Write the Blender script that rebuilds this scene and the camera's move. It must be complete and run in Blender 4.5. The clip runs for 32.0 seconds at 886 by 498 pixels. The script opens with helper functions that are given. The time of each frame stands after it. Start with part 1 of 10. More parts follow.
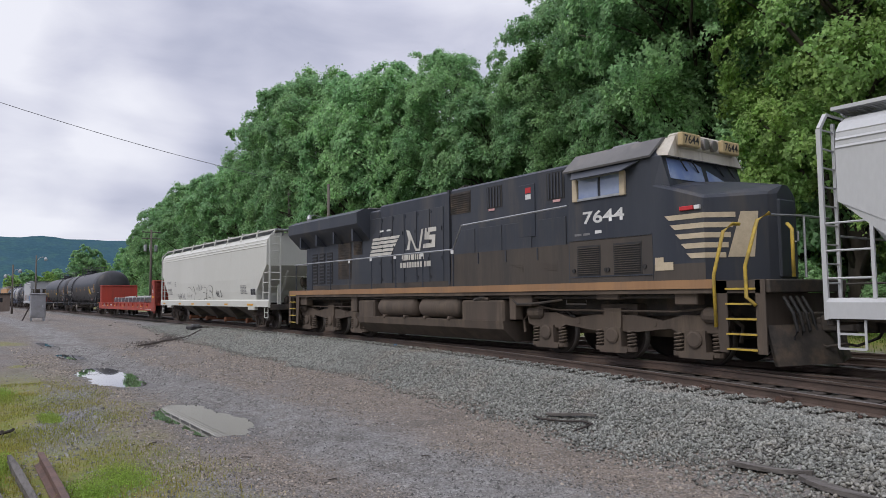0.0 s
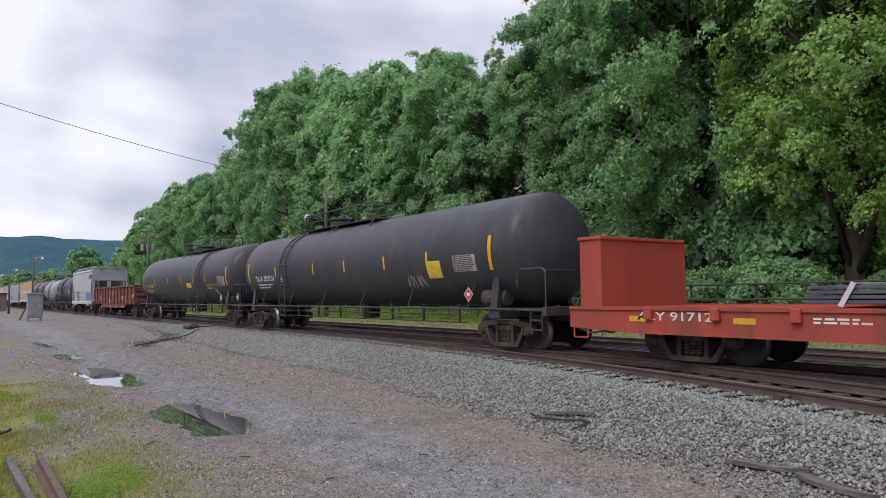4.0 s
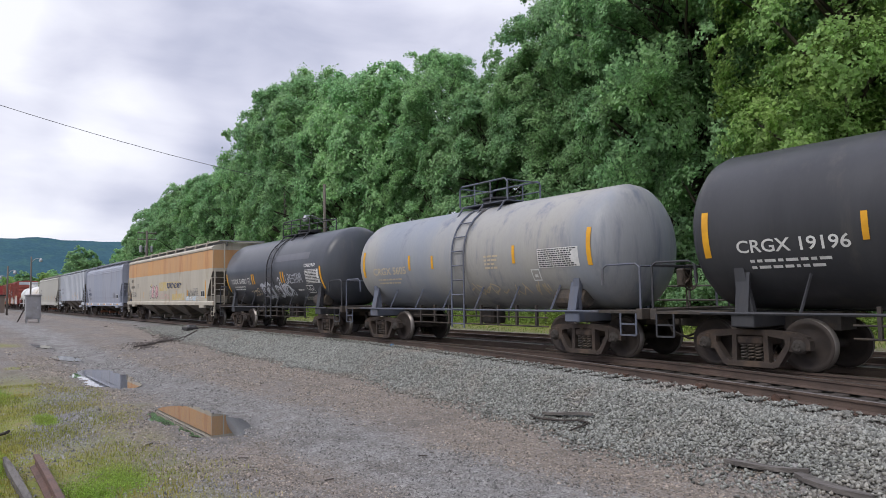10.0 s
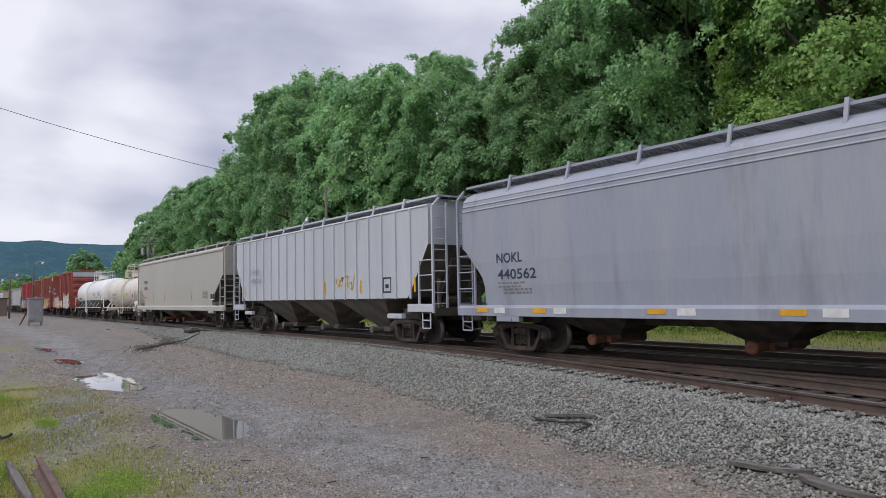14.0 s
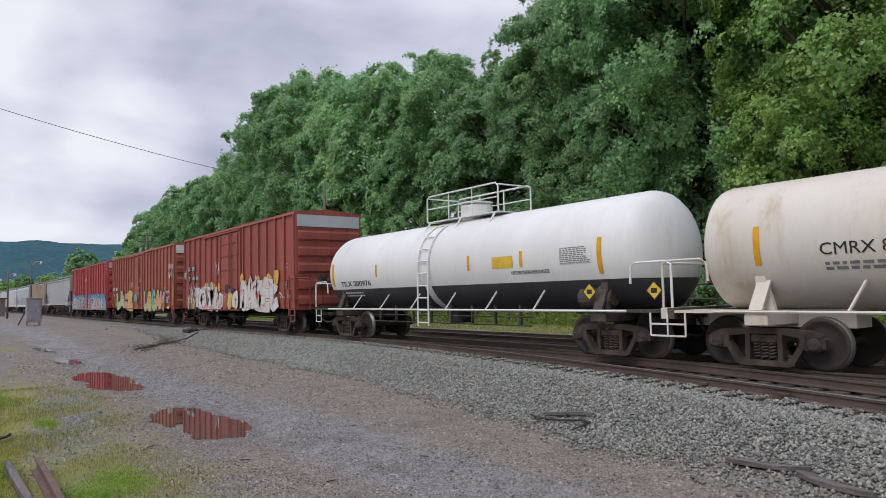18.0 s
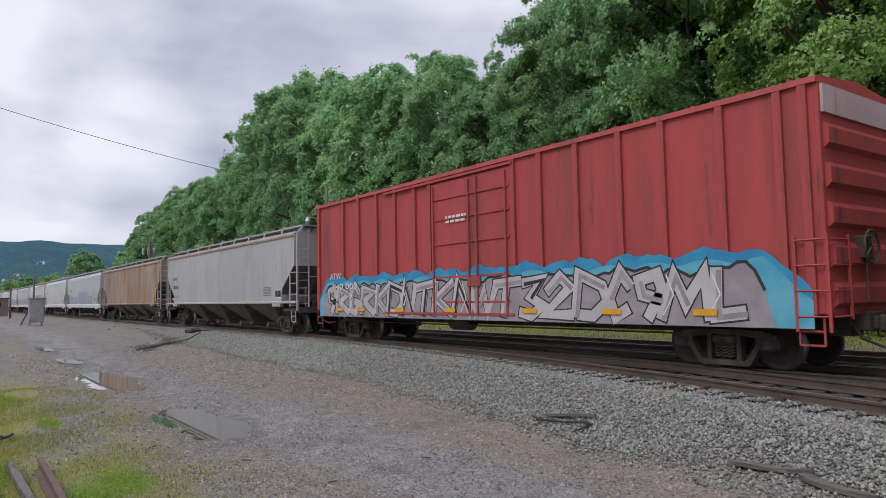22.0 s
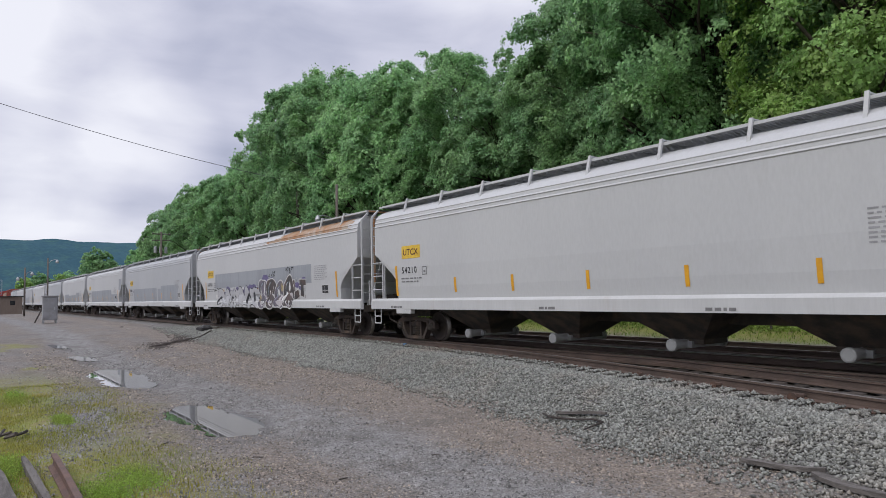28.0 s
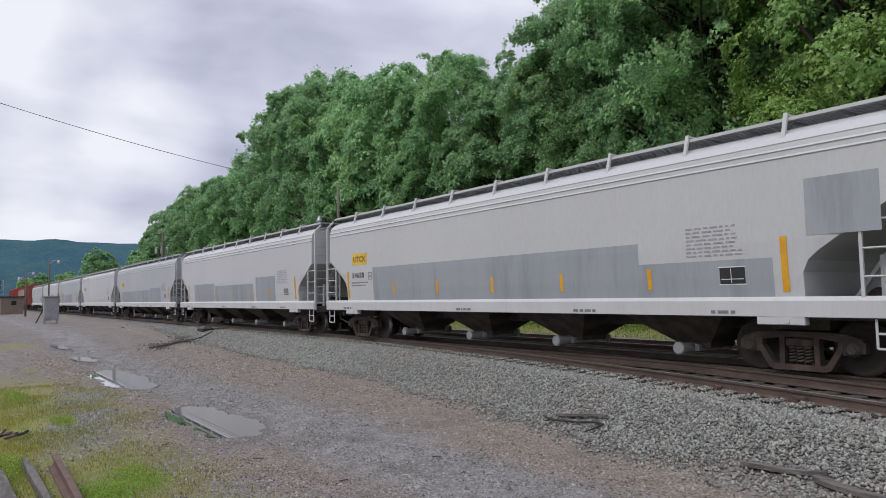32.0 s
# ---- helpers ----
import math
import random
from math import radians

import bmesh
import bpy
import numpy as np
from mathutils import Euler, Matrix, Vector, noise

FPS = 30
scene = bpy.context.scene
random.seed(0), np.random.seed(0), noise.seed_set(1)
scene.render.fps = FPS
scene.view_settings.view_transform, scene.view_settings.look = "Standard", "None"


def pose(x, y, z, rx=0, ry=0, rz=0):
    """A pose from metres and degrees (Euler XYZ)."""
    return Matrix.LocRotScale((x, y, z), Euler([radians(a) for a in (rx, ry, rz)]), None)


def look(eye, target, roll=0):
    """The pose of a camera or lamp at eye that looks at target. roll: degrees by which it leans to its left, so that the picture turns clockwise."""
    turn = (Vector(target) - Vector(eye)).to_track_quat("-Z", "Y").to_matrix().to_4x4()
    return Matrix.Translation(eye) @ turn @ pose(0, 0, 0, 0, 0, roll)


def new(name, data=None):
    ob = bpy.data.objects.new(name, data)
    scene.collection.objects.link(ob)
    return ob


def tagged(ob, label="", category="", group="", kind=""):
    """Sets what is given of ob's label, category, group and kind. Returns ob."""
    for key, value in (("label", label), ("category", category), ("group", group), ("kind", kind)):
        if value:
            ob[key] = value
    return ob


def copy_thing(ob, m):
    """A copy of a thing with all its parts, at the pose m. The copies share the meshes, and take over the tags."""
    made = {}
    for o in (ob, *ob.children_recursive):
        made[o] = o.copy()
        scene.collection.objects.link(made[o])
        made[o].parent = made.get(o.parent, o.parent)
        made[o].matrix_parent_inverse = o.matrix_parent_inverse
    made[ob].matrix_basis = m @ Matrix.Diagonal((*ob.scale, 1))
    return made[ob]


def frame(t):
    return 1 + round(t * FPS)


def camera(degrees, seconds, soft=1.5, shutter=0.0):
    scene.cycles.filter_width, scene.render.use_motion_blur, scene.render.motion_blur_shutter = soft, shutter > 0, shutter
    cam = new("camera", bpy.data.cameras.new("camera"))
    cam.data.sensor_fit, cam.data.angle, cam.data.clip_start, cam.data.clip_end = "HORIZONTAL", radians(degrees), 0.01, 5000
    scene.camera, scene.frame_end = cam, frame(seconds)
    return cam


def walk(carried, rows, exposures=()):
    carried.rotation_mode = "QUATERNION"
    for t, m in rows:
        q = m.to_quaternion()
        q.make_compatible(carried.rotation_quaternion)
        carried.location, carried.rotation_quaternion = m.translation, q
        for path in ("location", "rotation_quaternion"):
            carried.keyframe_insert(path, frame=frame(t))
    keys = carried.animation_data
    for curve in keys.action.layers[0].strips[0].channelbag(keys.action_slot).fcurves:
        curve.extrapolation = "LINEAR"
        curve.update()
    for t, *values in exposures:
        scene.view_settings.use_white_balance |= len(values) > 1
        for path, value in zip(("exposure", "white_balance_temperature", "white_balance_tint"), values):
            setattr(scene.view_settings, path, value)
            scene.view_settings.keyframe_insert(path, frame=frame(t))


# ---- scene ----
EYE = 2.2
ROAD, RAIL = 0.0, 0.75          # heights of the dirt road and of the rail heads
TRACK_Y = 13.02                 # centre line of the main track
GAUGE = 0.75                    # half the distance between the rail heads

cam = camera(65.88, 32.0, soft=0.6)
walk(cam, [
    (0, pose(0, 0, EYE, 93.835, 0.660, 53.896)),
    (0.5, pose(0, 0, EYE, 93.872, 0.657, 53.820)),
    (1, pose(0, 0, EYE, 93.874, 0.664, 53.782)),
    (1.5, pose(0, 0, EYE, 93.854, 0.667, 53.737)),
    (2, pose(0, 0, EYE, 93.796, 0.664, 53.697)),
    (2.5, pose(0, 0, EYE, 93.734, 0.696, 53.675)),
    (3, pose(0, 0, EYE, 93.702, 0.695, 53.670)),
    (3.5, pose(0, 0, EYE, 93.712, 0.732, 53.682)),
    (5.5, pose(0, 0, EYE, 93.815, 0.990, 53.733)),
    (6, pose(0, 0, EYE, 94.017, 0.905, 53.614)),
    (6.5, pose(0, 0, EYE, 94.203, 0.973, 53.564)),
    (7, pose(0, 0, EYE, 94.283, 0.967, 53.600)),
    (7.5, pose(0, 0, EYE, 94.273, 0.963, 53.621)),
    (8, pose(0, 0, EYE, 94.192, 0.988, 53.627)),
    (8.5, pose(0, 0, EYE, 94.040, 0.940, 53.646)),
    (9, pose(0, 0, EYE, 93.886, 0.847, 53.627)),
    (9.5, pose(0, 0, EYE, 93.819, 0.869, 53.608)),
    (10, pose(0, 0, EYE, 93.815, 0.879, 53.596)),
    (10.5, pose(0, 0, EYE, 93.829, 0.880, 53.665)),
    (11, pose(0, 0, EYE, 93.870, 0.938, 53.826)),
    (11.5, pose(0, 0, EYE, 93.912, 0.999, 53.909)),
    (12, pose(0, 0, EYE, 93.937, 1.060, 53.922)),
    (12.5, pose(0, 0, EYE, 93.974, 1.069, 53.905)),
    (13, pose(0, 0, EYE, 94.002, 1.040, 53.871)),
    (13.5, pose(0, 0, EYE, 94.016, 1.027, 53.824)),
    (14, pose(0, 0, EYE, 93.972, 1.067, 53.750)),
    (14.5, pose(0, 0, EYE, 93.850, 1.143, 53.688)),
    (16.5, pose(0, 0, EYE, 93.780, 1.204, 53.557)),
    (17, pose(0, 0, EYE, 93.829, 1.169, 53.577)),
    (17.5, pose(0, 0, EYE, 93.861, 1.188, 53.600)),
    (18, pose(0, 0, EYE, 93.848, 1.257, 53.636)),
    (18.5, pose(0, 0, EYE, 93.837, 1.330, 53.682)),
    (19, pose(0, 0, EYE, 93.840, 1.366, 53.705)),
    (19.5, pose(0, 0, EYE, 93.854, 1.334, 53.738)),
    (20, pose(0, 0, EYE, 93.863, 1.290, 53.750)),
    (20.5, pose(0, 0, EYE, 93.880, 1.245, 53.733)),
    (21, pose(0, 0, EYE, 93.926, 1.165, 53.722)),
    (21.5, pose(0, 0, EYE, 93.977, 1.086, 53.736)),
    (22, pose(0, 0, EYE, 93.950, 1.095, 53.804)),
    (22.5, pose(0, 0, EYE, 93.792, 1.138, 53.949)),
    (23, pose(0, 0, EYE, 93.584, 1.125, 54.134)),
    (23.5, pose(0, 0, EYE, 93.490, 1.096, 54.254)),
    (24, pose(0, 0, EYE, 93.492, 1.062, 54.308)),
    (24.5, pose(0, 0, EYE, 93.554, 1.071, 54.343)),
    (25, pose(0, 0, EYE, 93.629, 1.159, 54.388)),
    (25.5, pose(0, 0, EYE, 93.675, 1.273, 54.475)),
    (27.5, pose(0, 0, EYE, 93.737, 1.278, 54.665)),
    (28, pose(0, 0, EYE, 93.770, 1.143, 54.645)),
    (28.5, pose(0, 0, EYE, 93.820, 1.171, 54.663)),
    (29, pose(0, 0, EYE, 93.859, 1.220, 54.715)),
    (29.5, pose(0, 0, EYE, 93.834, 1.196, 54.744)),
    (30, pose(0, 0, EYE, 93.773, 1.215, 54.736)),
    (30.5, pose(0, 0, EYE, 93.726, 1.147, 54.682)),
    (31, pose(0, 0, EYE, 93.735, 1.038, 54.641)),
    (31.5, pose(0, 0, EYE, 93.811, 1.004, 54.681)),
    (32, pose(0, 0, EYE, 93.916, 0.937, 54.727)),
], exposures=[(0, -0.15), (2, -0.08), (3.5, -0.05), (5.5, 0.12), (7, 0.13), (8, 0.05), (9, -0.13), (10, 0.05), (11, 0.05), (12, 0.0), (13, -0.15), (17, -0.15), (32, -0.13)])

# ---- light ----
SUN_EL, SUN_AZ = radians(48), radians(169)     # the sun stands behind the clouds
world = bpy.data.worlds.new("sky")
scene.world = world
world.use_nodes = True


def link_nodes(tree, a, out, b, inp):
    tree.links.new(a.outputs[out], b.inputs[inp])


# soft banks in the cloud deck: direction, inner and outer radius in degrees, darker (-) or brighter (+)
CLOUD_BANKS = [((-0.925, 0.262, 0.285), 3, 13, -0.13), ((-0.955, 0.2, 0.215), 1, 6, 0.17), ((-0.986, 0.087, 0.15), 1, 6, 0.12),
               ((-0.86, 0.36, 0.36), 3, 12, -0.06), ((-0.94, 0.13, 0.33), 2, 8, 0.08), ((-0.97, 0.17, 0.05), 2, 9, -0.07)]


def build_sky():
    t = world.node_tree
    t.nodes.clear()
    N = t.nodes.new
    outp, bg, mix = N("ShaderNodeOutputWorld"), N("ShaderNodeBackground"), N("ShaderNodeMix")
    sky = N("ShaderNodeTexSky")
    sky.sky_type = "NISHITA"
    sky.sun_disc = False
    sky.sun_elevation, sky.sun_rotation = SUN_EL, SUN_AZ
    co, mp = N("ShaderNodeTexCoord"), N("ShaderNodeMapping")
    mp.inputs["Scale"].default_value = (1.0, 1.0, 2.6)
    mp.inputs["Location"].default_value = (0.35, 0.1, 0.0)
    n1, n2 = N("ShaderNodeTexNoise"), N("ShaderNodeTexNoise")
    for n, sc, det, rough, dis in ((n1, 1.7, 4, 0.5, 0.5), (n2, 5.0, 6, 0.55, 0.4)):
        n.inputs["Scale"].default_value = sc
        n.inputs["Detail"].default_value = det
        n.inputs["Roughness"].default_value = rough
        n.inputs["Distortion"].default_value = dis
    add = N("ShaderNodeMath")
    add.operation = "MULTIPLY_ADD"
    add.inputs[1].default_value = 0.28
    ramp = N("ShaderNodeValToRGB")
    e = ramp.color_ramp.elements
    e[0].position, e[0].color = 0.46, (2.85, 3.1, 4.2, 1)
    e[1].position, e[1].color = 0.86, (7.9, 7.95, 8.7, 1)
    for at, c in ((0.56, (4.2, 4.38, 5.6)), (0.68, (5.6, 5.7, 6.85))):
        e.new(at).color = (*c, 1)
    # the cloud deck thins and brightens round the hidden sun's side of the horizon
    sepz, glow, dot, lift = N("ShaderNodeVectorMath"), N("ShaderNodeMapRange"), N("ShaderNodeVectorMath"), N("ShaderNodeMath")
    sepz.operation, dot.operation = "NORMALIZE", "DOT_PRODUCT"
    link_nodes(t, co, "Generated", sepz, 0)
    link_nodes(t, sepz, 0, dot, 0)
    dot.inputs[1].default_value = (-0.955, 0.22, 0.15)
    glow.interpolation_type = "SMOOTHSTEP"
    t.links.new(dot.outputs["Value"], glow.inputs["Value"])
    glow.inputs["From Min"].default_value, glow.inputs["From Max"].default_value = 0.86, 1.0
    glow.inputs["To Max"].default_value = 0.17
    lift.operation = "ADD"
    banks = glow.outputs[0]
    for way, near, far, amount in CLOUD_BANKS:
        dt, rg, sm = N("ShaderNodeVectorMath"), N("ShaderNodeMapRange"), N("ShaderNodeMath")
        dt.operation, sm.operation, rg.interpolation_type = "DOT_PRODUCT", "ADD", "SMOOTHSTEP"
        link_nodes(t, sepz, 0, dt, 0)
        dt.inputs[1].default_value = Vector(way).normalized()
        t.links.new(dt.outputs["Value"], rg.inputs["Value"])
        for key, val in (("From Min", math.cos(radians(far))), ("From Max", math.cos(radians(near))), ("To Min", 0.0), ("To Max", amount)):
            rg.inputs[key].default_value = val
        t.links.new(rg.outputs[0], sm.inputs[0])
        t.links.new(banks, sm.inputs[1])
        banks = sm.outputs[0]
    mix.data_type = "RGBA"
    mix.inputs[0].default_value = 0.94      # the clouds cover nearly all of the sky
    link_nodes(t, co, "Generated", mp, "Vector")
    for n in (n1, n2):
        link_nodes(t, mp, "Vector", n, "Vector")
    link_nodes(t, n2, 0, add, 0)
    link_nodes(t, n1, 0, add, 2)
    link_nodes(t, add, 0, lift, 0)
    t.links.new(banks, lift.inputs[1])
    link_nodes(t, lift, 0, ramp, 0)
    t.links.new(sky.outputs[0], mix.inputs[6])
    t.links.new(ramp.outputs[0], mix.inputs[7])
    # an overcast sky is brightest overhead
    up, high, scale = N("ShaderNodeSeparateXYZ"), N("ShaderNodeMapRange"), N("ShaderNodeVectorMath")
    t.links.new(sepz.outputs[0], up.inputs[0])
    t.links.new(up.outputs["Z"], high.inputs["Value"])
    for k, v in (("From Min", 0.38), ("From Max", 0.95), ("To Min", 1.0), ("To Max", 2.1)):
        high.inputs[k].default_value = v
    scale.operation = "SCALE"
    t.links.new(mix.outputs[2], scale.inputs[0])
    t.links.new(high.outputs[0], scale.inputs["Scale"])
    t.links.new(scale.outputs[0], bg.inputs["Color"])
    bg.inputs["Strength"].default_value = 0.125
    link_nodes(t, bg, 0, outp, 0)


build_sky()
sun = new("sun", bpy.data.lights.new("sun", "SUN"))
sun.data.energy, sun.data.angle, sun.data.color = 1.5, radians(30), (1.0, 0.95, 0.87)
sun.matrix_basis = look((8, -42, 48), (0, 0, 0))

# ---- materials ----
def surf(name, base, other=None, scale=3.0, rough=0.7, metal=0.0, bump=0.0, bump_scale=40.0, stain=None, stain_scale=1.2,
         stain_at=0.58, stain_soft=0.14, stretch=(1, 1, 1), vary=0.0, spec=0.5, fine=0.1, stain2=None):
    """A two-scale surface: base to other by a broad noise, a stain colour in patches, a fine grain and relief."""
    m = bpy.data.materials.new(name)
    m.use_nodes = True
    t = m.node_tree
    b = t.nodes["Principled BSDF"]
    b.inputs["Roughness"].default_value = rough
    b.inputs["Metallic"].default_value = metal
    b.inputs["Specular IOR Level"].default_value = spec
    N = t.nodes.new
    co, mp = N("ShaderNodeTexCoord"), N("ShaderNodeMapping")
    mp.inputs["Scale"].default_value = stretch
    t.links.new(co.outputs["Object"], mp.inputs["Vector"])

    def noise_node(sc, det=5, rg=0.6):
        n = N("ShaderNodeTexNoise")
        n.inputs["Scale"].default_value = sc
        n.inputs["Detail"].default_value = det
        n.inputs["Roughness"].default_value = rg
        t.links.new(mp.outputs[0], n.inputs["Vector"])
        return n

    def mixer(fac, a, c, kind="MIX"):
        x = N("ShaderNodeMix")
        x.data_type, x.blend_type = "RGBA", kind
        for i, v in ((0, fac), (6, a), (7, c)):
            if isinstance(v, (int, float)):
                x.inputs[i].default_value = v
            elif isinstance(v, tuple):
                x.inputs[i].default_value = (*v, 1)
            else:
                t.links.new(v, x.inputs[i])
        return x.outputs[2]

    def ramp(src, p0, p1):
        r = N("ShaderNodeMapRange")
        r.interpolation_type = "SMOOTHSTEP"
        r.inputs["From Min"].default_value, r.inputs["From Max"].default_value = p0, p1
        t.links.new(src, r.inputs["Value"])
        return r.outputs[0]

    other = other or tuple(0.8 * c for c in base)
    col = mixer(ramp(noise_node(scale).outputs[0], 0.35, 0.65), base, other)
    if stain:
        col = mixer(ramp(noise_node(stain_scale, 7, 0.65).outputs[0], stain_at - stain_soft, stain_at + stain_soft), col, stain)
    if stain2:      # a second stain: colour, scale, threshold, softness
        c2, sc2, at2, so2 = stain2
        col = mixer(ramp(noise_node(sc2, 6, 0.7).outputs[0], at2 - so2, at2 + so2), col, c2)
    if fine:
        g = ramp(noise_node(bump_scale, 3, 0.7).outputs[0], 0.2, 0.8)
        col = mixer(fine * 2, col, mixer(g, (0.25, 0.25, 0.25), (0.75, 0.75, 0.75)), "OVERLAY")
    if vary:
        ob, hs = N("ShaderNodeObjectInfo"), N("ShaderNodeMapRange")
        t.links.new(ob.outputs["Random"], hs.inputs["Value"])
        hs.inputs["To Min"].default_value, hs.inputs["To Max"].default_value = 1 - vary, 1 + vary
        h = N("ShaderNodeHueSaturation")
        t.links.new(hs.outputs[0], h.inputs["Value"])
        t.links.new(col, h.inputs["Color"])
        col = h.outputs[0]
    t.links.new(col, b.inputs["Base Color"])
    if bump:
        bp = N("ShaderNodeBump")
        bp.inputs["Strength"].default_value = bump
        bp.inputs["Distance"].default_value = 0.02
        t.links.new(noise_node(bump_scale, 4, 0.7).outputs[0], bp.inputs["Height"])
        t.links.new(bp.outputs[0], b.inputs["Normal"])
    return m


def island_tint(m, lo, hi):
    """Each loose piece of a joined mesh takes a tone of its own."""
    t = m.node_tree
    b = t.nodes["Principled BSDF"]
    src = b.inputs["Base Color"].links[0].from_socket
    g, r, h = t.nodes.new("ShaderNodeNewGeometry"), t.nodes.new("ShaderNodeMapRange"), t.nodes.new("ShaderNodeHueSaturation")
    t.links.new(g.outputs["Random Per Island"], r.inputs["Value"])
    r.inputs["To Min"].default_value, r.inputs["To Max"].default_value = lo, hi
    t.links.new(r.outputs[0], h.inputs["Value"])
    t.links.new(src, h.inputs["Color"])
    t.links.new(h.outputs[0], b.inputs["Base Color"])
    return m


M_STONE = island_tint(surf("crushed stone", (0.235, 0.24, 0.215), (0.18, 0.183, 0.163), 9, 0.85, bump=0.4, bump_scale=90, stain=(0.25, 0.22, 0.185), stain_scale=0.5, stain_at=0.62), 0.5, 1.65)
M_GRIT = island_tint(surf("grey road grit", (0.205, 0.198, 0.186), (0.15, 0.144, 0.134), 5, 0.9), 0.35, 1.75)
M_CRUMB = island_tint(surf("brown dirt crumbs", (0.215, 0.182, 0.147), (0.155, 0.132, 0.107), 3, 0.92), 0.3, 2.0)
M_RAIL = surf("rusty rail", (0.14, 0.1, 0.08), (0.1, 0.075, 0.062), 2.0, 0.6, 0.4, bump=0.3, bump_scale=60)
M_RAILHEAD = surf("worn rail head", (0.3, 0.27, 0.25), (0.2, 0.165, 0.14), 1.5, 0.42, 0.8)
M_TIE = surf("weathered tie", (0.085, 0.07, 0.06), (0.055, 0.046, 0.04), 6, 0.9, bump=0.6, bump_scale=30, stretch=(4, 1, 4), vary=0.3)
M_RUST = surf("orange rust", (0.25, 0.1, 0.05), (0.16, 0.07, 0.04), 12, 0.85, bump=0.4, bump_scale=80, vary=0.3)
M_PLATE = surf("rusty tie plate", (0.13, 0.072, 0.05), (0.085, 0.055, 0.042), 12, 0.85, bump=0.4, bump_scale=80, vary=0.4)
M_BARK = surf("bark", (0.075, 0.06, 0.045), (0.045, 0.038, 0.03), 4, 0.95, bump=0.8, bump_scale=14, stretch=(1, 1, 0.3))
M_WOODPOLE = surf("grey pole wood", (0.15, 0.13, 0.11), (0.1, 0.088, 0.075), 3, 0.9, bump=0.4, bump_scale=40, stretch=(4, 4, 0.3))
M_GREYWOOD = surf("grey driftwood", (0.17, 0.155, 0.14), (0.09, 0.08, 0.072), 5, 0.9, bump=0.6, bump_scale=35, stretch=(0.5, 3, 3))
M_STEEL = surf("galvanised steel", (0.42, 0.43, 0.44), (0.33, 0.34, 0.35), 4, 0.5, 0.6)
M_DARK = surf("black iron", (0.03, 0.03, 0.032), (0.045, 0.042, 0.04), 4, 0.75, 0.2)


def leaf_material(name, c1, c2, rough=0.6):
    m = surf(name, c1, c2, 0.35, rough, spec=0.3, fine=0.0, vary=0.12)
    island_tint(m, 0.6, 1.35)
    t = m.node_tree
    b = t.nodes["Principled BSDF"]
    tr, ad, out = t.nodes.new("ShaderNodeBsdfTranslucent"), t.nodes.new("ShaderNodeMixShader"), t.nodes["Material Output"]
    t.links.new(b.inputs["Base Color"].links[0].from_socket, tr.inputs["Color"])
    ad.inputs[0].default_value = 0.5
    t.links.new(b.outputs[0], ad.inputs[1])
    t.links.new(tr.outputs[0], ad.inputs[2])
    t.links.new(ad.outputs[0], out.inputs["Surface"])
    return m


M_LEAF = leaf_material("maple leaves", (0.35, 0.55, 0.26), (0.24, 0.43, 0.21))
M_LEAF_LIGHT = leaf_material("young leaves", (0.42, 0.59, 0.19), (0.3, 0.49, 0.165))
M_GRASS = leaf_material("grass", (0.27, 0.44, 0.07), (0.34, 0.42, 0.09))


# ---- mesh helpers ----
def mesh_from(name, verts, faces, mats=(), mat_index=None, smooth=False):
    me = bpy.data.meshes.new(name)
    me.from_pydata(verts, [], faces)
    for m in mats:
        me.materials.append(m)
    if mat_index is not None:
        me.polygons.foreach_set("material_index", mat_index)
    if smooth:
        me.polygons.foreach_set("use_smooth", [True] * len(me.polygons))
    return me


def part(name, bm, material, parent=None, label="", smooth=False):
    """Links a bmesh as one mesh object under a thing or a part."""
    me = bpy.data.meshes.new(name)
    bmesh.ops.recalc_face_normals(bm, faces=bm.faces)
    bm.to_mesh(me)
    bm.free()
    for m in (material if isinstance(material, (list, tuple)) else [material]):
        me.materials.append(m)
    if smooth:
        me.polygons.foreach_set("use_smooth", [True] * len(me.polygons))
    ob = new(name, me)
    if parent:
        ob.parent = parent
    if label:
        ob["label"] = label
    return ob


def again(ob, name, parent, m=Matrix()):
    """One more part on the same mesh."""
    o = new(name, ob.data)
    o.parent = parent
    o.matrix_basis = m
    return o


def box(bm, x0, x1, y0, y1, z0, z1, mi=0, bevel=0.0):
    vs = [bm.verts.new(p) for p in ((x0, y0, z0), (x1, y0, z0), (x1, y1, z0), (x0, y1, z0), (x0, y0, z1), (x1, y0, z1), (x1, y1, z1), (x0, y1, z1))]
    fs = [bm.faces.new([vs[i] for i in f]) for f in ((0, 3, 2, 1), (4, 5, 6, 7), (0, 1, 5, 4), (1, 2, 6, 5), (2, 3, 7, 6), (3, 0, 4, 7))]
    for f in fs:
        f.material_index = mi
    if bevel:
        bmesh.ops.bevel(bm, geom=list({e for f in fs for e in f.edges}), offset=bevel, segments=1, affect="EDGES")
    return vs


def loft(bm, rings, caps=True, mi=0, closed=True):
    """Skins rings of equal length, one after another."""
    rows = [[bm.verts.new(p) for p in r] for r in rings]
    n = len(rows[0])
    for a, b in zip(rows, rows[1:]):
        for i in range(n if closed else n - 1):
            j = (i + 1) % n
            bm.faces.new((a[i], a[j], b[j], b[i])).material_index = mi
    if caps and closed:
        bm.faces.new(rows[0][::-1]).material_index = mi
        bm.faces.new(rows[-1]).material_index = mi
    return rows


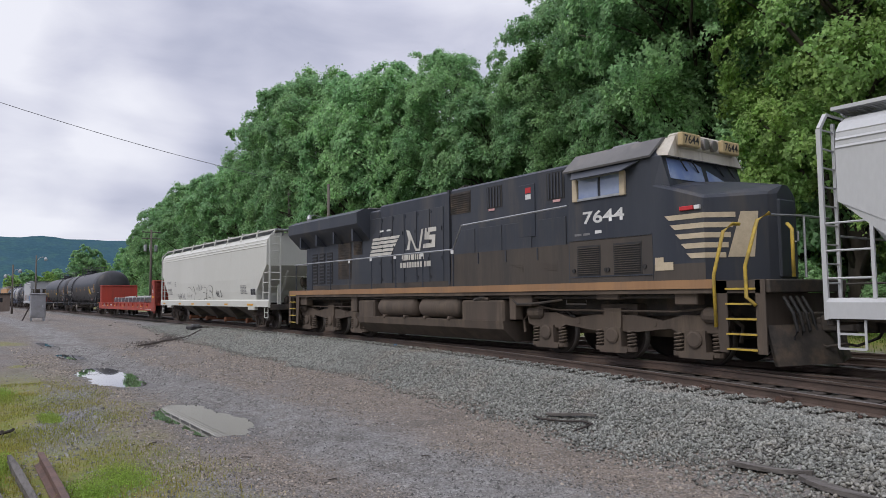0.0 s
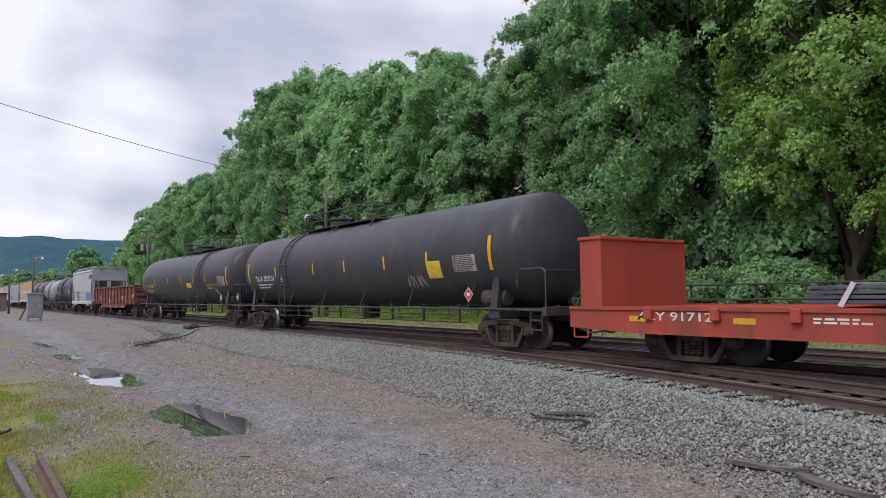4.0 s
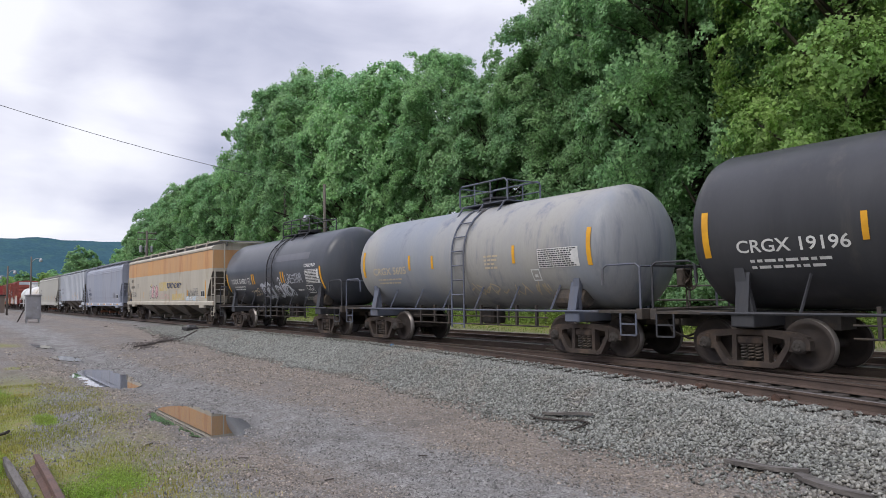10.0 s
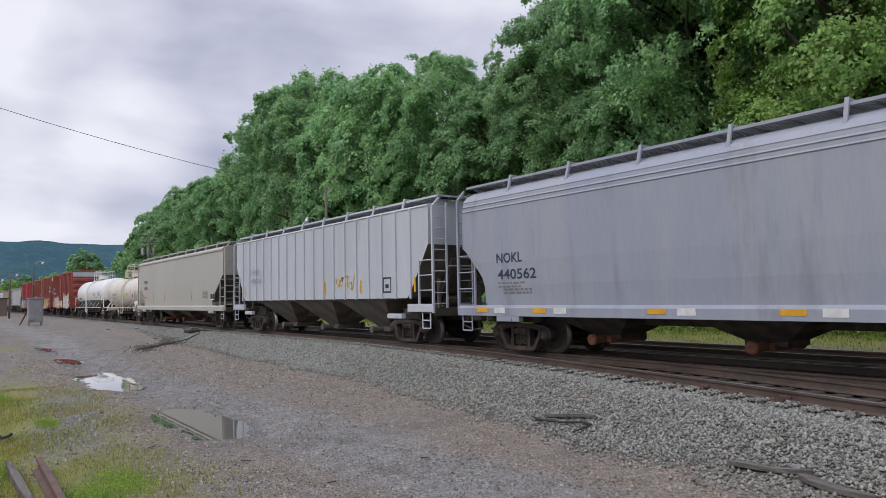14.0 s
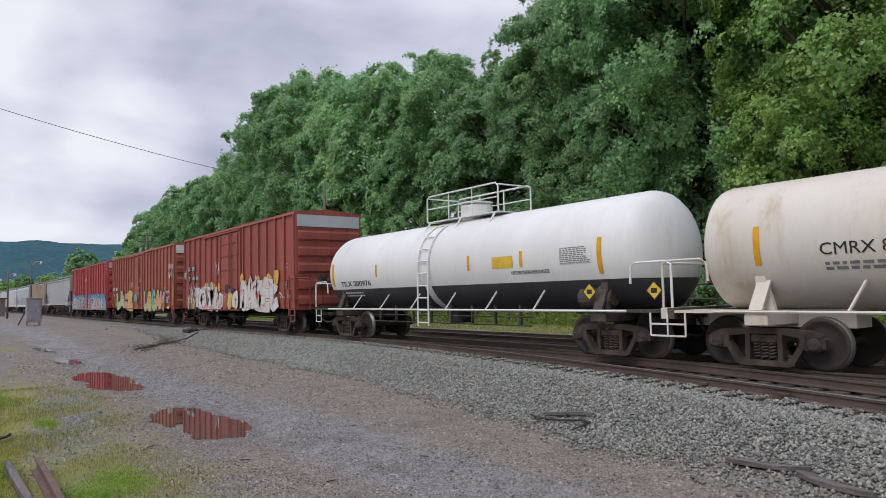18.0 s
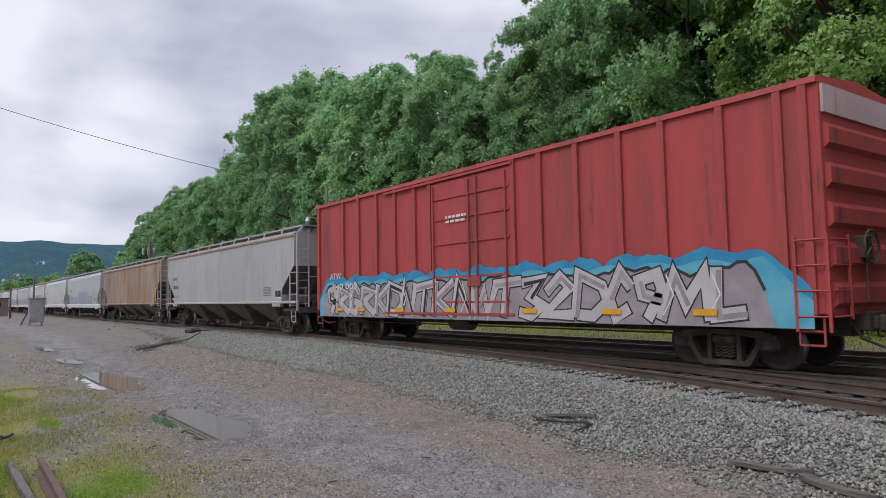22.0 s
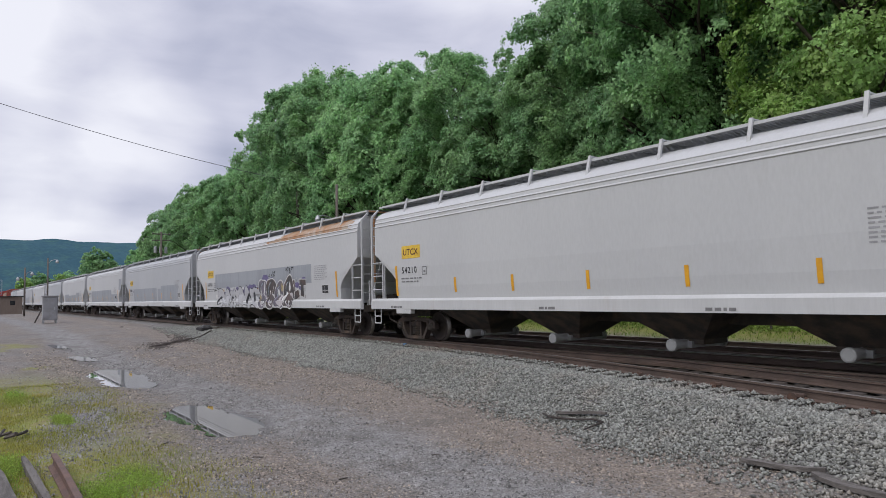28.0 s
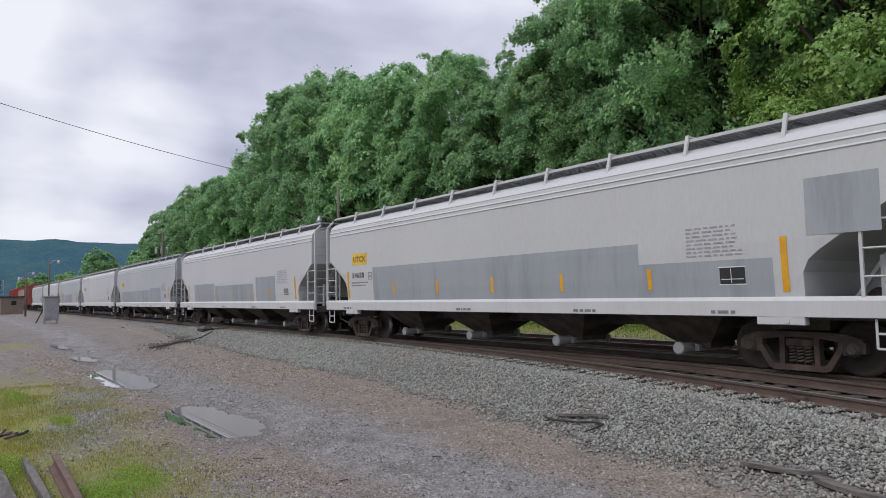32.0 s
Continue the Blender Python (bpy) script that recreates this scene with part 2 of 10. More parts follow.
def tube(bm, pts, r, seg=6, mi=0):
    """A bent round bar through the points."""
    pts = [Vector(p) for p in pts]
    rings = []
    for i, p in enumerate(pts):
        d = (pts[min(i + 1, len(pts) - 1)] - pts[max(i - 1, 0)]).normalized()
        u = d.cross(Vector((0, 0, 1)) if abs(d.z) < 0.9 else Vector((1, 0, 0))).normalized()
        v = d.cross(u)
        k = 1.0
        if 0 < i < len(pts) - 1:
            c = max(0.35, math.cos((pts[i] - pts[i - 1]).angle(pts[i + 1] - pts[i]) / 2))
            k = 1 / c
        rr = r[i] if isinstance(r, (list, tuple)) else r
        rings.append([p + (u * math.cos(a) + v * math.sin(a)) * rr * (1 if k < 1.2 else 1.1) for a in (2 * math.pi * j / seg for j in range(seg))])
    loft(bm, rings, True, mi)


def bar(bm, a, b, w, h, mi=0):
    """A straight bar of rectangular section from a to b."""
    a, b = Vector(a), Vector(b)
    d = (b - a).normalized()
    u = d.cross(Vector((0, 0, 1)) if abs(d.z) < 0.95 else Vector((0, 1, 0))).normalized()
    v = d.cross(u)
    rings = [[p + u * w / 2 * i + v * h / 2 * j for i, j in ((-1, -1), (1, -1), (1, 1), (-1, 1))] for p in (a, b)]
    loft(bm, rings, True, mi)


def extrude_x(bm, prof, x0, x1, mi=0, caps=True):
    """A (y, z) outline drawn from x0 to x1."""
    loft(bm, [[(x, y, z) for y, z in prof] for x in (x0, x1)], caps, mi)


def extrude_y(bm, prof, y0, y1, mi=0):
    """An (x, z) outline drawn from y0 to y1."""
    loft(bm, [[(x, y, z) for x, z in prof] for y in (y0, y1)], True, mi)


def thing(name, label, category, group="", m=None, kind=""):
    e = new(name)
    e.empty_display_size = 0.3
    if m is not None:
        e.matrix_basis = m
    return tagged(e, label, category, group, kind)


# ---- ground ----
def smooth(a, b, v):
    t = np.clip((v - a) / (b - a), 0, 1)
    return t * t * (3 - 2 * t)


def wave(x, y, s, k=0.0):
    """A cheap smooth unevenness between -1 and 1."""
    return (np.sin(x * s + 1.3 * np.sin(y * s * 0.7 + k)) + np.sin(y * s * 1.21 + 1.7 * np.sin(x * s * 0.53 + 2 * k)) + np.sin((x + y) * s * 0.61 + k)) / 3


def near_rail(x):
    """The outer rail of the turnout, which swings away from the main track."""
    return TRACK_Y - GAUGE - 0.0058 * np.clip(x + 25, 0, 34) ** 2


PUDDLES = [(-13.15, 3.92, 2.0, 0.58, 0.0), (-21.9, 3.93, 2.95, 0.62, 0.0), (-28.8, 3.88, 1.5, 0.27, 0.1), (-35.0, 3.7, 1.7, 0.2, 0.09)]


def puddle_depth(x, y):
    d = np.full(np.shape(x), -9.0)
    for i, (cx, cy, a, b, turn) in enumerate(PUDDLES):
        u, v = (x - cx) * math.cos(turn) + (y - cy) * math.sin(turn), -(x - cx) * math.sin(turn) + (y - cy) * math.cos(turn)
        v = v - 0.16 * b * np.sin(u * 2.4 + i) + 0.05 * np.sin(u * 9 + i)
        e = 1 - np.abs(u / a) ** 3.5 - np.abs(v / b) ** 2.4 + 0.13 * wave(x * 4, y * 6, 1.4, i) + 0.16 * wave(x * 2, y * 3, 0.9, i + 2) + 0.06 * wave(x * 11, y * 15, 1.3, i)
        d = np.maximum(d, e)
    return d


def rise(x):
    return 0.62 * smooth(24, 50, -x)


def ground_height(x, y):
    n = near_rail(x)
    h = rise(x) + 0.02 * wave(x, y, 0.9) + 0.008 * wave(x, y, 5.0, 1.0)
    h = h - 0.07 * np.exp(-((y - 4.0) / 1.1) ** 2) * smooth(-60, -40, x) * smooth(-3, -9, x)
    bed = smooth(n - 2.5, n - 1.0, y)
    h = h + (0.535 - h) * bed
    h = h + 0.3 * smooth(18.8, 21.5, y) + 0.4 * smooth(22, 27, y) + 0.05 * wave(x, y, 0.6) * smooth(20, 23, y)
    e = puddle_depth(x, y)
    w = np.clip(e, 0, 1) ** 0.7
    shore = smooth(-0.9, 0.0, e) * (1 - bed)
    flat = np.where(x > -26.2, -0.045, np.where(x > -31.8, 0.069, 0.215))
    return h * (1 - shore) + flat * shore - 0.09 * w


def axis(parts):
    out = []
    for a, b, s in parts:
        out += list(np.arange(a, b - 1e-6, s))
    return np.array(out + [parts[-1][1]])


def build_ground():
    xs = axis([(-3000, -400, 200), (-400, -120, 20), (-120, -60, 4), (-60, -34, 0.8), (-34, -18, 0.16), (-18, -2, 0.085), (-2, 10, 0.5), (10, 60, 10), (60, 1000, 100)])
    ys = axis([(-1500, -100, 200), (-100, -10, 10), (-10, -1, 1), (-1, 2.6, 0.09), (2.6, 5.0, 0.06), (5.0, 12.6, 0.11), (12.6, 30, 0.6), (30, 100, 10), (100, 2000, 200)])
    X, Y = np.meshgrid(xs, ys)
    Z = ground_height(X, Y)
    rng = np.random.default_rng(5)
    near = (X > -34) & (X < -2) & (Y < 12.5) & (Y > -1)
    Z = Z + np.where(near, rng.normal(0, 0.006, X.shape), 0) * (puddle_depth(X, Y) < -0.1)
    nx, ny = len(xs), len(ys)
    idx = np.arange(nx * ny).reshape(ny, nx)
    faces = np.stack([idx[:-1, :-1], idx[:-1, 1:], idx[1:, 1:], idx[1:, :-1]], -1).reshape(-1, 4)
    me = bpy.data.meshes.new("ground")
    v = np.stack([X, Y, Z], -1).reshape(-1, 3)
    me.vertices.add(len(v))
    me.vertices.foreach_set("co", v.ravel())
    me.loops.add(faces.size)
    me.loops.foreach_set("vertex_index", faces.ravel())
    me.polygons.add(len(faces))
    me.polygons.foreach_set("loop_start", np.arange(len(faces)) * 4)
    me.update()
    # zones: red grass, green grey gravel, blue brown dirt; alpha damp earth round the puddles and painted shade on the
    # track bed
    n = near_rail(X)
    ww = wave(X, Y, 1.3, 2.0) * 0.5 + wave(X, Y, 3.7) * 0.3 + wave(X, Y, 0.5) * 0.4
    grass = smooth(3.3, 1.3, Y + 0.9 * ww + 0.045 * (X + 8)) * smooth(-27, -17, X + 2 * ww)
    bare = smooth(0.35, 0.0, np.abs(Y - 2.25 + 0.12 * (X + 17)) - 0.35 + 0.3 * ww) * smooth(-22, -18, X) * smooth(-10.5, -13, X)
    grass = np.maximum(grass * (1 - bare), 0.8 * smooth(0.3, 0.6, ww) * smooth(3.4, 2.4, Y) * smooth(-60, -30, X))
    grass = np.maximum(grass, smooth(18.9, 20.2, Y + 0.3 * ww))
    gravel = np.maximum(smooth(1.3, 0.4, np.abs(Y - 5.1 - 0.02 * (X + 10) + 0.25 * ww)), bare)
    gravel = np.maximum(gravel, smooth(n - 2.5, n - 1.8, Y + 0.25 * ww))
    brown = smooth(1.5, 0.3, np.abs(Y - n + 3.6 + 0.4 * ww)) * (1 - smooth(n - 2.4, n - 1.9, Y))
    damp_shade = smooth(-1.6, -0.05, puddle_depth(X, Y)) * (1 - smooth(n - 2.5, n - 1.0, Y))
    # the deep shade under the train is painted into the track bed's colour
    damp_shade = np.maximum(damp_shade, smooth(n + 0.0, n + 0.3, Y) * smooth(19.2, 18.4, Y))
    col = me.color_attributes.new("zone", "FLOAT_COLOR", "POINT")
    col.data.foreach_set("color", np.stack([grass, gravel, brown, damp_shade], -1).astype(np.float32).ravel())
    me.polygons.foreach_set("use_smooth", [True] * len(me.polygons))
    me.materials.append(ground_material())
    return tagged(new("ground", me), "grey gravel and brown dirt yard with worn wheel lanes and grass", "ground", kind="structure")


def ground_material():
    m = bpy.data.materials.new("dirt and gravel")
    m.use_nodes = True
    t = m.node_tree
    b = t.nodes["Principled BSDF"]
    N = t.nodes.new
    at, sep, co = N("ShaderNodeAttribute"), N("ShaderNodeSeparateColor"), N("ShaderNodeTexCoord")
    at.attribute_name = "zone"
    t.links.new(at.outputs["Color"], sep.inputs[0])

    def noise_node(sc, det=6, rg=0.65):
        n = N("ShaderNodeTexNoise")
        n.inputs["Scale"].default_value, n.inputs["Detail"].default_value, n.inputs["Roughness"].default_value = sc, det, rg
        t.links.new(co.outputs["Object"], n.inputs["Vector"])
        return n.outputs[0]

    def rng(src, a, c, lo=0.0, hi=1.0):
        r = N("ShaderNodeMapRange")
        r.interpolation_type = "SMOOTHSTEP"
        for k, v in (("From Min", a), ("From Max", c), ("To Min", lo), ("To Max", hi)):
            r.inputs[k].default_value = v
        t.links.new(src, r.inputs["Value"])
        return r.outputs[0]

    def mx(fac, a, c, kind="MIX"):
        x = N("ShaderNodeMix")
        x.data_type, x.blend_type = "RGBA", kind
        for i, v in ((0, fac), (6, a), (7, c)):
            if isinstance(v, (int, float)):
                x.inputs[i].default_value = v
            elif isinstance(v, tuple):
                x.inputs[i].default_value = (*v, 1)
            else:
                t.links.new(v, x.inputs[i])
        return x.outputs[2]

    def ml(a, c):
        x = N("ShaderNodeMath")
        x.operation = "MULTIPLY"
        t.links.new(a, x.inputs[0])
        t.links.new(c, x.inputs[1])
        return x.outputs[0]

    vor = N("ShaderNodeTexVoronoi")
    vor.inputs["Scale"].default_value = 22
    t.links.new(co.outputs["Object"], vor.inputs["Vector"])
    bw = N("ShaderNodeSeparateColor")
    t.links.new(vor.outputs["Color"], bw.inputs[0])
    pebble = bw.outputs[0]
    vor2 = N("ShaderNodeTexVoronoi")
    vor2.inputs["Scale"].default_value = 55
    t.links.new(co.outputs["Object"], vor2.inputs["Vector"])
    bw2 = N("ShaderNodeSeparateColor")
    t.links.new(vor2.outputs["Color"], bw2.inputs[0])
    big, mid, grain = noise_node(0.45), noise_node(2.6), noise_node(26, 5, 0.75)
    dirt = mx(rng(mid, 0.35, 0.65), (0.138, 0.113, 0.09), (0.21, 0.174, 0.14))
    dirt = mx(rng(big, 0.4, 0.62, 0, 0.7), dirt, (0.165, 0.154, 0.141))
    grav = mx(rng(mid, 0.3, 0.7), (0.158, 0.155, 0.147), (0.245, 0.24, 0.228))
    brown = mx(rng(mid, 0.3, 0.7), (0.165, 0.132, 0.1), (0.225, 0.186, 0.146))
    col = mx(ml(sep.outputs[2], rng(grain, 0.3, 0.6, 0.35, 1.0)), dirt, brown)
    col = mx(ml(sep.outputs[1], rng(mid, 0.3, 0.62, 0.35, 1.0)), col, grav)
    col = mx(rng(pebble, 0.0, 1.0, 0.0, 0.5), col, mx(0.5, col, (0.34, 0.33, 0.32)))
    col = mx(rng(bw2.outputs[0], 0.55, 1.0, 0.0, 0.55), col, mx(0.6, col, (0.05, 0.045, 0.04)))
    col = mx(0.85, col, mx(rng(grain, 0.3, 0.7), (0.2, 0.2, 0.2), (0.8, 0.8, 0.8)), "OVERLAY")
    patch = noise_node(0.85, 5, 0.6)
    col = mx(rng(patch, 0.5, 0.72, 0.0, 0.55), col, mx(0.75, col, (0.07, 0.062, 0.055)))
    turf = mx(rng(mid, 0.35, 0.65), (0.29, 0.255, 0.06), (0.2, 0.24, 0.04))
    turf = mx(rng(grain, 0.3, 0.7), mx(0.5, turf, (0.08, 0.075, 0.03)), turf)
    col = mx(ml(sep.outputs[0], rng(mid, 0.25, 0.55, 0.45, 1.0)), col, turf)
    col = mx(ml(at.outputs["Alpha"], rng(grain, 0.2, 0.6, 0.55, 0.9)), col, mx(0.62, col, (0.045, 0.04, 0.036)))
    t.links.new(col, b.inputs["Base Color"])
    b.inputs["Roughness"].default_value = 0.88
    t.links.new(rng(at.outputs["Alpha"], 0.3, 1.0, 0.9, 0.55), b.inputs["Roughness"])
    bp, add = N("ShaderNodeBump"), N("ShaderNodeMath")
    add.operation = "ADD"
    t.links.new(vor.outputs["Distance"], add.inputs[0])
    t.links.new(grain, add.inputs[1])
    bp.inputs["Strength"].default_value, bp.inputs["Distance"].default_value = 0.7, 0.025
    t.links.new(add.outputs[0], bp.inputs["Height"])
    t.links.new(bp.outputs[0], b.inputs["Normal"])
    return m


def build_puddles():
    m = bpy.data.materials.new("muddy water")
    m.use_nodes = True
    t = m.node_tree
    b = t.nodes["Principled BSDF"]
    b.inputs["Base Color"].default_value = (0.07, 0.066, 0.056, 1)
    b.inputs["Roughness"].default_value = 0.015
    b.inputs["IOR"].default_value = 1.33
    b.inputs["Coat Weight"].default_value, b.inputs["Coat IOR"].default_value, b.inputs["Coat Roughness"].default_value = 1.0, 1.33, 0.015
    n, bp, co = t.nodes.new("ShaderNodeTexNoise"), t.nodes.new("ShaderNodeBump"), t.nodes.new("ShaderNodeTexCoord")
    n.inputs["Scale"].default_value = 1.5
    t.links.new(co.outputs["Object"], n.inputs["Vector"])
    t.links.new(n.outputs[0], bp.inputs["Height"])
    bp.inputs["Strength"].default_value, bp.inputs["Distance"].default_value = 0.02, 0.01
    t.links.new(bp.outputs[0], b.inputs["Normal"])
    for i, (cx, cy, a, w, turn) in enumerate(PUDDLES):
        z = (-0.045 if cx > -26 else 0.069 if cx > -31 else 0.215) - 0.006
        bm = bmesh.new()
        ring = []
        for k in range(40):
            an = 2 * math.pi * k / 40
            u, v = a * 1.06 * math.cos(an), w * 1.25 * math.sin(an)
            ring.append((cx + u * math.cos(turn) - v * math.sin(turn), cy + u * math.sin(turn) + v * math.cos(turn)))
        loft(bm, [[(x, y, z - dz) for x, y in ring] for dz in (0.05, 0.0)])
        tagged(part("puddle", bm, m), "shallow muddy puddle lying in the dirt road", "puddle", "puddles in the road", kind="structure")


build_ground()
build_puddles()


# ---- tracks ----
def rail_profile(h=0.17):
    half = [(0.0, 0), (0.07, 0), (0.07, 0.012), (0.012, 0.035), (0.009, 0.12), (0.034, 0.13), (0.036, 0.165), (0.028, 0.17)]
    return [(-y, z) for y, z in half[1:]][::-1] + half[1:]


def rail_mesh(path, z):
    """A rail along (x, y) points: web and foot in rust, the head worn."""
    bm = bmesh.new()
    prof = rail_profile()
    rings = []
    for i, (x, y) in enumerate(path):
        x2, y2 = path[min(i + 1, len(path) - 1)]
        x1, y1 = path[max(i - 1, 0)]
        d = Vector((x2 - x1, y2 - y1)).normalized()
        rings.append([(x - d.y * v, y + d.x * v, z - 0.17 + w) for v, w in prof])
    loft(bm, rings)
    for f in bm.faces:
        if min(v.co.z for v in f.verts) > z - 0.007:
            f.material_index = 1
    return bm


def build_track(name, label, lines, ties, tie_len, z=RAIL):
    tr = thing(name, label, "railway track", kind="structure")
    for path in lines:
        part("rail", rail_mesh(path, z), [M_RAIL, M_RAILHEAD], tr)
    bm = bmesh.new()
    box(bm, -0.115, 0.115, -tie_len / 2, tie_len / 2, -0.18, 0, bevel=0.012)
    tie = None
    for x, y, turn, extra in ties:
        m = Matrix.Translation((x, y, z - 0.185)) @ Matrix.Rotation(turn, 4, "Z") @ Matrix.Diagonal((1, extra, 1, 1))
        if tie is None:
            tie = part("tie", bm, M_TIE, tr)
            tie.matrix_basis = m
        else:
            again(tie, "tie", tr, m)
    return tr


def straight(y, x0=-320, x1=45):
    return [(x0, y), (-60, y), (-20, y), (x1, y)]


def build_tracks():
    rng = random.Random(3)
    xs = [x for x in np.arange(-34, 7, 0.46)]
    ties = []
    for x in xs:
        n = float(near_rail(x))
        w0 = TRACK_Y - 1.3
        ln = (TRACK_Y + 1.3) - min(w0, n - 0.5 + rng.uniform(-0.06, 0.06))
        ties.append((x + rng.uniform(-0.03, 0.03), TRACK_Y + 1.3 - ln / 2, rng.uniform(-0.015, 0.015), ln / 2.6))
    main = build_track("track_main", "main railway track with rusty rails on dark wooden ties", [straight(TRACK_Y - GAUGE), straight(TRACK_Y + GAUGE)], ties, 2.6)
    cur = [(float(x), float(near_rail(x))) for x in np.arange(-25, 8.1, 1.0)]
    inner = [(float(x), float(near_rail(x)) + 1.5) for x in np.arange(-13, 8.1, 1.0)]
    turn = thing("track_turnout", "rusty turnout rails curving away from the main track", "railway track", kind="structure")
    part("rail", rail_mesh([(-42, TRACK_Y - GAUGE - 0.01)] + cur, RAIL - 0.002), [M_RAIL, M_RAILHEAD], turn)
    part("rail", rail_mesh(inner, RAIL - 0.004), [M_RAIL, M_RAILHEAD], turn)
    # joint bars with bolts on the inner rail, tie plates, spikes and rail anchors along the outer one
    y0 = lambda x: float(near_rail(x))
    bm = bmesh.new()
    for k in range(2):
        a, b = (-4.3 + 1.5 * k, -3.1 + 1.5 * k)
        bar(bm, (a, y0(a) + 1.5 - 0.04, RAIL - 0.085), (b, y0(b) + 1.5 - 0.04, RAIL - 0.085), 0.03, 0.08)
    part("joint_bar", bm, M_RAIL, turn)
    bolt = plate = spike = None
    for x in np.arange(-4.2, -1.7, 0.22):
        bm = bmesh.new()
        tube(bm, [(0, 0.02, 0), (0, -0.03, 0)], 0.022, 6)
        if bolt is None:
            bolt = part("bolt", bm, M_RAIL, turn)
            bolt.matrix_basis = pose(x, y0(x) + 1.5 - 0.065, RAIL - 0.085)
        else:
            bm.free()
            again(bolt, "bolt", turn, pose(x, y0(x) + 1.5 - 0.065, RAIL - 0.085))
    for x, y, tn, e in ties:
        if x < -26:
            continue
        if plate is None:
            bm = bmesh.new()
            box(bm, -0.09, 0.09, -0.2, 0.17, 0, 0.02, bevel=0.004)
            plate = part("tie_plate", bm, M_PLATE, turn)
            bm = bmesh.new()
            box(bm, -0.012, 0.012, -0.012, 0.012, -0.05, 0.035)
            box(bm, -0.018, 0.018, -0.01, 0.035, 0.03, 0.045)
            spike = part("spike", bm, M_PLATE, turn)
            first = True
        else:
            first = False
        n = y0(x)
        mp = pose(x, n, RAIL - 0.187, 0, 0, rng.uniform(-4, 4))
        ms = [pose(x + dx, n + dy, RAIL - 0.165, 0, 0, 180 if dy > 0 else 0) for dx, dy in ((-0.05, -0.095), (0.055, 0.1))]
        if first:
            plate.matrix_basis, spike.matrix_basis = mp, ms[0]
        else:
            again(plate, "tie_plate", turn, mp)
            for q in ms:
                again(spike, "spike", turn, q)
    anchor = None
    for x in (-6.75, -5.25, -8.6, -11.0, -13.2, -17.1):
        if anchor is None:
            bm = bmesh.new()
            tube(bm, [(0, -0.1, 0.0), (0, -0.06, 0.0)], 0.055, 12)
            box(bm, -0.02, 0.13, -0.085, -0.04, 0.0, 0.05, bevel=0.01)
            anchor = part("rail_anchor", bm, M_PLATE, turn)
            anchor.matrix_basis = pose(x, y0(x) - 0.02, RAIL - 0.14)
        else:
            o = again(anchor, "rail_anchor", turn, pose(x, y0(x) - 0.02, RAIL - 0.14) @ Matrix.Scale(1.3 if x > -7 else 0.7, 4))
    far = [(x, 16.95, 0, 1) for x in np.arange(-60, 8, 0.55)]
    build_track("track_second", "second dark railway track beyond the main one", [straight(16.2), straight(17.7)], far, 2.6, RAIL - 0.03)


def build_ballast():
    """Loose crushed stone on the shoulder and between the ties."""
    rng = np.random.default_rng(11)
    n = 235000
    x = -44 + 47 * rng.random(n) ** 0.62
    nr = near_rail(x)
    y = nr - 3.5 + rng.random(n) * np.where(x > -18, 4.65, 3.45)
    foot = y - (nr - 2.3 + 0.35 * smooth(-7, -4, x)) + 0.25 * wave(x, y, 1.7) + 0.12 * wave(x, y, 6.0)
    keep = (foot > 0) | (rng.random(n) < np.clip(1 + foot * 0.85, 0, 1) ** 2.5 * 0.65)
    keep &= (np.abs(y - nr) > 0.09) & (y < nr + 0.3)
    on_tie_at = lambda q: np.abs(((q + 34) % 0.46) - 0.23) > 0.12
    on_tie = on_tie_at(x) & (y > nr - 0.5)
    keep &= ~(on_tie & (rng.random(n) < 0.45))
    x, y, nr = x[keep], y[keep], nr[keep]
    n = len(x)
    s = rng.uniform(0.014, 0.037, n) * np.where(x < -20, 1.3, 1.0)
    z = ground_height(x, y) + s * 0.25 + rng.uniform(0, 0.02, n) + np.where((y > nr - 0.5) & on_tie_at(x), 0.045, 0)
    base = np.array([(1, 0, 0), (-1, 0, 0), (0, 1, 0), (0, -1, 0), (0, 0, 1), (0, 0, -1)], float)
    v = base[None] * rng.uniform(0.55, 1.25, (n, 6, 1)) + rng.normal(0, 0.22, (n, 6, 3))
    v[:, :, 2] *= 0.85
    a = rng.uniform(0, 2 * np.pi, n)
    c, sn = np.cos(a)[:, None], np.sin(a)[:, None]
    v = np.stack([v[:, :, 0] * c - v[:, :, 1] * sn, v[:, :, 0] * sn + v[:, :, 1] * c, v[:, :, 2]], -1) * s[:, None, None]
    v += np.stack([x, y, z], -1)[:, None]
    f = np.array([(0, 2, 4), (2, 1, 4), (1, 3, 4), (3, 0, 4), (2, 0, 5), (1, 2, 5), (3, 1, 5), (0, 3, 5)])
    faces = (f[None] + 6 * np.arange(n)[:, None, None]).reshape(-1, 3)
    ob = new("ballast", fast_mesh("ballast", v.reshape(-1, 3), faces, M_STONE))
    tagged(ob, "grey crushed stone ballast along the track shoulder", "ballast", kind="stuff")


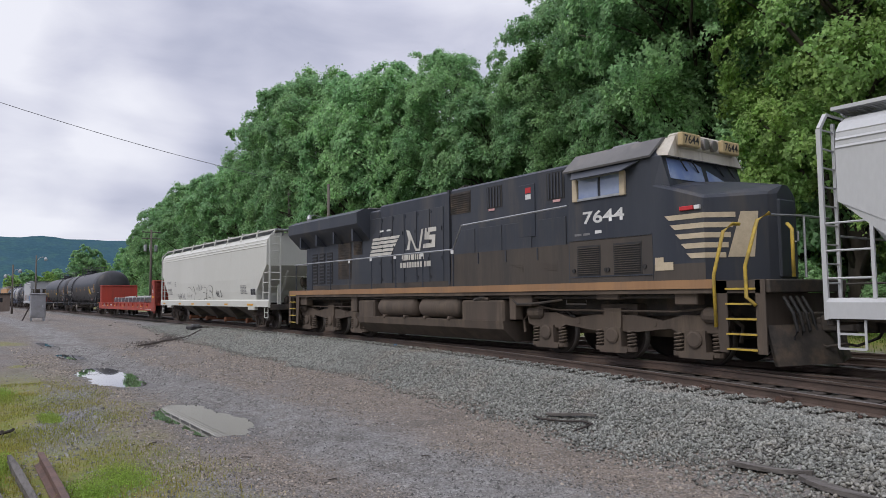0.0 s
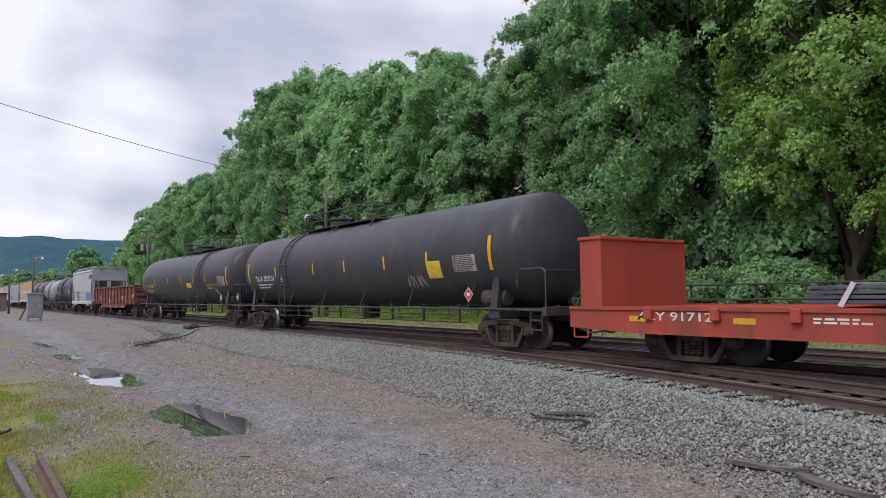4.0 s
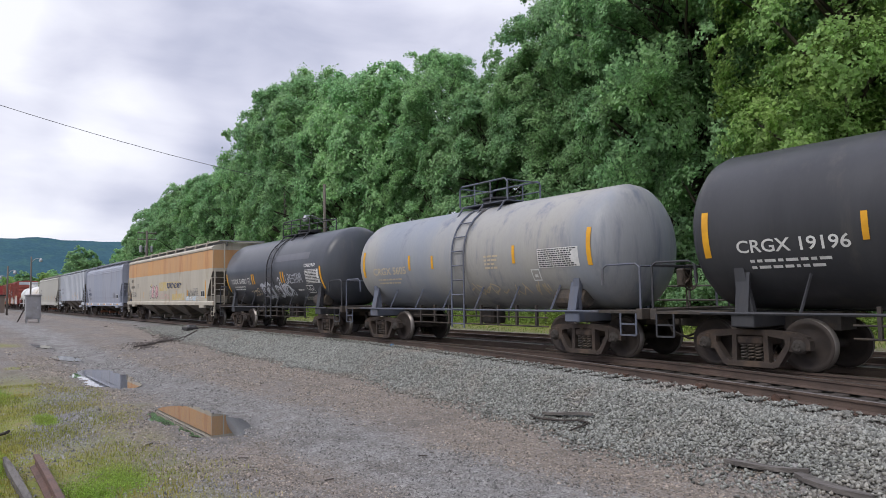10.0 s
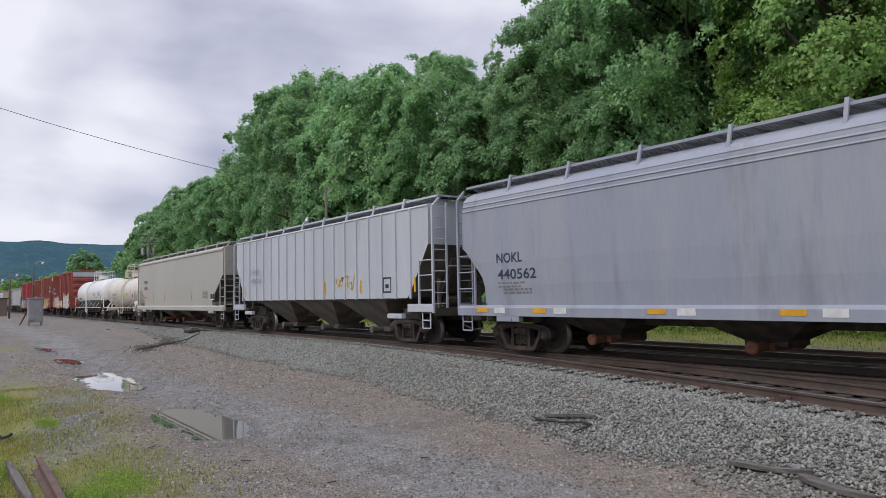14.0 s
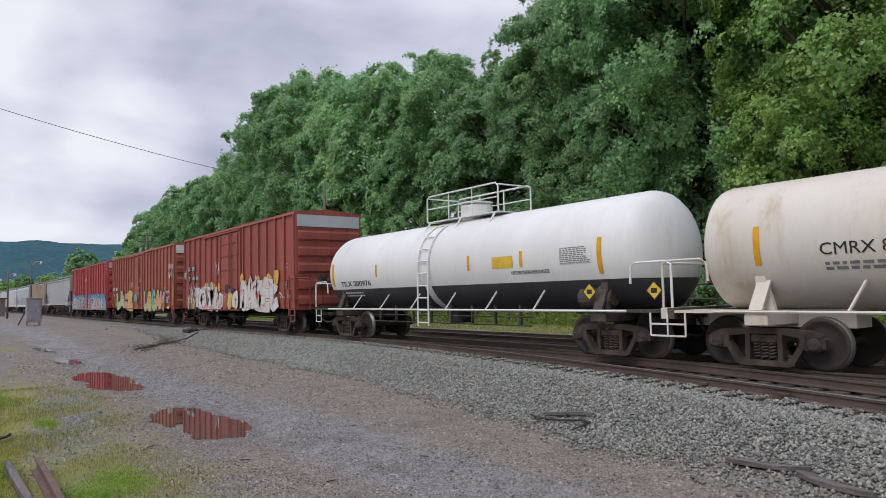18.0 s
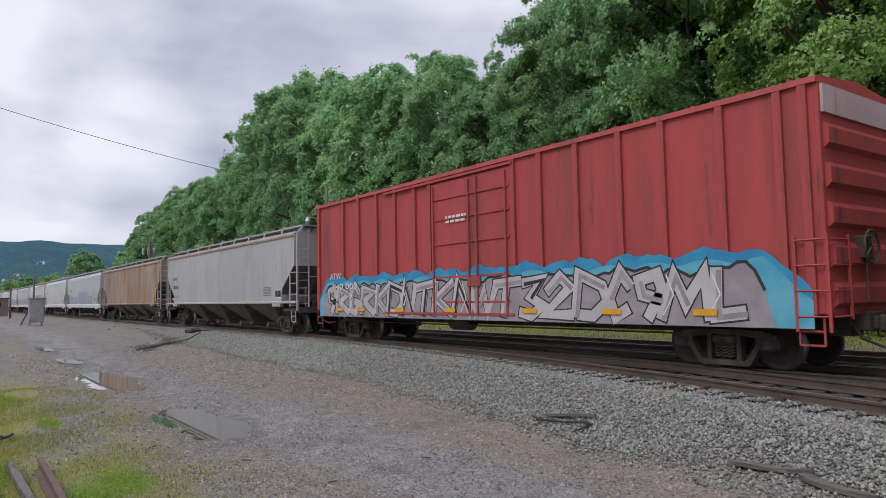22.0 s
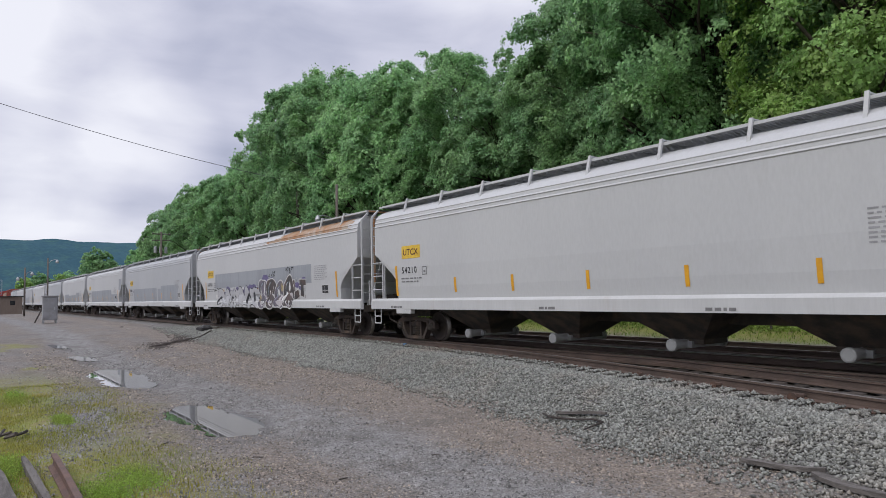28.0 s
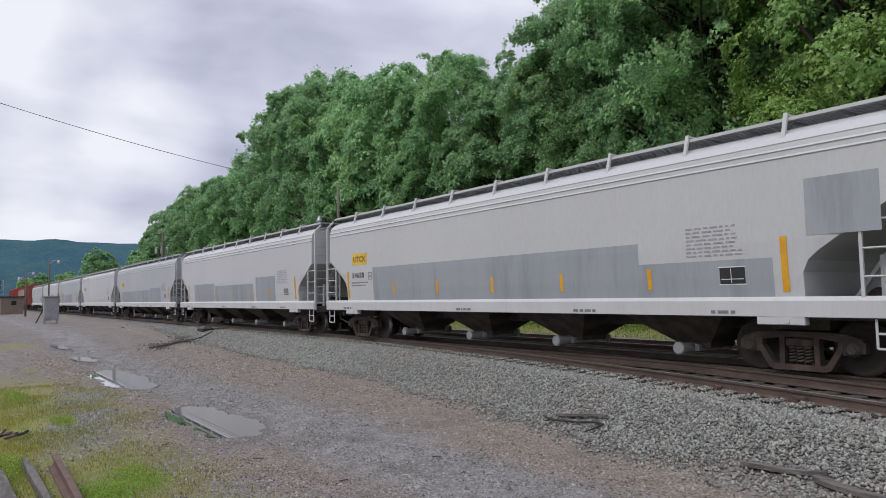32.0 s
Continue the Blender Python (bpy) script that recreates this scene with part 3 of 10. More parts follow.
def stones(name, x, y, s, material, label, rng, sink=0.15):
    n = len(x)
    base = np.array([(1, 0, 0), (-0.5, 0.87, 0), (-0.5, -0.87, 0), (0.1, 0.1, 0.8)], float)
    v = base[None] * rng.uniform(0.6, 1.3, (n, 4, 1)) + rng.normal(0, 0.15, (n, 4, 3))
    a = rng.uniform(0, 2 * np.pi, n)
    c, sn = np.cos(a)[:, None], np.sin(a)[:, None]
    v = np.stack([v[:, :, 0] * c - v[:, :, 1] * sn, v[:, :, 0] * sn + v[:, :, 1] * c, v[:, :, 2]], -1) * s[:, None, None]
    v += np.stack([x, y, ground_height(x, y) - s * sink], -1)[:, None]
    f = np.array([(0, 1, 3), (1, 2, 3), (2, 0, 3)])
    faces = (f[None] + 4 * np.arange(n)[:, None, None]).reshape(-1, 3)
    tagged(new(name, fast_mesh(name, v.reshape(-1, 3), faces, material)), label, "gravel", kind="stuff")


def build_grit():
    """Small stones lying loose on the road lanes and the dirt beside them."""
    rng = np.random.default_rng(21)
    n = 210000
    x = -34 + 31.5 * rng.random(n) ** 0.55
    nr = near_rail(x)
    y = 0.2 + (nr - 2.0 - 0.2) * rng.random(n)
    ww = wave(x, y, 1.3, 2.0) * 0.5 + wave(x, y, 3.7) * 0.3
    dry = puddle_depth(x, y) < -0.02
    lane = smooth(1.5, 0.5, np.abs(y - 5.0 - 0.02 * (x + 10) + 0.3 * ww))
    left = smooth(0.7, 0.2, np.abs(y - 2.25 + 0.12 * (x + 17)) - 0.2 + 0.3 * ww) * smooth(-22, -18, x)
    near = smooth(3.6, 2.6, y) * smooth(-9.5, -8, x)
    g = np.clip(np.maximum(np.maximum(lane, left), near), 0.12, 1)
    pick = rng.random(n)
    thick = 0.12 + 0.8 * np.clip(0.5 + 0.8 * wave(x, y, 2.1, 3.0) + 0.4 * wave(x, y, 0.7, 1.0), 0, 1)
    keep = dry & (rng.random(n) < thick)
    s = rng.uniform(0.008, 0.022, n) * (1 + 0.9 * rng.random(n) ** 5) * (1 + np.clip(-x - 10, 0, 30) * 0.035)
    k1, k2 = keep & (pick < g), keep & (pick >= g) & (y > 2.2)
    stones("loose_gravel", x[k1], y[k1], s[k1], M_GRIT, "loose grey gravel on the worn road lanes", rng)
    stones("dirt_crumbs", x[k2], y[k2], s[k2], M_CRUMB, "brown dirt crumbs and small stones beside the road", rng)


def fast_mesh(name, v, faces, material):
    me = bpy.data.meshes.new(name)
    k = faces.shape[1]
    me.vertices.add(len(v))
    me.vertices.foreach_set("co", np.ascontiguousarray(v, dtype=np.float32).ravel())
    me.loops.add(faces.size)
    me.loops.foreach_set("vertex_index", np.ascontiguousarray(faces, dtype=np.int32).ravel())
    me.polygons.add(len(faces))
    me.polygons.foreach_set("loop_start", np.arange(len(faces), dtype=np.int32) * k)
    me.update()
    me.materials.append(material)
    return me


build_tracks()
build_ballast()
build_grit()


# ---- trees ----
def crown_mesh(name, seed, height, radius, low, leaves, leaf, material, pads=380, lobes=15):
    """A crown in three scales: boughs that bulge from the middle, leafy pads on each bough, tufts of leaves on each pad."""
    rng = np.random.default_rng(seed)
    mid, half = (height + low) / 2, (height - low) / 2
    k = np.arange(lobes) + 0.5
    up, round_ = 1 - 2 * k / lobes, k * 2.39996 + seed
    flat = np.sqrt(1 - up ** 2)
    reach = rng.uniform(0.42, 0.72, lobes)
    hub = np.stack([flat * np.cos(round_) * reach, flat * np.sin(round_) * reach, up * (0.62 + 0.1 * rng.random(lobes))], -1) * radius
    size = radius * rng.uniform(0.27, 0.48, lobes)
    # pads on the outer faces of the boughs
    n = pads * 7
    i = rng.integers(0, lobes, n)
    d = rng.normal(size=(n, 3)) + np.array([0, 0, 0.35])
    d /= np.linalg.norm(d, axis=1)[:, None]
    c = hub[i] + d * size[i][:, None] * rng.uniform(0.8, 1.22, n)[:, None]
    buried = (np.linalg.norm(c[:, None] - hub[None], axis=2) < 0.78 * size[None]).sum(1) > 0
    pick = np.flatnonzero(~buried)[:pads]
    c, d, n = c[pick], d[pick], len(pick)
    tip = np.percentile(c[:, 2], 99)
    c[:, 2] = mid + c[:, 2] * (half - 0.5) / np.where(c[:, 2] > 0, tip, -np.percentile(c[:, 2], 1))
    c[:, :2] *= (radius - 0.5) / np.percentile(np.hypot(c[:, 0], c[:, 1]), 97)
    wide = rng.uniform(0.32, 1.12, n) * (radius / 6.0)
    axis_ = d * 0.7 + np.array([0, 0, 0.55]) + rng.normal(0, 0.3, (n, 3))
    axis_ /= np.linalg.norm(axis_, axis=1)[:, None]
    e1 = np.cross(axis_, rng.normal(size=(n, 3)))
    e1 /= np.linalg.norm(e1, axis=1)[:, None]
    e2 = np.cross(axis_, e1)
    # tufts on every pad carry the leaves
    tufts = 16
    ta, tr = rng.uniform(0, 2 * np.pi, (n, tufts)), np.sqrt(rng.random((n, tufts))) * rng.uniform(0.8, 1.2, (n, tufts))
    which = rng.choice(n, leaves, p=wide ** 2 / (wide ** 2).sum())
    j = rng.integers(0, tufts, leaves)
    g = rng.normal(0, 0.15, (leaves, 3))
    u, v = tr[which, j] * np.cos(ta[which, j]) + g[:, 0], tr[which, j] * np.sin(ta[which, j]) + g[:, 1]
    w = 0.3 * (1 - u * u - v * v) + 1.2 * g[:, 2]
    sz = wide[which][:, None]
    p = c[which] + (e1[which] * u[:, None] + e2[which] * v[:, None] + axis_[which] * w[:, None]) * sz
    inner = rng.random(leaves) < 0.1
    p[inner] = np.array([0, 0, mid]) + (p[inner] - np.array([0, 0, mid])) * rng.uniform(0.55, 0.9, inner.sum())[:, None]
    nrm = axis_[which] + 0.7 * (e1[which] * u[:, None] + e2[which] * v[:, None]) + rng.normal(0, 0.5, (leaves, 3))
    nrm /= np.linalg.norm(nrm, axis=1)[:, None]
    t = np.cross(nrm, rng.normal(size=(leaves, 3)))
    t /= np.linalg.norm(t, axis=1)[:, None] + 1e-6
    b = np.cross(nrm, t)
    s = leaf * rng.uniform(0.65, 1.35, leaves)[:, None]
    v = np.stack([p - t * s * 0.9, p + t * s * 0.55 - b * s * 0.8, p + t * s * 0.55 + b * s * 0.8], 1)
    faces = np.arange(leaves * 3).reshape(-1, 3)
    return fast_mesh(name, v.reshape(-1, 3), faces, material), c


def trunk_bm(seed, height, low, centres, r0=0.34):
    rng = random.Random(seed)
    bm = bmesh.new()
    top = height * 0.82
    pts, rr = [], []
    for i in range(8):
        f = i / 7
        pts.append((0.35 * math.sin(2.1 * f + seed), 0.3 * math.sin(1.7 * f + 2 * seed), -0.4 + (top + 0.4) * f))
        rr.append(r0 * (1 - 0.85 * f) * (1.35 if i == 0 else 1))
    tube(bm, pts, rr, 8)
    for k in range(0, len(centres), 5):
        c = Vector(centres[k])
        z0 = max(low * 0.7, c.z - rng.uniform(1.5, 4.0))
        f = min(0.95, z0 / top)
        a = Vector((0.35 * math.sin(2.1 * f + seed), 0.3 * math.sin(1.7 * f + 2 * seed), z0))
        m = a.lerp(c, 0.55) + Vector((rng.uniform(-0.4, 0.4), rng.uniform(-0.4, 0.4), 0.4))
        tube(bm, [a, m, c], [0.11 * (1.2 - f), 0.07 * (1.2 - f) + 0.012, 0.015], 5)
    return bm


def build_trees():
    kinds = []
    for seed, h, r, low, n, leaf, mat, label in (
            (1, 20, 6.2, 2.4, 190000, 0.086, M_LEAF, "tall dense dark green maple tree beside the railway"),
            (2, 21, 5.6, 2.0, 180000, 0.088, M_LEAF, "tall dark green broadleaf tree beside the railway"),
            (3, 17, 5.6, 1.6, 95000, 0.12, M_LEAF, "broad dark green tree in the row beside the railway"),
            (4, 18, 5.4, 1.6, 200000, 0.075, M_LEAF_LIGHT, "tall tree with fresh lighter green leaves"),
            (5, 4.0, 3.0, 0.1, 26000, 0.09, M_LEAF, "dense green bush at the edge of the woods"),
            (6, 20, 6.2, 2.4, 105000, 0.125, M_LEAF, "tall dense dark green maple tree farther along the railway"),
            (7, 18, 5.6, 1.6, 26000, 0.26, M_LEAF_LIGHT, "distant tree with fresh lighter green leaves"),
            (8, 18, 5.8, 1.6, 26000, 0.27, M_LEAF, "distant green tree beyond the yard")):
        me, c = crown_mesh("crown", seed, h, r, low, n, leaf, mat)
        e = thing("tree" if h > 6 else "bush", label, "tree" if h > 6 else "bush", "trees beside the railway" if h > 6 else "bushes beside the railway")
        crown = new("crown", me)
        crown.parent = e
        part("trunk", trunk_bm(seed, h, low, c, 0.34 if h > 6 else 0.09), M_BARK, e, smooth=True)
        kinds.append(e)
    used = set()

    def plant(kind, x, y, scale, turn, tall=1.0):
        z = float(ground_height(np.array(x), np.array(y))) - 0.15
        m = Matrix.Translation((x, y, z)) @ Matrix.Rotation(turn, 4, "Z")
        e = kinds[kind]
        if kind not in used:
            used.add(kind)
            e.matrix_basis = m
            e.scale = (scale, scale, scale * tall)
        else:
            e = copy_thing(kinds[kind], m)
            e.scale = (scale, scale, scale * tall)
        return e

    for kind, x, *rest in TREES:
        if x < -140:
            kind = 6 if kind == 3 else 7
        elif x < -48:
            kind = 5 if kind in (0, 1) else 2
        y, sc, turn, tall = rest
        plant(kind, x, y, sc, turn, tall * (1.02 if -135 < x < -48 else 1.0))
    rng = random.Random(8)
    for i in range(34):
        x = 2 - i * 3.4
        plant(4, x + rng.uniform(-1, 1), 24.5 + rng.uniform(-1.0, 1.2), rng.uniform(0.5, 0.95), rng.uniform(0, 6))
    # taller undergrowth fills the gaps between the trunks
    for i in range(20):
        plant(4, 9 - i * 3.6 + rng.uniform(-1, 1), 29.5 + rng.uniform(-1.2, 2.0), rng.uniform(1.3, 1.9), rng.uniform(0, 6))


# kind, x, y, scale, turn, stretch in height
TREES = [(3, -3.5, 25.5, 1.15, 0.3, 1.1), (3, -10.5, 26.5, 1.1, 1.0, 1.1), (0, -17.5, 27.5, 1.1, 2.2, 1.1), (1, -20.5, 28.5, 1.02, 3.0, 1.0), (0, -25.8, 29.7, 0.97, 0.5, 1.0), (2, -31.0, 33.0, 0.92, 2.0, 1.05),
         (2, -34.0, 29.0, 0.85, 4.0, 1.1), (1, -39.5, 29.0, 0.88, 4.0, 1.0), (2, -44.5, 28.0, 1.0, 5.0, 1.15), (2, -50.5, 28.5, 1.03, 1.0, 1.1), (0, -57.2, 29.0, 1.08, 2.5, 0.98),
         (1, -66.0, 29.5, 1.08, 1.5, 1.08), (0, -72.5, 30.0, 0.86, 0.2, 1.12), (2, -83.0, 29.0, 1.0, 3.3, 1.05), (0, -93.0, 30.0, 0.92, 1.2, 0.98),
         (2, -104.0, 30.0, 1.05, 2.7, 1.0), (0, -115.0, 31.0, 0.93, 5.5, 0.98), (2, -127.0, 31.0, 1.05, 4.4, 1.0), (1, -141.0, 32.0, 0.78, 0.9, 0.95), (2, -155.0, 33.0, 0.8, 0.9, 0.9),
         (2, -152.0, 23.0, 0.66, 1.9, 1.0), (3, -168.0, 27.0, 0.6, 2.9, 0.9), (0, 5.0, 29.0, 1.1, 0.9, 1.1), (1, -5.5, 33.0, 1.2, 2.9, 1.1), (0, -15.0, 34.0, 1.15, 3.9, 1.1), (1, -22.0, 36.0, 0.95, 1.1, 1.05),
         (3, -292.0, 20.0, 0.62, 0.4, 0.95), (2, -300.0, 26.0, 0.75, 1.4, 0.9), (3, -288.0, 31.0, 0.66, 2.4, 0.95), (2, -310.0, 36.0, 0.8, 3.4, 0.9), (3, -260.0, 38.0, 0.55, 5.4, 0.9), (2, -230.0, 34.0, 0.6, 4.4, 0.9), (2, -200.0, 33.0, 0.7, 4.9, 0.9)]
build_trees()

# ---- surroundings ----
def ground_at(x, y):
    return float(ground_height(np.array(float(x)), np.array(float(y))))


def build_hill():
    """A wooded ridge far beyond the yard."""
    xs, ys = np.linspace(0, 1, 14), np.linspace(-1500, 1500, 90)
    v, f = [], []
    for y in ys:
        crest = 220 + 10 * math.sin(y / 420.0) + 6 * math.sin(y / 130.0) + 2.5 * math.sin(y / 37.0) - 0.00002 * max(0, y - 500) ** 2
        for k in xs:
            v.append((-2250 - 650 * k, y, crest * math.sin(k * math.pi / 2) ** 0.9 - 2 + 2.5 * math.sin(y / 23 + 9 * k) * k))
    n = len(xs)
    for i in range(len(ys) - 1):
        for j in range(n - 1):
            a = i * n + j
            f.append((a, a + 1, a + n + 1, a + n))
    # the blue of the distant haze is mixed into the ridge's base colour
    m = surf("distant wooded ridge with painted haze", (0.055, 0.112, 0.14), (0.044, 0.095, 0.122), 0.006, 1.0, spec=0.0, stain=(0.06, 0.122, 0.122), stain_scale=0.02, fine=0.12, bump_scale=0.08)
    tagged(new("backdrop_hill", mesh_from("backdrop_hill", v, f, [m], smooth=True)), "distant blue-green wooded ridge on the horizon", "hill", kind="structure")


def build_poles():
    # street-lamp pole between the track and the trees
    def lamp_pole(x, y, top, arm_z, reach, label, lamps=1, r=0.13, toward=-1):
        z = ground_at(x, y)
        e = thing("street_lamp", label, "street lamp", "lamp poles", pose(x, y, z))
        bm = bmesh.new()
        tube(bm, [(0, 0, -0.3), (0.03, 0, (top - z) / 2), (0, 0, top - z)], [r, r * 0.85, r * 0.7], 10)
        part("pole", bm, M_WOODPOLE, e, smooth=True)
        for k in range(lamps):
            s = toward if k == 0 else -toward
            a = arm_z - z - 0.6 * k
            bm = bmesh.new()
            tube(bm, [(0, 0, a - 0.35), (0, s * reach * 0.35, a + 0.1), (0, s * reach * 0.75, a + 0.22), (0, s * reach, a + 0.15)], 0.035, 6)
            part("arm", bm, M_STEEL, e)
            bm = bmesh.new()
            tube(bm, [(0, s * reach, a + 0.22), (0, s * reach, a + 0.1), (0, s * reach, a - 0.05), (0, s * reach, a - 0.22)], [0.06, 0.14, 0.2, 0.16], 12)
            part("lamp_head", bm, M_STEEL, e)
        return e
    lamp_pole(-41.8, 20.95, 9.8, 7.4, 1.4, "weathered wooden pole with a curved street lamp arm")
    lamp_pole(-97.0, 9.1, 7.6, 7.2, 1.0, "wooden pole with a street lamp beside the yard", 1, 0.11, 1)
    lamp_pole(-92.0, 6.35, 6.2, 5.5, 0.7, "dark wooden pole with two lamps beside the shed", 2, 0.11, 1)
    # utility pole with cross arms and transformers
    x, y = -90.0, 20.75
    z = ground_at(x, y)
    e = thing("utility_pole", "wooden utility pole with cross arms and grey transformers", "utility pole", m=pose(x, y, z))
    bm = bmesh.new()
    tube(bm, [(0, 0, -0.3), (0, 0, 5), (0, 0, 10.7 - z)], [0.17, 0.15, 0.12], 10)
    part("pole", bm, M_WOODPOLE, e, smooth=True)
    for h in (10.4 - z, 9.6 - z):
        bm = bmesh.new()
        box(bm, -0.05, 0.05, -1.1, 1.1, h - 0.06, h + 0.06)
        a = part("cross_arm", bm, M_WOODPOLE, e)
        for k in (-1.0, -0.5, 0.5, 1.0):
            bm = bmesh.new()
            tube(bm, [(0, k, h + 0.05), (0, k, h + 0.2)], [0.04, 0.03], 6)
            part("insulator", bm, M_STEEL, a)
    for k in (-0.42, 0.0, 0.42):
        bm = bmesh.new()
        tube(bm, [(-0.25, k * 1.5, 8.0 - z), (-0.25, k * 1.5, 8.05 - z), (-0.25, k * 1.5, 8.75 - z), (-0.25, k * 1.5, 8.85 - z)], [0.16, 0.2, 0.2, 0.12], 12)
        part("transformer", bm, M_STEEL, e)
    for px_, py_ in ((-80.0, 22.6), (-75.5, 24.0)):
        z = ground_at(px_, py_)
        e = thing("wooden_post", "thin weathered wooden pole at the edge of the trees", "pole", "thin poles", pose(px_, py_, z))
        bm = bmesh.new()
        tube(bm, [(0, 0, -0.2), (0, 0, 8.2 - z)], [0.1, 0.07], 8)
        part("pole", bm, M_WOODPOLE, e)
    # the wire overhead sags across the sky towards the trees
    bm = bmesh.new()
    a, b = Vector((-60, -4.0, 18.65)), Vector((-60, 26.0, 12.95))
    pts = []
    for i in range(25):
        f = i / 24
        p = a.lerp(b, f)
        p.z -= 2.2 * f * (1 - f)
        pts.append(p)
    tube(bm, pts, 0.024, 5)
    w = thing("overhead_wire", "thin dark overhead wire sagging across the sky", "wire", m=pose(0, 0, 0))
    part("cable", bm, M_WIRE, w)
    z = ground_at(-60, -4)
    bm = bmesh.new()
    tube(bm, [(-60, -4, z - 0.3), (-60, -4, 18.8)], [0.18, 0.13], 8)
    part("pole", bm, M_WOODPOLE, w)
    z = ground_at(-60, 26)
    bm = bmesh.new()
    tube(bm, [(-60, 26, z - 0.3), (-60, 26, 13.1)], [0.18, 0.13], 8)
    part("pole", bm, M_WOODPOLE, w)


def build_yard():
    z = ground_at(-58.4, 5.6)
    e = thing("signal_cabinet", "grey steel signal cabinet on short legs", "cabinet", m=pose(-58.4, 5.65, z))
    M_CAB = surf("grey cabinet paint", (0.3, 0.3, 0.31), (0.25, 0.25, 0.26), 2, 0.6, stain=(0.2, 0.19, 0.18))
    bm = bmesh.new()
    box(bm, -0.4, 0.4, -0.48, 0.48, 0.25, 1.95, bevel=0.03)
    part("body", bm, M_CAB, e)
    bm = bmesh.new()
    box(bm, -0.46, 0.46, -0.54, 0.54, 1.95, 2.05, bevel=0.03)
    part("cap", bm, M_CAB, e)
    bm = bmesh.new()
    box(bm, 0.4, 0.42, -0.4, 0.4, 0.4, 1.85, bevel=0.008)
    d = part("door", bm, M_CAB, e)
    bm = bmesh.new()
    box(bm, 0.42, 0.46, 0.25, 0.3, 1.0, 1.2)
    part("handle", bm, M_STEEL, d)
    for a in (-0.33, 0.33):
        for b in (-0.4, 0.4):
            bm = bmesh.new()
            box(bm, a - 0.04, a + 0.04, b - 0.04, b + 0.04, -0.1, 0.26)
            part("leg", bm, M_STEEL, e)
    z = ground_at(-61, 4.9)
    e = thing("leaning_post", "dark post leaning beside the signal cabinet", "post", m=pose(-60.8, 4.9, z))
    bm = bmesh.new()
    bar(bm, (0, -0.05, -0.1), (0, 0.6, 1.35), 0.09, 0.09)
    part("post", bm, M_TIE, e)
    # brown shed far off
    x, y = -113.0, 6.1
    z = ground_at(x, y)
    e = thing("shed", "small brown flat-roofed shed beside the track", "shed", m=pose(x, y, z - 0.05))
    M_SHED = surf("brown shed siding", (0.19, 0.15, 0.12), (0.16, 0.125, 0.1), 1.5, 0.8, stretch=(1, 6, 1))
    bm = bmesh.new()
    box(bm, -1.5, 1.5, -1.3, 1.35, 0, 2.4)
    part("wall", bm, M_SHED, e)
    bm = bmesh.new()
    box(bm, -1.65, 1.65, -1.45, 1.5, 2.4, 2.55, bevel=0.02)
    part("roof", bm, M_DARK, e)
    bm = bmesh.new()
    box(bm, 1.5, 1.53, -0.1, 0.5, 1.3, 1.9)
    wd_ = part("window", bm, GLASS_DARK, e)
    bm = bmesh.new()
    box(bm, 1.5, 1.525, -0.18, 0.58, 1.22, 1.3)
    part("sill", bm, M_SHED, wd_)
    x, y = -100.0, 4.15
    z = ground_at(x, y)
    e = thing("signal_mast", "dark steel signal mast with a square frame", "signal", m=pose(x, y, z))
    bm = bmesh.new()
    tube(bm, [(0, 0, -0.1), (0, 0, 5.0 - z)], 0.07, 8)
    part("mast", bm, M_DARK, e)
    bm = bmesh.new()
    for a in (3.2, 3.8, 4.4, 5.0):
        bar(bm, (0, -0.35, a - z), (0, 0.35, a - z), 0.06, 0.06)
    for b in (-0.35, 0.35):
        bar(bm, (0, b, 3.2 - z), (0, b, 5.0 - z), 0.06, 0.06)
    part("signal_frame", bm, M_STEEL, e)
    # switch stand and its rods
    x, y = -37.6, 10.9
    z = ground_at(x, y)
    e = thing("switch_machine", "black switch machine with a shiny cover beside the track", "switch machine", m=pose(x, y, z))
    bm = bmesh.new()
    box(bm, -0.5, 0.5, -0.3, 0.3, 0.0, 0.17, bevel=0.03)
    part("base", bm, M_DARK, e)
    bm = bmesh.new()
    tube(bm, [(-0.32, 0, 0.19), (-0.24, 0, 0.21), (0.24, 0, 0.21), (0.32, 0, 0.19)], [0.05, 0.085, 0.085, 0.05], 12)
    box(bm, 0.3, 0.42, -0.2, 0.2, 0.14, 0.3, bevel=0.02)
    part("cover", bm, P_TREAD_LIKE, e)
    bm = bmesh.new()
    bar(bm, (0.1, 0.3, 0.1), (0.1, 1.9, 0.1), 0.06, 0.04)
    bar(bm, (-0.25, 0.3, 0.1), (-0.25, 1.9, 0.1), 0.06, 0.04)
    part("throw_rod", bm, M_RAIL, e)
    # torn cable and scraps from the switch down to the road
    rng = random.Random(12)
    for i in range(5):
        e_x, e_y = -31.2 - i * 0.9, 6.7 + i * 0.75
        bm = bmesh.new()
        pts = []
        for k in range(7):
            px_, py_ = e_x - 0.25 * k + rng.uniform(-0.1, 0.1), e_y + 0.2 * k + rng.uniform(-0.1, 0.1)
            pts.append((px_, py_, ground_at(px_, py_) + rng.uniform(0.03, 0.1)))
        tube(bm, pts, rng.uniform(0.018, 0.035), 6)
        tagged(part("scrap_cable", bm, M_TIE), "dark torn cable lying on the dirt", "debris", "scraps by the switch")
    nr_ = np.random.default_rng(17)
    k = nr_.random(1500) ** 0.7
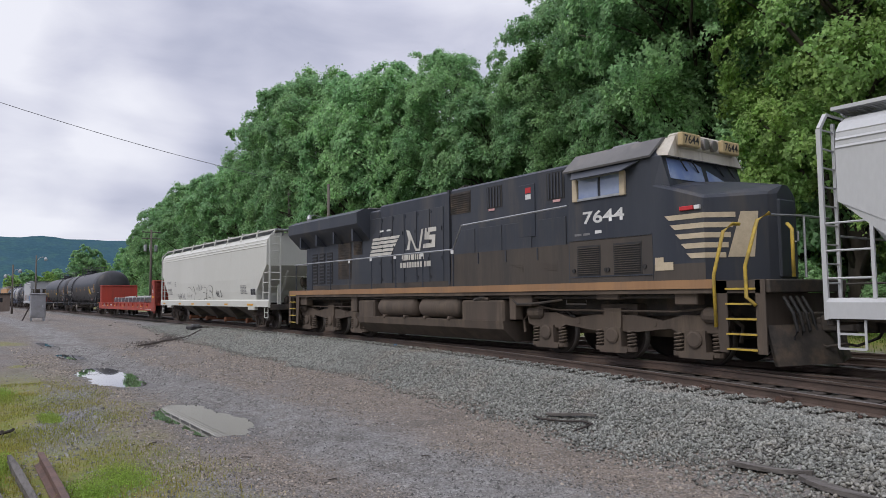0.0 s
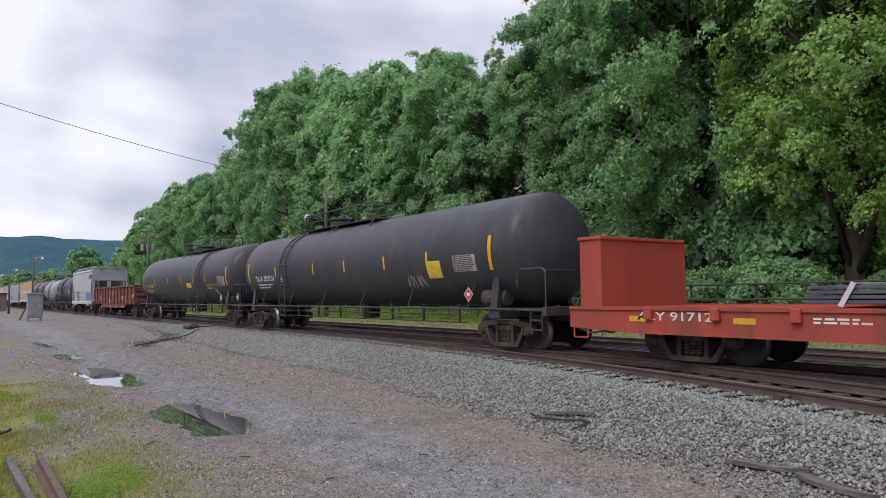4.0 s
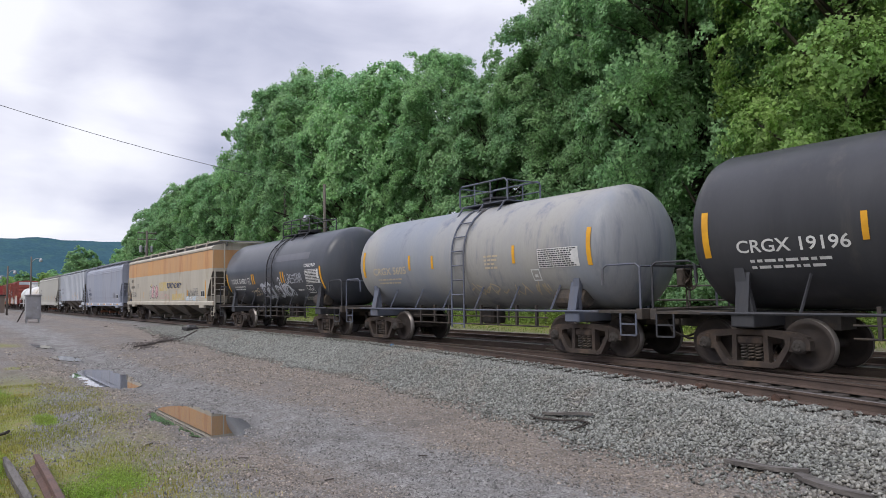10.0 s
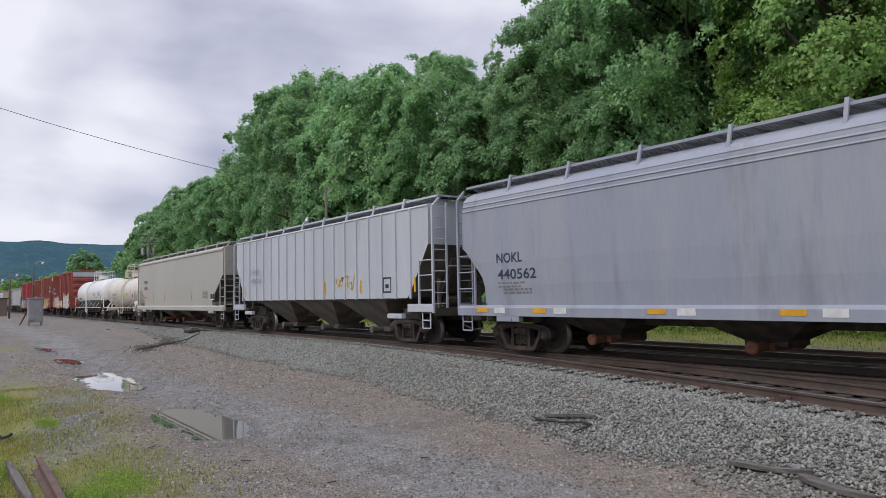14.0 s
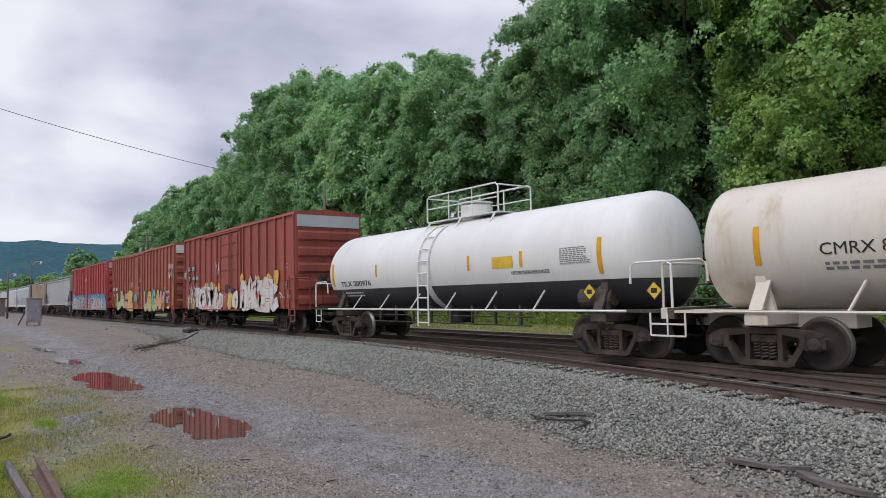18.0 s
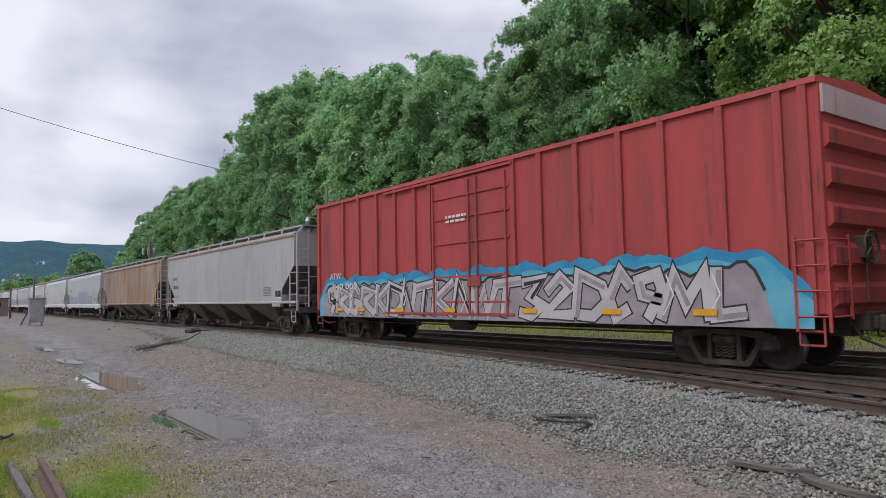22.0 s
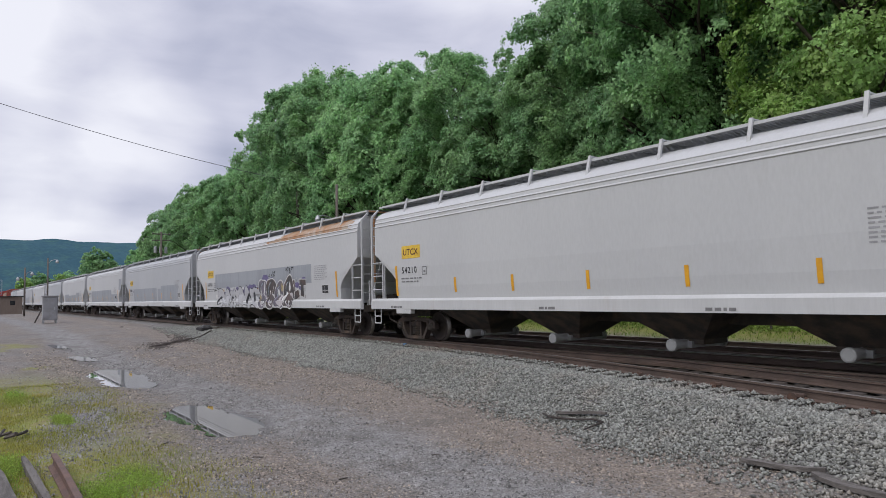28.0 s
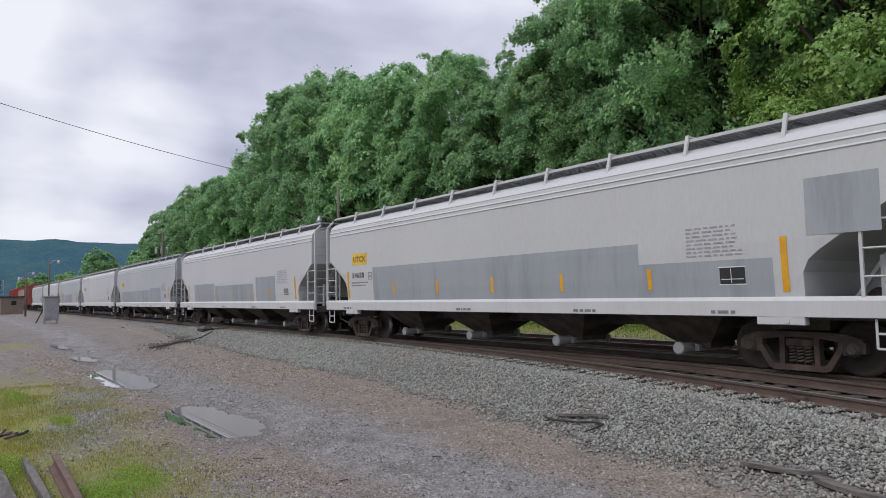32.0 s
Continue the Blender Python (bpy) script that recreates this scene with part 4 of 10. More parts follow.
    x, y = -30.6 - 6.9 * k + nr_.normal(0, 0.7, 1500) * (0.4 + 0.6 * k), 6.5 + 4.3 * k ** 1.1 + nr_.normal(0, 0.26, 1500) + 0.35 * np.sin(k * 14)
    stones("torn_earth", x, y, nr_.uniform(0.015, 0.075, 1500), M_CLOD, "dark torn earth and cable scraps by the switch", nr_, 0.1)
    for i in range(9):
        x, y = rng.uniform(-50, -34), rng.uniform(7.6, 10.0)
        bm = bmesh.new()
        s = rng.uniform(0.06, 0.16)
        box(bm, -s, s, -s * 0.6, s * 0.6, -0.03, s * 0.3, bevel=s * 0.14)
        o = part("stone", bm, M_TIE if i % 3 else C_STONE)
        o.matrix_basis = pose(x, y, ground_at(x, y), rng.uniform(-9, 9), rng.uniform(-9, 9), rng.uniform(0, 180))
        tagged(o, "loose dark chunk lying on the dirt", "stone", "loose chunks on the dirt")
    # driftwood at the foot of the ballast
    def board(x0, y0, x1, y1, w, th, label, lift=0.05, name="board"):
        z0, z1 = ground_at(x0, y0) + lift, ground_at(x1, y1) + lift
        bm = bmesh.new()
        n = 7
        rings = []
        d = Vector((x1 - x0, y1 - y0, 0)).normalized()
        u = Vector((-d.y, d.x, 0))
        for i in range(n):
            f = i / (n - 1)
            c = Vector((x0 + (x1 - x0) * f, y0 + (y1 - y0) * f, z0 + (z1 - z0) * f + 0.015 * math.sin(5 * f + x0)))
            k = w * (0.8 + 0.2 * math.sin(3 * f + y0)) * (0.55 if i in (0, n - 1) else 1)
            rings.append([c - u * k / 2 + Vector((0, 0, -th / 2)), c + u * k / 2 + Vector((0, 0, -th / 2)), c + u * k / 2 + Vector((0, 0, th / 2)), c - u * k / 2 + Vector((0, 0, th / 2))])
        loft(bm, rings)
        tagged(part(name, bm, M_GREYWOOD), label, "wood", "scrap wood on the ground")
    board(-4.77, 7.72, -3.76, 7.69, 0.12, 0.05, "grey weathered board at the foot of the ballast")
    board(-3.85, 7.61, -3.0, 7.36, 0.17, 0.05, "wide grey weathered board lying on gravel")
    board(-8.67, 8.52, -7.57, 8.53, 0.11, 0.04, "short grey board lying on the ballast slope", 0.09)
    bm = bmesh.new()
    pts = [(-8.94, 8.45), (-8.57, 8.3), (-8.1, 8.36), (-7.7, 8.38), (-7.5, 8.36), (-7.52, 8.2), (-7.58, 8.03)]
    tube(bm, [(x, y, ground_at(x, y) + 0.06 + 0.02 * (i % 2)) for i, (x, y) in enumerate(pts)], [0.015, 0.02, 0.018, 0.018, 0.02, 0.016, 0.012], 6)
    tagged(part("branch", bm, M_TIE), "dark crooked branch lying on the ballast", "branch", "scrap wood on the ground")
    for i in range(5):
        x, y = rng.uniform(-12, -6), rng.uniform(2.2, 6.5)
        bm = bmesh.new()
        a = rng.uniform(0, 6)
        tube(bm, [(x, y, ground_at(x, y) + 0.015), (x + 0.12 * math.cos(a), y + 0.12 * math.sin(a), ground_at(x, y) + 0.02)], 0.008, 5)
        tagged(part("twig", bm, M_TIE), "small dark twig on the dirt road", "twig", "twigs on the road")
    # remains of an old track in the grass
    old = thing("old_rail", "short rusty length of old rail lying in the grass", "rail", m=pose(0, 0, 0))
    part("rail", rail_mesh([(-10.55, 1.1), (-9.3, 1.09), (-6.2, 1.04)], ground_at(-9, 1.1) + 0.19), [M_RUST2, M_RUST2], old)
    board(-11.0, 0.78, -7.4, 0.88, 0.085, 0.09, "grey rotten timber lying in the grass", 0.05, "timber")
    board(-10.6, 0.42, -7.6, 0.55, 0.16, 0.12, "pale split timber lying in the grass", 0.05, "timber")
    for i in range(6):
        x, y = -13.2 + rng.uniform(-0.5, 0.5), 0.75 + rng.uniform(-0.25, 0.25)
        bm = bmesh.new()
        a = rng.uniform(0, 3)
        tube(bm, [(x, y, ground_at(x, y) + 0.05), (x + 0.25 * math.cos(a), y + 0.2 * math.sin(a), ground_at(x, y) + 0.11)], 0.025, 5)
        tagged(part("branch", bm, M_TIE), "dark broken branch in the grass", "branch", "broken branches in the grass")
    bm = bmesh.new()
    x, y = -18.9, 11.75
    for i in range(4):
        tube(bm, [(x + 0.05 * i, y, ground_at(x, y) + 0.02), (x + 0.03 * i + 0.03, y + 0.08, ground_at(x, y) + 0.1)], [0.05, 0.02], 6)
    tagged(part("rag", bm, C_SKYRAG), "small crumpled blue rag on the ballast", "rag")


def blades(name, n, place, hmin, hmax, width, material, label, seed):
    rng = np.random.default_rng(seed)
    x, y = place(rng, n)
    n = len(x)
    z = ground_height(x, y)
    h = rng.uniform(hmin, hmax, n)
    a = rng.uniform(0, 2 * np.pi, n)
    lean = rng.uniform(0.1, 0.7, n) * h
    dx, dy = np.cos(a), np.sin(a)
    base = np.stack([x, y, z - 0.01], -1)
    side = np.stack([-dy, dx, 0 * dx], -1) * width * rng.uniform(0.6, 1.3, n)[:, None]
    mid = base + np.stack([dx * lean * 0.4, dy * lean * 0.4, h * 0.6], -1)
    tip = base + np.stack([dx * lean, dy * lean, h], -1)
    v = np.stack([base - side, base + side, mid + side * 0.7, mid - side * 0.7, tip], 1)
    f = np.array([(0, 1, 2), (0, 2, 3), (3, 2, 4)])
    faces = (f[None] + 5 * np.arange(n)[:, None, None]).reshape(-1, 3)
    tagged(new(name, fast_mesh(name, v.reshape(-1, 3), faces, material)), label, "grass", kind="stuff")


def weeds(name, n, place, top, leaf, material, label, seed):
    """Low leafy weeds: small leaves in clumps of uneven height."""
    rng = np.random.default_rng(seed)
    x, y = place(rng, n)
    n = len(x)
    lump = np.clip(0.45 + 0.5 * wave(x, y, 2.7, 1.0) + 0.35 * wave(x, y, 7.0, 2.0), 0.05, 1)
    z = ground_height(x, y) + top * lump * rng.random(n) ** 0.6
    p = np.stack([x, y, z], -1)
    nrm = rng.normal(0, 0.55, (n, 3)) + np.array([0, -0.2, 0.8])
    nrm /= np.linalg.norm(nrm, axis=1)[:, None]
    t = np.cross(nrm, rng.normal(size=(n, 3)))
    t /= np.linalg.norm(t, axis=1)[:, None] + 1e-6
    b = np.cross(nrm, t)
    s = leaf * rng.uniform(0.6, 1.5, n)[:, None]
    v = np.stack([p - t * s, p + t * s * 0.6 - b * s * 0.6, p + t * s * 0.6 + b * s * 0.6], 1)
    tagged(new(name, fast_mesh(name, v.reshape(-1, 3), np.arange(n * 3).reshape(-1, 3), material)), label, "weeds", kind="stuff")


def build_grass():
    def near(rng, n):
        x, y = rng.uniform(-21, -6, n), rng.uniform(-0.8, 3.4, n)
        ww = wave(x, y, 1.3, 2.0) * 0.5 + wave(x, y, 3.7) * 0.3 + wave(x, y, 0.5) * 0.4
        g = smooth(3.3, 1.3, y + 0.9 * ww + 0.045 * (x + 8)) * smooth(-27, -17, x + 2 * ww)
        k = (rng.random(n) < g * np.clip(0.55 + 0.9 * wave(x, y, 2.3, 4.0), 0.06, 1)) & ((np.abs(y - 1.08) > 0.12) | (x < -10.6))
        return x[k], y[k]

    def tufts(rng, n):
        c = np.array([(-14.6, 1.65, 0.6, 0.18), (-18.8, 1.15, 1.0, 0.25), (-9.3, 1.85, 0.8, 0.35), (-10.9, 0.6, 0.9, 0.2), (-8.6, 1.4, 0.7, 0.28), (-9.6, 0.25, 1.1, 0.3)])
        i = rng.integers(0, len(c), n)
        return c[i, 0] + rng.normal(0, 0.5, n) * c[i, 2], c[i, 1] + rng.normal(0, 0.5, n) * c[i, 3]

    def far(rng, n):
        return rng.uniform(-75, 6, n), 19.4 + 5.5 * rng.random(n) ** 0.9
    blades("grass_dry", 120000, near, 0.015, 0.075, 0.0045, M_DRYGRASS, "dry yellow-green grass at the edge of the yard", 1)
    def shrubs(rng, n):
        return rng.uniform(-75, 6, n), 20.6 + 4.0 * rng.random(n) ** 0.8
    blades("grass_tuft", 9000, tufts, 0.02, 0.07, 0.005, M_GRASS, "bright green tufts of grass", 2)
    weeds("weeds_near", 15000, tufts, 0.1, 0.011, M_GRASS, "bright green leafy weeds in the dirt", 4)
    blades("grass_verge", 60000, far, 0.03, 0.12, 0.012, M_VERGE, "short green grass along the far track", 3)
    weeds("weeds_verge", 90000, shrubs, 0.75, 0.055, M_VERGE, "leafy green weeds along the far fence", 5)


def build_fence():
    e = thing("fence", "dark rail fence along the far side of the tracks", "fence")
    z = lambda x: ground_at(x, 21.5)
    post = None
    for x in np.arange(-48, 6, 2.4):
        if post is None:
            bm = bmesh.new()
            box(bm, -0.035, 0.035, -0.035, 0.035, -0.2, 1.6, bevel=0.01)
            post = part("post", bm, M_DARKFENCE, e)
            post.matrix_basis = pose(x, 21.5, z(x))
        else:
            again(post, "post", e, pose(x, 21.5, z(x)))
    for h in (1.05, 1.55):
        bm = bmesh.new()
        tube(bm, [(x, 21.44, z(x) + h) for x in np.arange(-48, 5, 2.4)], 0.035, 6)
        part("fence_rail", bm, M_DARKFENCE, e)


M_CLOD = surf("dark damp clods", (0.085, 0.07, 0.06), (0.055, 0.047, 0.042), 6, 0.95)
M_WIRE = surf("grey weathered wire", (0.13, 0.13, 0.14), None, 4, 0.7)
GLASS_DARK = surf("dark window", (0.02, 0.022, 0.025), None, 2, 0.1, fine=0)
P_TREAD_LIKE = surf("shiny steel cover", (0.12, 0.12, 0.125), (0.3, 0.3, 0.31), 8, 0.35, 0.7)
C_STONE = surf("pale stone", (0.35, 0.33, 0.3), None, 4, 0.85, bump=0.3)
C_SKYRAG = surf("blue cloth", (0.1, 0.2, 0.34), None, 6, 0.9)
M_RUST2 = surf("brown old rail", (0.16, 0.095, 0.075), (0.11, 0.07, 0.06), 5, 0.8, 0.1, bump=0.3, bump_scale=50)
M_DARKFENCE = surf("dark fence wood", (0.07, 0.062, 0.055), (0.05, 0.045, 0.04), 4, 0.85)
M_DRYGRASS = leaf_material("dry grass", (0.414, 0.360, 0.090), (0.276, 0.312, 0.063))
M_VERGE = leaf_material("verge grass", (0.26, 0.36, 0.08), (0.2, 0.3, 0.07))
build_hill()
build_poles()
build_yard()
build_grass()
build_fence()

# ---- train: paints ----


def paint(name, base, other=None, stain=None, at=0.6, soft=0.12, rough=0.55, streak=0.14, sc=0.9, **kw):
    return surf(name, base, other or tuple(c * 0.86 for c in base), sc, rough, stain=stain or tuple(c * 0.68 + 0.03 for c in base), stain_scale=1.6, stain_at=at,
                stain_soft=soft, stretch=(1, 1, streak), bump=0.04, bump_scale=18, fine=0.04, spec=0.3, **kw)


P_CREAM = paint("cream car paint", (0.59, 0.59, 0.54), (0.56, 0.56, 0.51), (0.48, 0.46, 0.4), 0.72, streak=0.3, sc=0.4)
P_WHITE = paint("white car paint", (0.51, 0.516, 0.515), (0.485, 0.491, 0.492), (0.43, 0.425, 0.41), 0.74, streak=0.3, sc=0.4)
P_WHITE2 = paint("pale grey car paint", (0.435, 0.447, 0.457), (0.41, 0.422, 0.433), (0.365, 0.365, 0.36), 0.73, streak=0.3, sc=0.4)
P_SILL = paint("clean white sill paint", (0.53, 0.535, 0.53), (0.49, 0.495, 0.49), (0.45, 0.43, 0.4), 0.7)
P_PATCH = paint("grey patch paint", (0.325, 0.342, 0.364), (0.3, 0.32, 0.343))
P_GREYBLUE = paint("faded blue-grey paint", (0.29, 0.315, 0.38), (0.33, 0.345, 0.39), (0.24, 0.25, 0.29), 0.62)
P_TAN = paint("dirty tan paint", (0.466, 0.431, 0.352), (0.414, 0.378, 0.308), (0.317, 0.246, 0.167), 0.64)
P_ORANGE = paint("faded orange band", (0.55, 0.31, 0.13), (0.5, 0.3, 0.15), (0.42, 0.2, 0.09), 0.6)
P_GREY = paint("weathered light grey paint", (0.41, 0.42, 0.42), (0.37, 0.375, 0.37), (0.29, 0.265, 0.23), 0.66, 0.2, streak=0.3, sc=0.5)
P_RUSTY = paint("rust-streaked tan paint", (0.35, 0.275, 0.195), (0.27, 0.22, 0.165), (0.31, 0.145, 0.062), 0.54, 0.13, streak=0.2, sc=0.8, stain2=((0.16, 0.115, 0.088), 1.2, 0.61, 0.1))
P_SILVER = paint("silver-grey ribbed paint", (0.5, 0.525, 0.56), (0.45, 0.47, 0.5), (0.38, 0.37, 0.36), 0.7)
P_MGRX = paint("warm grey paint", (0.435, 0.424, 0.374), (0.41, 0.4, 0.354), (0.36, 0.34, 0.295), 0.74, streak=0.3, sc=0.4)
P_RED = paint("red car paint", (0.3, 0.055, 0.045), (0.25, 0.05, 0.045), (0.16, 0.045, 0.04), 0.66)
P_BOX = paint("brick red boxcar paint", (0.359, 0.088, 0.064), (0.306, 0.077, 0.059), (0.2, 0.067, 0.053), 0.57, 0.17, stain2=((0.12, 0.06, 0.05), 2.4, 0.64, 0.08))
P_BOX2 = paint("orange-brown boxcar paint", (0.386, 0.117, 0.073), (0.326, 0.101, 0.067), (0.213, 0.077, 0.056), 0.57, 0.17, stain2=((0.12, 0.06, 0.05), 2.4, 0.64, 0.08))
P_BOX3 = paint("crimson boxcar paint", (0.439, 0.069, 0.067), (0.372, 0.063, 0.061), (0.266, 0.06, 0.056), 0.57, 0.17, stain2=((0.12, 0.06, 0.05), 2.4, 0.64, 0.08))
P_FLAT = paint("bright red flatcar paint", (0.413, 0.069, 0.044), (0.325, 0.062, 0.044), (0.188, 0.062, 0.044), 0.62)
P_GON = paint("brown gondola paint", (0.135, 0.064, 0.055), (0.085, 0.048, 0.044), (0.24, 0.07, 0.05), 0.54, 0.07, streak=0.5, stain2=((0.05, 0.035, 0.034), 1.4, 0.58, 0.08))
P_BLACK = paint("black tank paint", (0.042, 0.043, 0.048), (0.054, 0.055, 0.06), (0.084, 0.079, 0.074), 0.64, rough=0.42)
P_SLATETANK = paint("slate black tank paint", (0.062, 0.068, 0.08), (0.076, 0.081, 0.092), (0.1, 0.094, 0.092), 0.66, rough=0.3)
C_YELLOWWASH = surf("thin yellow spray", (0.5, 0.38, 0.15), (0.46, 0.41, 0.29), 3, 0.6)
C_CHALK = surf("thin white spray", (0.55, 0.57, 0.62), (0.4, 0.42, 0.46), 6, 0.6, fine=0.05)
P_BUFFED = paint("paler rectangle of buffed paint", (0.11, 0.113, 0.13), (0.125, 0.128, 0.145), rough=0.35)
P_TANKTRIM = paint("dull blue tank fittings", (0.12, 0.135, 0.175), (0.1, 0.112, 0.145), (0.13, 0.12, 0.115), 0.6)
P_BLUETANK = paint("blue-grey tank paint", (0.24, 0.262, 0.3), (0.34, 0.33, 0.305), (0.15, 0.17, 0.22), 0.62, rough=0.42, sc=0.4)
P_CREAMTANK = paint("cream tank paint", (0.62, 0.56, 0.47), (0.66, 0.62, 0.55), (0.5, 0.4, 0.29), 0.64, rough=0.45)
P_WHITETANK = paint("white tank paint", (0.74, 0.74, 0.72), (0.68, 0.68, 0.66), (0.55, 0.53, 0.48), 0.7, rough=0.4)
P_LOCO = paint("black locomotive paint", (0.036, 0.041, 0.053), (0.05, 0.055, 0.066), (0.078, 0.074, 0.07), 0.6, rough=0.4)
P_LOCODIRT = paint("dusty locomotive frame", (0.112, 0.087, 0.068), (0.076, 0.061, 0.05), (0.14, 0.108, 0.08), 0.6, rough=0.85)
P_LOCOSTRIPE = paint("dull tan stripe", (0.35, 0.2, 0.1), (0.28, 0.16, 0.085))
P_UNDER = surf("grimy steel", (0.07, 0.06, 0.052), (0.045, 0.04, 0.036), 3, 0.85, 0.1, bump=0.3, bump_scale=30, stain=(0.12, 0.09, 0.065), stain_scale=2.2)
P_HOPPER = surf("dusty hopper bottom and shaded slope", (0.15, 0.135, 0.115), (0.1, 0.09, 0.08), 2, 0.85, stain=(0.2, 0.16, 0.12), stain_scale=1.5, bump=0.15, bump_scale=25)
P_TRUCK = surf("rusty truck casting", (0.055, 0.041, 0.033), (0.037, 0.029, 0.025), 4, 0.9, 0.0, bump=0.35, bump_scale=40, stain=(0.1, 0.07, 0.05), stain_scale=3)
P_WHEEL = surf("brown wheel plate", (0.064, 0.05, 0.043), (0.046, 0.038, 0.034), 5, 0.75, 0.3, bump=0.2, bump_scale=40)
P_TREAD = surf("bright wheel rim", (0.3, 0.28, 0.26), (0.22, 0.2, 0.185), 3, 0.45, 0.8)
P_GRATE = surf("dull steel grating", (0.34, 0.35, 0.365), (0.27, 0.28, 0.29), 8, 0.65, 0.1)
C_FAINT = surf("faint grey stencil", (0.33, 0.33, 0.34), None, 5, 0.6, fine=0.03)
C_WHITE = surf("white marking", (0.7, 0.7, 0.68), None, 5, 0.6, fine=0.03)
C_BLACK = surf("black marking", (0.025, 0.025, 0.028), None, 5, 0.6, fine=0.03)
C_YELLOW = surf("yellow reflector", (0.72, 0.36, 0.015), (0.62, 0.3, 0.015), 5, 0.5, fine=0.03)
C_LABEL = surf("yellow label", (0.75, 0.5, 0.05), None, 5, 0.5, fine=0.03)
C_RED = surf("red marking", (0.55, 0.03, 0.035), None, 5, 0.5, fine=0.03)
C_GREY = surf("grey stencil", (0.2, 0.2, 0.2), None, 5, 0.6, fine=0.03)
C_TAN = surf("tan marking", (0.55, 0.46, 0.32), (0.47, 0.39, 0.27), 5, 0.6)
C_HANDRAIL = surf("yellow handrail", (0.55, 0.38, 0.05), (0.36, 0.26, 0.06), 6, 0.6)
C_SKY = surf("blue spray", (0.02, 0.2, 0.4), (0.03, 0.28, 0.46), 2, 0.6)
C_BLUE = surf("bright blue spray", (0.06, 0.2, 0.5), (0.09, 0.27, 0.56), 2, 0.6)
C_LILAC = surf("silver-mauve spray", (0.33, 0.29, 0.31), (0.25, 0.22, 0.24), 2, 0.6)
C_PINK = surf("pink spray", (0.6, 0.35, 0.33), (0.55, 0.28, 0.3), 2, 0.6)
C_AMBER = surf("amber spray", (0.62, 0.33, 0.06), (0.6, 0.42, 0.08), 2, 0.6)
C_FADE = surf("teal to yellow spray fade", (0.05, 0.4, 0.4), (0.58, 0.44, 0.1), 1.3, 0.6, stain=(0.4, 0.2, 0.26), stain_scale=0.9, stain_at=0.6, stain_soft=0.06)
C_FADEY = surf("yellow to orange spray fade", (0.6, 0.42, 0.07), (0.58, 0.28, 0.11), 1.2, 0.6, stain=(0.12, 0.4, 0.36), stain_scale=0.8, stain_at=0.6, stain_soft=0.08)
C_FADE2 = surf("orange to pink spray fade", (0.56, 0.27, 0.1), (0.48, 0.28, 0.33), 1.3, 0.6, stain=(0.5, 0.42, 0.12), stain_scale=0.9, stain_at=0.58, stain_soft=0.06)
C_SPOT = surf("white spray with red spots", (0.62, 0.6, 0.56), (0.55, 0.5, 0.47), 2, 0.6, stain=(0.5, 0.06, 0.05), stain_scale=4.0, stain_at=0.61, stain_soft=0.03)
C_SILVERLIGHT = surf("silver spray", (0.5, 0.47, 0.47), (0.42, 0.39, 0.4), 1.5, 0.55)
C_SKYPALE = surf("pale blue spray", (0.4, 0.5, 0.58), (0.5, 0.52, 0.5), 2, 0.6)
C_AQUA = surf("aqua spray", (0.12, 0.4, 0.5), (0.06, 0.32, 0.46), 2, 0.6)
P_FADEDPANEL = paint("faded pinkish white paint", (0.5, 0.42, 0.41), (0.45, 0.35, 0.34), (0.3, 0.12, 0.11), 0.6)
C_GREENSPRAY = surf("light green spray", (0.22, 0.42, 0.14), (0.16, 0.38, 0.2), 2, 0.6)
C_FADEDGREY = surf("faded grey stencil", (0.4, 0.36, 0.36), None, 5, 0.6)
C_DUSK = surf("grey-violet spray with ochre flecks", (0.17, 0.155, 0.19), (0.09, 0.085, 0.1), 2.5, 0.5, stain=(0.42, 0.33, 0.15), stain_scale=2.2, stain_at=0.6, stain_soft=0.05)
C_PURPLE = surf("purple spray", (0.11, 0.09, 0.2), (0.15, 0.13, 0.25), 2, 0.6)
C_SILVERPALE = surf("pale silver spray", (0.4, 0.405, 0.42), (0.46, 0.46, 0.47), 1.5, 0.5)
C_SOOT = surf("soot-black spray", (0.05, 0.05, 0.05), (0.1, 0.07, 0.06), 2, 0.45)
P_RUSTWASH = paint("rust wash over pale paint", (0.4, 0.34, 0.27), (0.36, 0.25, 0.16), (0.33, 0.155, 0.06), 0.5, 0.12, streak=0.6)
C_MAROON = surf("dark maroon lettering", (0.1, 0.03, 0.02), None, 5, 0.6)
C_BROWN = surf("brown spray", (0.24, 0.13, 0.1), (0.3, 0.18, 0.14), 2, 0.6)
C_DARKBLUE = surf("dark blue lettering", (0.035, 0.045, 0.09), None, 5, 0.6)

SPEED_KEYS = [0.0, 29.08, 58.24, 87.47, 116.76, 146.06, 175.32, 204.53, 233.70, 262.85, 291.98, 321.13, 350.32, 379.60, 408.98, 438.50, 468.15]


def run_at(t):
    """How far the train has come after t seconds."""
    return float(np.interp(t, np.arange(0, 32.1, 2.0), SPEED_KEYS))


CARS, TEXTS = [], []          # (thing, place at the start, half length, wheelsets); (curve object, parent, side, x, z, length)
SHARED = {}


def shared(key, make, material, parent, name, m=Matrix(), smooth=False, label=""):
    """A part whose mesh is built once for the whole train."""
    if key not in SHARED:
        o = part(name, make(), material, parent, label, smooth)
        SHARED[key] = o.data
    else:
        o = new(name, SHARED[key])
        o.parent = parent
        if label:
            o["label"] = label
    o.matrix_basis = m
    return o


